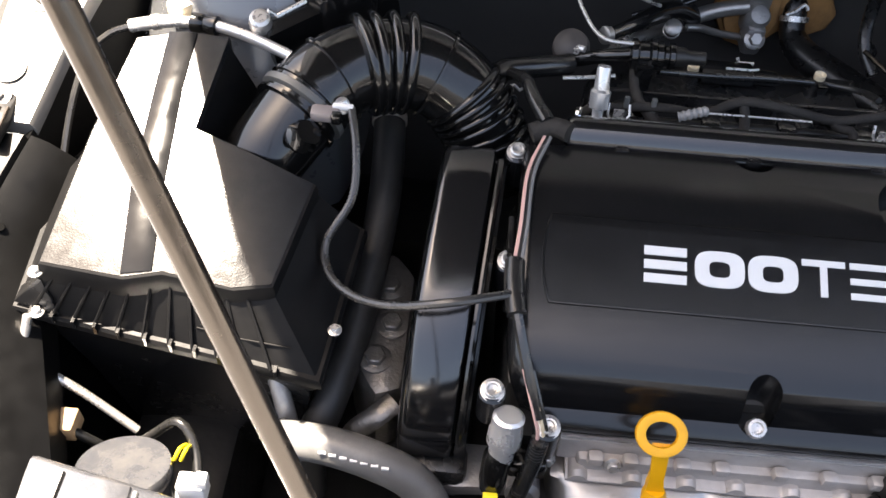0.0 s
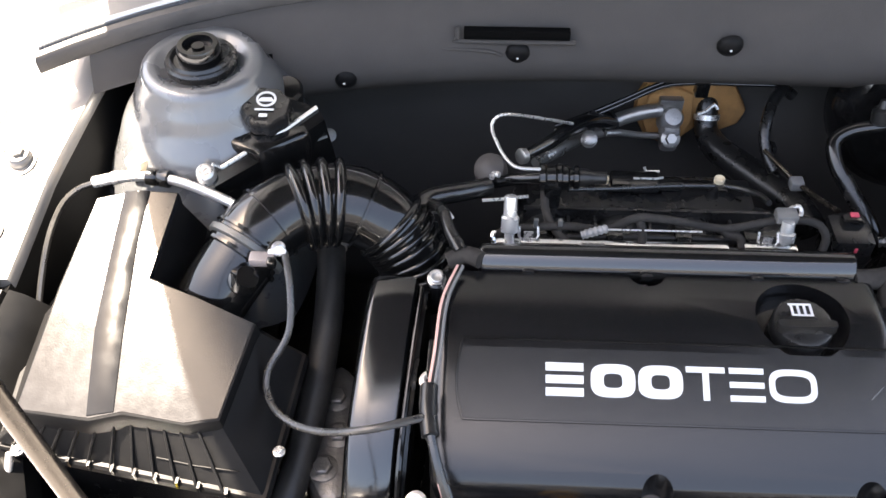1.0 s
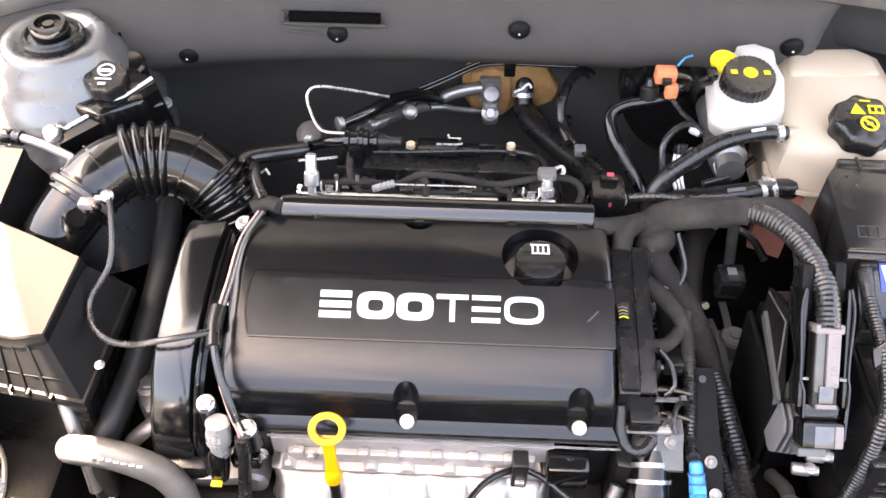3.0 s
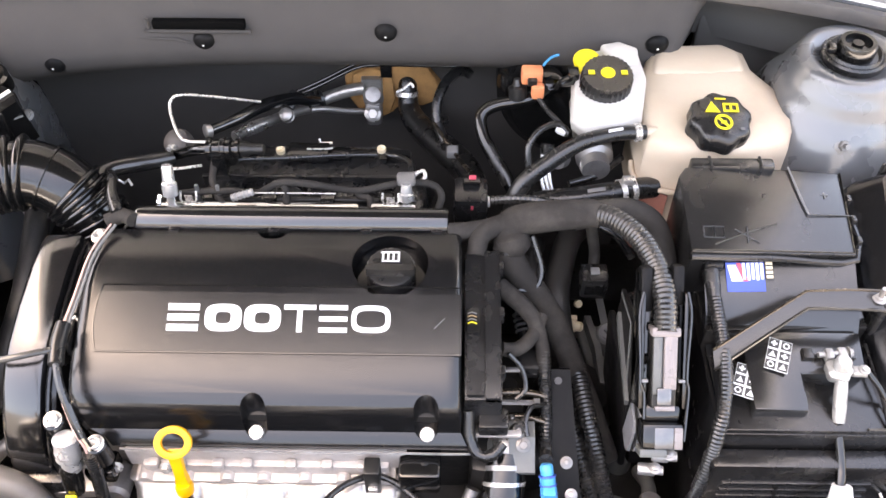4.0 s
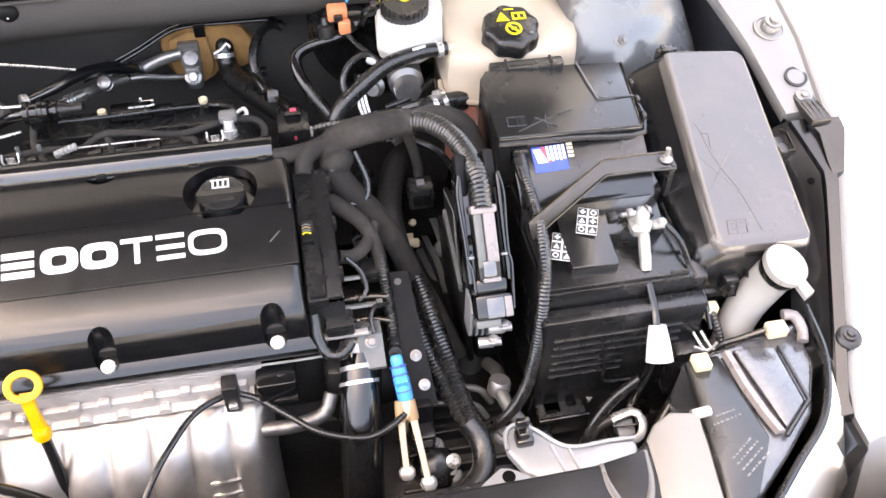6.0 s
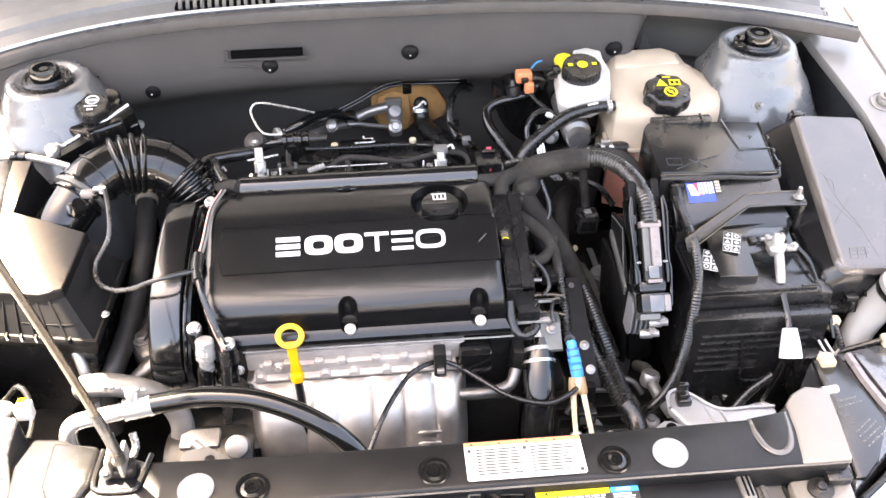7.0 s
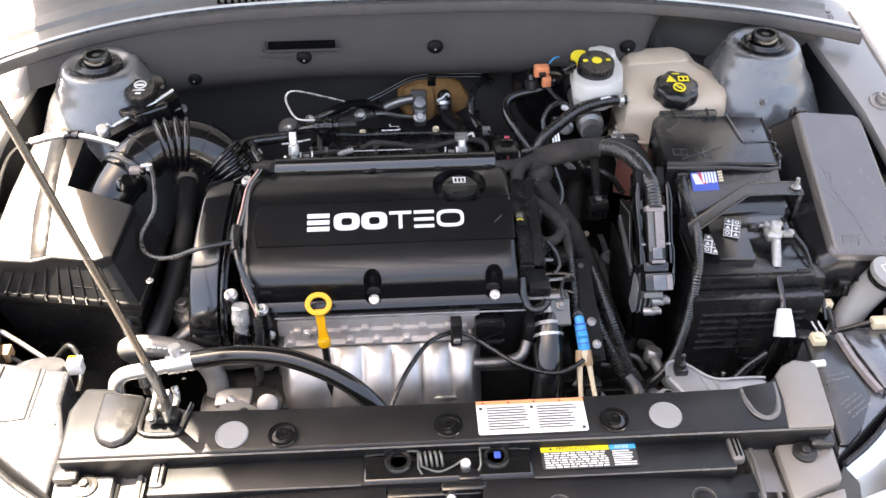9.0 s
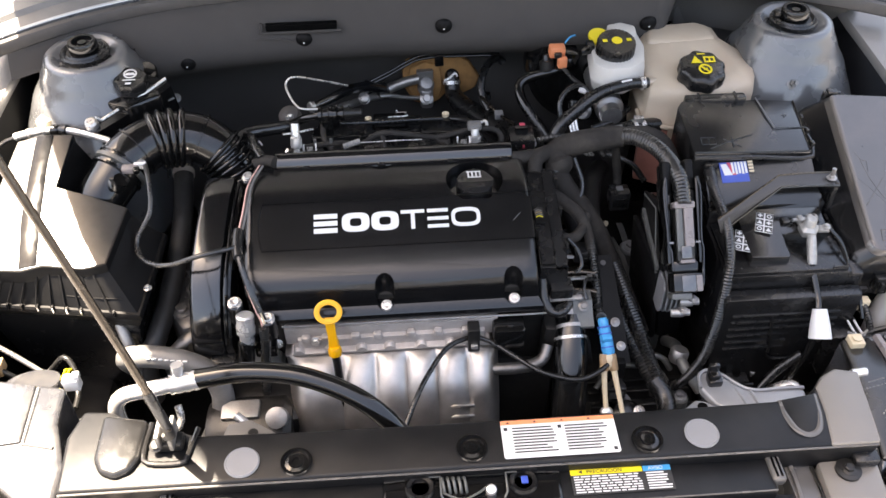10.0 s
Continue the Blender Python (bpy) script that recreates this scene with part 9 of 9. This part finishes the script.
    for x in (0.372, 0.425):
        part("rear_rib", box(x - 0.0015, x + 0.0015, 0.507, 0.5225, 0.862, 0.8815, 0.0005), M_BLACK, fb)
    part("edge_bead", tube([(0.3385, 0.404, 0.8665), (0.42, 0.409, 0.8592), (0.5055, 0.414, 0.8517), (0.5105, 0.511, 0.8682)], 0.0011, 6, raw=True), M_GLOSS, fb, "glossy raised edge")
    for y in (0.43, 0.455, 0.48):
        part("side_clip", box(0.511, 0.516, y - 0.004, y + 0.004, 0.838 + (y - 0.41) * 0.17, 0.852 + (y - 0.41) * 0.17, 0.001), M_BLACK, fb)
    part("skirt", box(0.345, 0.50, 0.415, 0.505, 0.78, 0.81, 0.003), M_BLACK, fb)
    part("spout", box(0.352, 0.372, 0.396, 0.412, 0.835, 0.852, 0.004), M_BLACK, fb)
    # embossed book and crossed tool on the lid
    for a in ([(0.352, 0.420), (0.373, 0.421), (0.374, 0.434), (0.353, 0.433), (0.352, 0.420)], [(0.363, 0.4205), (0.3635, 0.4335)], [(0.362, 0.412), (0.395, 0.428), (0.43, 0.442)], [(0.385, 0.432), (0.408, 0.417)], [(0.398, 0.436), (0.396, 0.416)]):
        part("emboss", tube([(x, y, 0.8655 - 0.085 * (x - 0.337) + 0.12 * (y - 0.402) + 0.0008) for x, y in a], 0.0008, 5, raw=True), M_BLACK, fb)
    part("plus_mark", merge(box(0.484, 0.492, 0.4815, 0.4825, 0.8637, 0.8652, 0), box(0.4875, 0.4885, 0.478, 0.486, 0.8637, 0.8652, 0)), M_GREY, fb, "embossed plus sign")
    cd = thing("battery_conduit", (0.36, 0.32, 0.60), "corrugated black conduit from the battery cover", "wiring")
    part("boot", tube([(0.361, 0.405, 0.842), (0.361, 0.39, 0.836), (0.362, 0.372, 0.828)], [0.009, 0.0085, 0.007], 12), M_BLACK, cd, "black end boot")
    part("conduit", tube([(0.362, 0.378, 0.83), (0.363, 0.345, 0.824), (0.362, 0.305, 0.82), (0.358, 0.268, 0.805), (0.352, 0.243, 0.775), (0.345, 0.225, 0.72), (0.333, 0.212, 0.665), (0.31, 0.208, 0.62), (0.28, 0.22, 0.58)], 0.0072, 16, ridge=0.0007, pitch=0.0038), M_CONDUIT, cd, sharp=25)
    tr = thing("battery_tray", (0.43, 0.22, 0.5), "black plastic battery tray with ribbed front wall", "battery tray")
    part("wall", box(0.348, 0.53, 0.222, 0.243, 0.50, 0.765, 0.005), M_TRAY, tr, "dark front wall")
    for i in range(6):
        part("rib", box(0.362, 0.445 if i > 2 else 0.505, 0.219, 0.223, 0.735 - 0.013 * i, 0.738 - 0.013 * i, 0.001), M_BLACK, tr)
    part("rib", tube([(0.415, 0.221, 0.735), (0.425, 0.219, 0.68), (0.43, 0.219, 0.65), (0.47, 0.219, 0.645)], 0.002, 6), M_BLACK, tr)
    part("shelf", box(0.33, 0.54, 0.10, 0.222, 0.50, 0.56, 0.006), M_DARK, tr)
    for x, y in ((0.352, 0.195), (0.36, 0.165), (0.372, 0.145)):
        part("slot_block", box(x - 0.014, x + 0.014, y - 0.010, y + 0.010, 0.56, 0.60, 0.003), M_BLACK, tr)
        # dark sheet on the solid block, painted as slot shade
        part("slot", box(x - 0.008, x + 0.008, y - 0.006, y + 0.006, 0.6, 0.602, 0.001), M_RUBBER, tr, "dark sheet for a slot's shade")
    part("side_wall", box(0.515, 0.536, 0.245, 0.45, 0.50, 0.78, 0.005), M_TRAY, tr)


def build_fuse_box():
    fx = thing("fuse_box", (0.61, 0.40, 0.70), "black fuse box with a sloping lid toned grey-beige for sheen", "fuse box")
    corners = [(0.548, 0.264, 0.012), (0.655, 0.266, 0.008), (0.660, 0.508, 0.010), (0.563, 0.510, 0.010)]

    def lid_z(x, y):
        return 0.807 + (y - 0.266) * 0.293 - (x - 0.54) * 0.085

    def ring(out, drop, left=0.0):
        """The lid's outline with rounded corners, grown by out, lowered by drop and run out towards the sloping flank."""
        pts = []
        for i, (x, y, r) in enumerate(corners):
            sx, sy = (-1, 1, 1, -1)[i], (-1, -1, 1, 1)[i]
            if sx < 0:
                x += (0.528 - x) * left
            cx, cy = x - sx * r, y - sy * r
            a0 = (180, 270, 0, 90)[i]
            for k in range(5):
                a = radians(a0 + 22.5 * k)
                q = r + out
                px, py = cx + q * math.cos(a), cy + q * math.sin(a)
                pts.append((px, py, lid_z(max(px, 0.548), py) - drop))
        return pts

    # lid top toned pale for sheen, skirt near-black for its turned-away shade
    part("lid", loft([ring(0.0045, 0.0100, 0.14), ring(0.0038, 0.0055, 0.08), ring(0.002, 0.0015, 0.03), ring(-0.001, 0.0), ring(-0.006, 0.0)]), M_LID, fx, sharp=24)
    part("lid_skirt", loft([ring(0.006, 0.066, 1.0), ring(0.0085, 0.062, 1.0), ring(0.0085, 0.036, 1.0), ring(0.0075, 0.029, 0.92), ring(0.0047, 0.010, 0.16), ring(0.003, 0.008, 0.12)]), M_COVER, fx, "sloping side wall of the lid, kept dark for its shade", sharp=24)
    part("lid_edge", loft([ring(0.0080, 0.070, 1.0), ring(0.0125, 0.068, 1.0), ring(0.0135, 0.064, 1.0), ring(0.0125, 0.060, 1.0), ring(0.0080, 0.059, 1.0)]), M_BLACK, fx, "black lip under the lid", sharp=30)
    part("base", loft([ring(-0.008, 0.25, 0.9), ring(0.002, 0.12, 1.0), ring(0.005, 0.066, 1.0)]), M_TRAY, fx)
    marks = [[(0.571, 0.404), (0.575, 0.372), (0.582, 0.350), (0.592, 0.328), (0.602, 0.277)], [(0.557, 0.327), (0.595, 0.371)], [(0.559, 0.370), (0.572, 0.353), (0.593, 0.321)], [(0.567, 0.413), (0.573, 0.399), (0.580, 0.397), (0.577, 0.380)], [(0.565, 0.291), (0.587, 0.292), (0.584, 0.276), (0.562, 0.275), (0.565, 0.291)], [(0.576, 0.2915), (0.573, 0.2755)], [(0.568, 0.287), (0.573, 0.287)], [(0.579, 0.288), (0.584, 0.288)], [(0.567, 0.281), (0.572, 0.281)], [(0.577, 0.282), (0.581, 0.282)]]
    for a in marks:
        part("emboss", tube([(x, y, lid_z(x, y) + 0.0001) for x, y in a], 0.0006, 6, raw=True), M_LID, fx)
    part("pin_hole", lathe([(0.0012, 0), (0.001, 0.0004)], (0.583, 0.422, lid_z(0.583, 0.422)), (0.085, -0.293, 1), 10), M_RUBBER, fx)
    for x in (0.566, 0.592):
        y, z = 0.254, 0.755
        part("latch", merge(box(x - 0.008, x + 0.008, y - 0.008, y + 0.002, z - 0.014, z + 0.010, 0.0015), box(x - 0.0025, x + 0.0025, y - 0.012, y - 0.006, z - 0.008, z + 0.004, 0.001)), M_BLACK, fx, "black snap latch")
        part("latch_loop", tube([(x - 0.006, y - 0.009, z + 0.006), (x - 0.006, y - 0.012, z - 0.012), (x + 0.006, y - 0.012, z - 0.012), (x + 0.006, y - 0.009, z + 0.006)], 0.0012, 6, raw=True), M_GLOSS, fx)
    part("latch", merge(box(0.556, 0.582, 0.514, 0.521, 0.852, 0.876, 0.002), box(0.562, 0.576, 0.512, 0.524, 0.872, 0.878, 0.001)), M_BLACK, fx, "black snap latch")
    part("latch", merge(box(0.672, 0.684, 0.385, 0.412, 0.786, 0.812, 0.002), box(0.682, 0.690, 0.388, 0.394, 0.79, 0.81, 0.001)), M_BLACK, fx, "black snap latch")
    part("latch_loop", tube([(0.680, 0.384, 0.815), (0.690, 0.386, 0.812), (0.690, 0.412, 0.818), (0.680, 0.414, 0.822)], 0.0014, 6, raw=True), M_GLOSS, fx)
    return fx


def build_washer():
    wf = thing("washer_filler", (0.60, 0.22, 0.60), "cloudy white washer filler neck with a grey cap", "washer filler")
    ax = Vector((0.22, -0.25, 1))
    part("neck", tube([(0.612, 0.241, 0.777), (0.604, 0.244, 0.755), (0.585, 0.238, 0.72), (0.57, 0.222, 0.68), (0.56, 0.21, 0.60)], [0.0215, 0.022, 0.021, 0.019, 0.018], 20), M_NECK, wf)
    part("spout", tube([(0.592, 0.262, 0.752), (0.578, 0.268, 0.75), (0.568, 0.268, 0.752)], 0.008, 10), M_NECK, wf)
    part("ring", lathe([(0.0225, -0.006), (0.0235, 0)], (0.613, 0.240, 0.780), ax, 28), M_RUBBER, wf, "black seal ring")
    part("cap", lathe([(0.0245, 0), (0.0255, 0.003), (0.0245, 0.008), (0.003, 0.009)], (0.614, 0.239, 0.784), ax, 32), M_NECK, wf, "pale grey cap with a washer symbol")
    c = Vector((0.614, 0.239, 0.784)) + ax.normalized() * 0.0096
    for a in ([(-0.012, 0.006), (0.0, 0.011), (0.012, 0.006), (0.008, -0.006), (-0.008, -0.006), (-0.012, 0.006)], [(-0.006, 0.002), (0.006, -0.001)]):
        part("symbol", tube([c + Vector((x, y, -0.22 * x + 0.25 * y)) for x, y in a], 0.0009, 5, raw=True), M_PRINT, wf, "pale washer symbol")
    part("tab", loft([[(0.62, 0.222, 0.780), (0.632, 0.23, 0.780), (0.632, 0.23, 0.774), (0.62, 0.222, 0.774)], [(0.628, 0.205, 0.772), (0.642, 0.213, 0.770), (0.642, 0.213, 0.764), (0.628, 0.205, 0.766)]]), M_NECK, wf)
    cn = thing("lamp_connector", (0.61, 0.20, 0.70), "cream connector in a grey clip behind the headlight", "connector")
    part("plug", box(0.590, 0.612, 0.188, 0.204, 0.728, 0.741, 0.002, None), M_CREAM, cn)
    part("clip", tube([(0.612, 0.208, 0.742), (0.624, 0.205, 0.742), (0.628, 0.19, 0.736), (0.624, 0.178, 0.732)], 0.0060, 10), M_LILAC, cn, "grey clip")
    part("lead", tube([(0.588, 0.196, 0.736), (0.565, 0.198, 0.725), (0.545, 0.202, 0.71), (0.53, 0.20, 0.68)], 0.0035, 8), M_RUBBER, cn)
    bb = thing("fuse_block_wiring", (0.53, 0.23, 0.66), "small black relay block with cream and metal clips", "relay")
    part("block", box(0.50, 0.545, 0.205, 0.245, 0.62, 0.70, 0.004), M_BLACK, bb)
    part("cream_clip", merge(box(0.534, 0.552, 0.232, 0.244, 0.722, 0.738, 0.002), box(0.538, 0.541, 0.229, 0.233, 0.722, 0.736, 0)), M_CREAM, bb, "cream clip")
    part("olive_clip", box(0.51, 0.522, 0.228, 0.236, 0.708, 0.718, 0.002), M_CREAM, bb, "olive clip")
    for i in range(2):
        part("spring_clip", tube([(0.522 + 0.009 * i, 0.222, 0.715), (0.526 + 0.009 * i, 0.206, 0.71), (0.530 + 0.009 * i, 0.20, 0.708)], 0.0016, 6), M_ZINC, bb, "bright spring clip")
    part("bar", tube([(0.518, 0.206, 0.71), (0.532, 0.2, 0.708), (0.544, 0.206, 0.712)], 0.0018, 6), M_ZINC, bb)
    part("lead", tube([(0.545, 0.235, 0.73), (0.549, 0.215, 0.715), (0.546, 0.195, 0.70), (0.535, 0.18, 0.67)], 0.005, 10, ridge=0.0008, pitch=0.004), M_CONDUIT, bb, "corrugated lead")
    hk = thing("tow_hook", (0.44, 0.16, 0.62), "bright steel hook among black cables", "hook")
    part("hook", tube([(0.425, 0.175, 0.64), (0.448, 0.178, 0.645), (0.458, 0.168, 0.642), (0.452, 0.152, 0.635), (0.432, 0.148, 0.63)], 0.0055, 10, flat=0.6), M_ALU, hk)
    part("stem", tube([(0.425, 0.175, 0.64), (0.405, 0.17, 0.63), (0.395, 0.155, 0.60)], 0.006, 10), M_DARK, hk)
    lc = thing("lamp_plug", (0.44, 0.185, 0.60), "grey-topped black plug under the battery tray", "connector")
    part("body", box(0.427, 0.453, 0.172, 0.198, 0.590, 0.628, 0.003, pose(0.44, 0.185, 0.61, 25, 0, 8) @ pose(-0.44, -0.185, -0.61)), M_BLACK, lc)
    part("top", box(0.430, 0.450, 0.168, 0.186, 0.626, 0.632, 0.0015, pose(0.44, 0.185, 0.61, 25, 0, 8) @ pose(-0.44, -0.185, -0.61)), M_PLUG, lc, "pale grey top")
    part("bail", tube([(0.425, 0.180, 0.640), (0.426, 0.168, 0.636), (0.452, 0.166, 0.636), (0.454, 0.178, 0.640)], 0.0018, 6, raw=True), M_GLOSS, lc, "black wire bail")
    sl = thing("slotted_bracket", (0.385, 0.235, 0.58), "black plastic bracket with square slots below the battery", "bracket")
    part("plate", carve(box(0.352, 0.408, 0.200, 0.262, 0.600, 0.616, 0.003), [box(0.364, 0.384, 0.232, 0.252, 0.58, 0.64, 0), box(0.388, 0.400, 0.214, 0.246, 0.58, 0.64, 0), box(0.362, 0.380, 0.208, 0.222, 0.58, 0.64, 0)]), M_BLACK, sl)
    part("lip", box(0.350, 0.410, 0.196, 0.201, 0.590, 0.622, 0.002), M_GLOSS, sl)
    part("stub", box(0.358, 0.366, 0.258, 0.264, 0.600, 0.640, 0.002), M_BLACK, sl)
    cw = thing("foil_wrap", (0.424, 0.236, 0.60), "crumpled pale foil wrap on the cable below the battery", "wrap")
    random.seed(12)
    part("foil", lathe([(0.008 + 0.004 * random.random(), 0.006 * k) for k in range(7)], (0.412, 0.226, 0.610), (0.8, 0.6, 0.2), 9, 4, 0.25), M_ALU, cw, sharp=15)
    for pts in ([(0.455, 0.19, 0.69), (0.425, 0.185, 0.66), (0.40, 0.17, 0.63), (0.385, 0.15, 0.58)], [(0.54, 0.20, 0.69), (0.51, 0.19, 0.665), (0.48, 0.165, 0.645), (0.45, 0.13, 0.62)], [(0.56, 0.195, 0.69), (0.52, 0.175, 0.66), (0.49, 0.15, 0.64), (0.46, 0.11, 0.62)]):
        wire("lamp_loom", pts, 0.006, M_RUBBER, "black cable bundle below the battery", "wiring", group="lamp cables")


def build_front_details():
    # labels on the radiator cover
    wl = thing("warning_label", (0.1, 0.02, 0.788), "white paper warning label with an orange header", "label")
    part("paper", prism([(0.036, -0.004), (0.158, -0.004), (0.160, -0.002), (0.160, 0.042), (0.158, 0.044), (0.036, 0.044), (0.034, 0.042), (0.034, -0.002)], 0.7882, 0.7888, 0), M_PRINT, wl)
    part("header", box(0.034, 0.160, 0.0385, 0.044, 0.7889, 0.7891, 0), M_ORANGE, wl, "orange header strip")
    random.seed(5)
    for col in (0.046, 0.104):
        for i in range(9):
            w = 0.048 * random.uniform(0.75, 1.0)
            part("text_bar", box(col, col + w, 0.0328 - 0.0038 * i, 0.0345 - 0.0038 * i, 0.7889, 0.7891, 0), M_INK, wl)
    for x, y in ((0.039, 0.033), (0.0985, 0.033), (0.155, 0.001)):
        part("pictogram", box(x - 0.002, x + 0.002, y - 0.002, y + 0.002, 0.7889, 0.7892, 0), M_INK, wl)
    for i in range(4):
        part("header_mark", plate([(0.040 + 0.03 * i, 0.0400, 0.7892), (0.044 + 0.03 * i, 0.0400, 0.7892), (0.042 + 0.03 * i, 0.0428, 0.7892)], 0.0002), M_INK, wl)
    yl = thing("caution_label", (0.16, -0.03, 0.769), "yellow and blue caution label with printed lines", "label")
    z = 0.7688
    part("paper", box(0.104, 0.213, -0.0415, -0.0105, z, z + 0.0006, 0), M_INK, yl)
    part("yellow_header", box(0.104, 0.182, -0.0178, -0.0105, z + 0.0007, z + 0.0009, 0), M_YELLOW2, yl, "yellow header")
    part("blue_header", box(0.183, 0.213, -0.0178, -0.0105, z + 0.0007, z + 0.0009, 0), M_BLUE, yl, "blue header")
    for i in range(7):
        x = 0.107
        while x < 0.176:
            w = random.uniform(0.004, 0.011)
            part("text_bar", box(x, min(x + w, 0.179), -0.0208 - 0.0031 * i, -0.0192 - 0.0031 * i, z + 0.0007, z + 0.0009, 0), M_PRINT, yl)
            x += w + 0.0016
        part("text_bar", box(0.185, 0.185 + 0.026 * random.uniform(0.75, 1), -0.0208 - 0.0031 * i, -0.0192 - 0.0031 * i, z + 0.0007, z + 0.0009, 0), M_PRINT, yl)
    for body, x, size, mm in (("PRECAUCION", 0.1215, 0.0062, M_INK), ("AVISO", 0.1885, 0.0058, M_PRINT)):
        cu = bpy.data.curves.new("header_text", "FONT")
        cu.body, cu.size, cu.extrude = body, size, 0.0001
        cu.materials.append(mm)
        tx = new("header_text", cu)
        tx.parent = yl
        tx.matrix_parent_inverse = Matrix.Translation(-anchor(yl))
        tx.matrix_basis = Matrix.Translation((x, -0.0164, z + 0.0011))
    part("header_mark", lathe([(0.0026, 0), (0.0026, 0.0002)], (0.1155, -0.0142, z + 0.0010), n=3), M_INK, yl)
    wire("hood_cable", [(-0.072, 0.105, 0.70), (-0.055, 0.14, 0.715), (-0.038, 0.172, 0.72), (-0.012, 0.215, 0.715), (0.02, 0.236, 0.708), (0.045, 0.233, 0.702), (0.075, 0.212, 0.695), (0.11, 0.187, 0.688), (0.154, 0.176, 0.682), (0.182, 0.184, 0.684), (0.198, 0.195, 0.686)], 0.0034, M_RUBBER, "thin black cable looped across the heat shield", "cable")
    wire("front_cable", [(-0.20, 0.085, 0.70), (-0.16, 0.092, 0.715), (-0.12, 0.09, 0.715), (-0.08, 0.075, 0.70)], 0.004, M_RUBBER, "black cable behind the radiator cover", "cable")
    al = thing("lamp_bracket", (0.35, 0.09, 0.70), "pale pressed metal lamp bracket behind the radiator cover", "bracket")
    lobe = [(0.2775, 0.090), (0.2795, 0.1065), (0.2870, 0.1140), (0.2965, 0.1140), (0.3090, 0.1050), (0.3205, 0.0925), (0.3310, 0.0845), (0.345, 0.0815), (0.372, 0.0825), (0.397, 0.0815), (0.397, 0.060), (0.31, 0.050), (0.289, 0.066)]
    part("plate", prism(lobe, 0.752, 0.765, 0.0035, segments=3), M_BRACKET, al)
    rim = [(x, y, 0.7655) for x, y in lobe[:10]]
    part("rolled_edge", tube(rim, 0.0022, 8, 0.004), M_BRACKET, al)
    for x0, x1 in ((0.318, 0.324), (0.3335, 0.3375)):
        part("crease", tube([(x0, 0.088 if x0 < 0.32 else 0.0815, 0.765), (x1, 0.062, 0.7655), (x1 + 0.004, 0.053, 0.7655)], 0.0020, 8, 0.006), M_BRACKET, al)
    part("ear", prism([(0.231, 0.0505), (0.252, 0.0655), (0.268, 0.0760), (0.276, 0.0745), (0.292, 0.0650), (0.303, 0.0520), (0.27, 0.0495)], 0.755, 0.761, 0.0015), M_BRACKET, al, "pale ear with an oval hole")
    # dark disc on the ear paints the hole's shade
    part("hole", lathe([(0.0062, 0), (0.006, 0.0006)], (0.2735, 0.0660, 0.7611), n=20), M_VOID, al, "dark disc for an oval hole's shade")
    part("clip", merge(merge(box(0.2865, 0.3035, 0.090, 0.106, 0.762, 0.774, 0.003), box(0.2885, 0.3015, 0.104, 0.110, 0.76, 0.786, 0.002)), box(0.2895, 0.3005, 0.094, 0.108, 0.774, 0.780, 0.002)), M_GLOSS, al, "black cable clip")
    part("pin", lathe([(0.005, 0), (0.005, 0.018)], (0.452, 0.0865, 0.780), (1, 0.1, 0), 12), M_ALU, al, "bright end pin")
    lb = thing("radiator", (0, 0.07, 0.3), "dark radiator and fan shroud behind the front panel", "radiator")
    part("shroud", box(-0.36, 0.34, 0.055, 0.10, 0.40, 0.70, 0.008), M_BLACK, lb)
    part("tank", box(-0.42, -0.36, 0.05, 0.10, 0.40, 0.72, 0.01), M_BLACK, lb)
    cp = thing("compressor", (-0.26, 0.19, 0.45), "cast aluminium compressor body and brackets", "compressor")
    part("body", lathe([(0.05, 0), (0.055, 0.01), (0.055, 0.10), (0.045, 0.11)], (-0.33, 0.175, 0.60), (1, 0, 0), 28), M_DARK, cp)
    part("flange", box(-0.31, -0.26, 0.165, 0.195, 0.645, 0.660, 0.004), M_CAST, cp)
    part("lug", lathe([(0.014, 0), (0.014, 0.02), (0.009, 0.022)], (-0.235, 0.165, 0.655), (0, -0.6, 0.8), 16), M_CAST, cp)
    part("bracket", prism([(-0.285, 0.055), (-0.21, 0.052), (-0.22, 0.075), (-0.25, 0.095), (-0.275, 0.09)], 0.745, 0.752, 0.002), M_PAINT, cp, "grey bracket ear")
    part("bracket_hole", lathe([(0.006, 0), (0.006, 0.001)], (-0.245, 0.075, 0.752), n=14), M_RUBBER, cp)
    part("tube", tube([(-0.275, 0.125, 0.72), (-0.24, 0.10, 0.70), (-0.20, 0.085, 0.68)], 0.006, 10), M_ALU, cp, "thin bright pipe")


build_coolant_tank()
build_brake_reservoir()
build_right_hoses()
build_main_loom()
build_gearbox()
build_control_module()
build_battery()
build_fuse_box()
build_washer()
build_front_details()
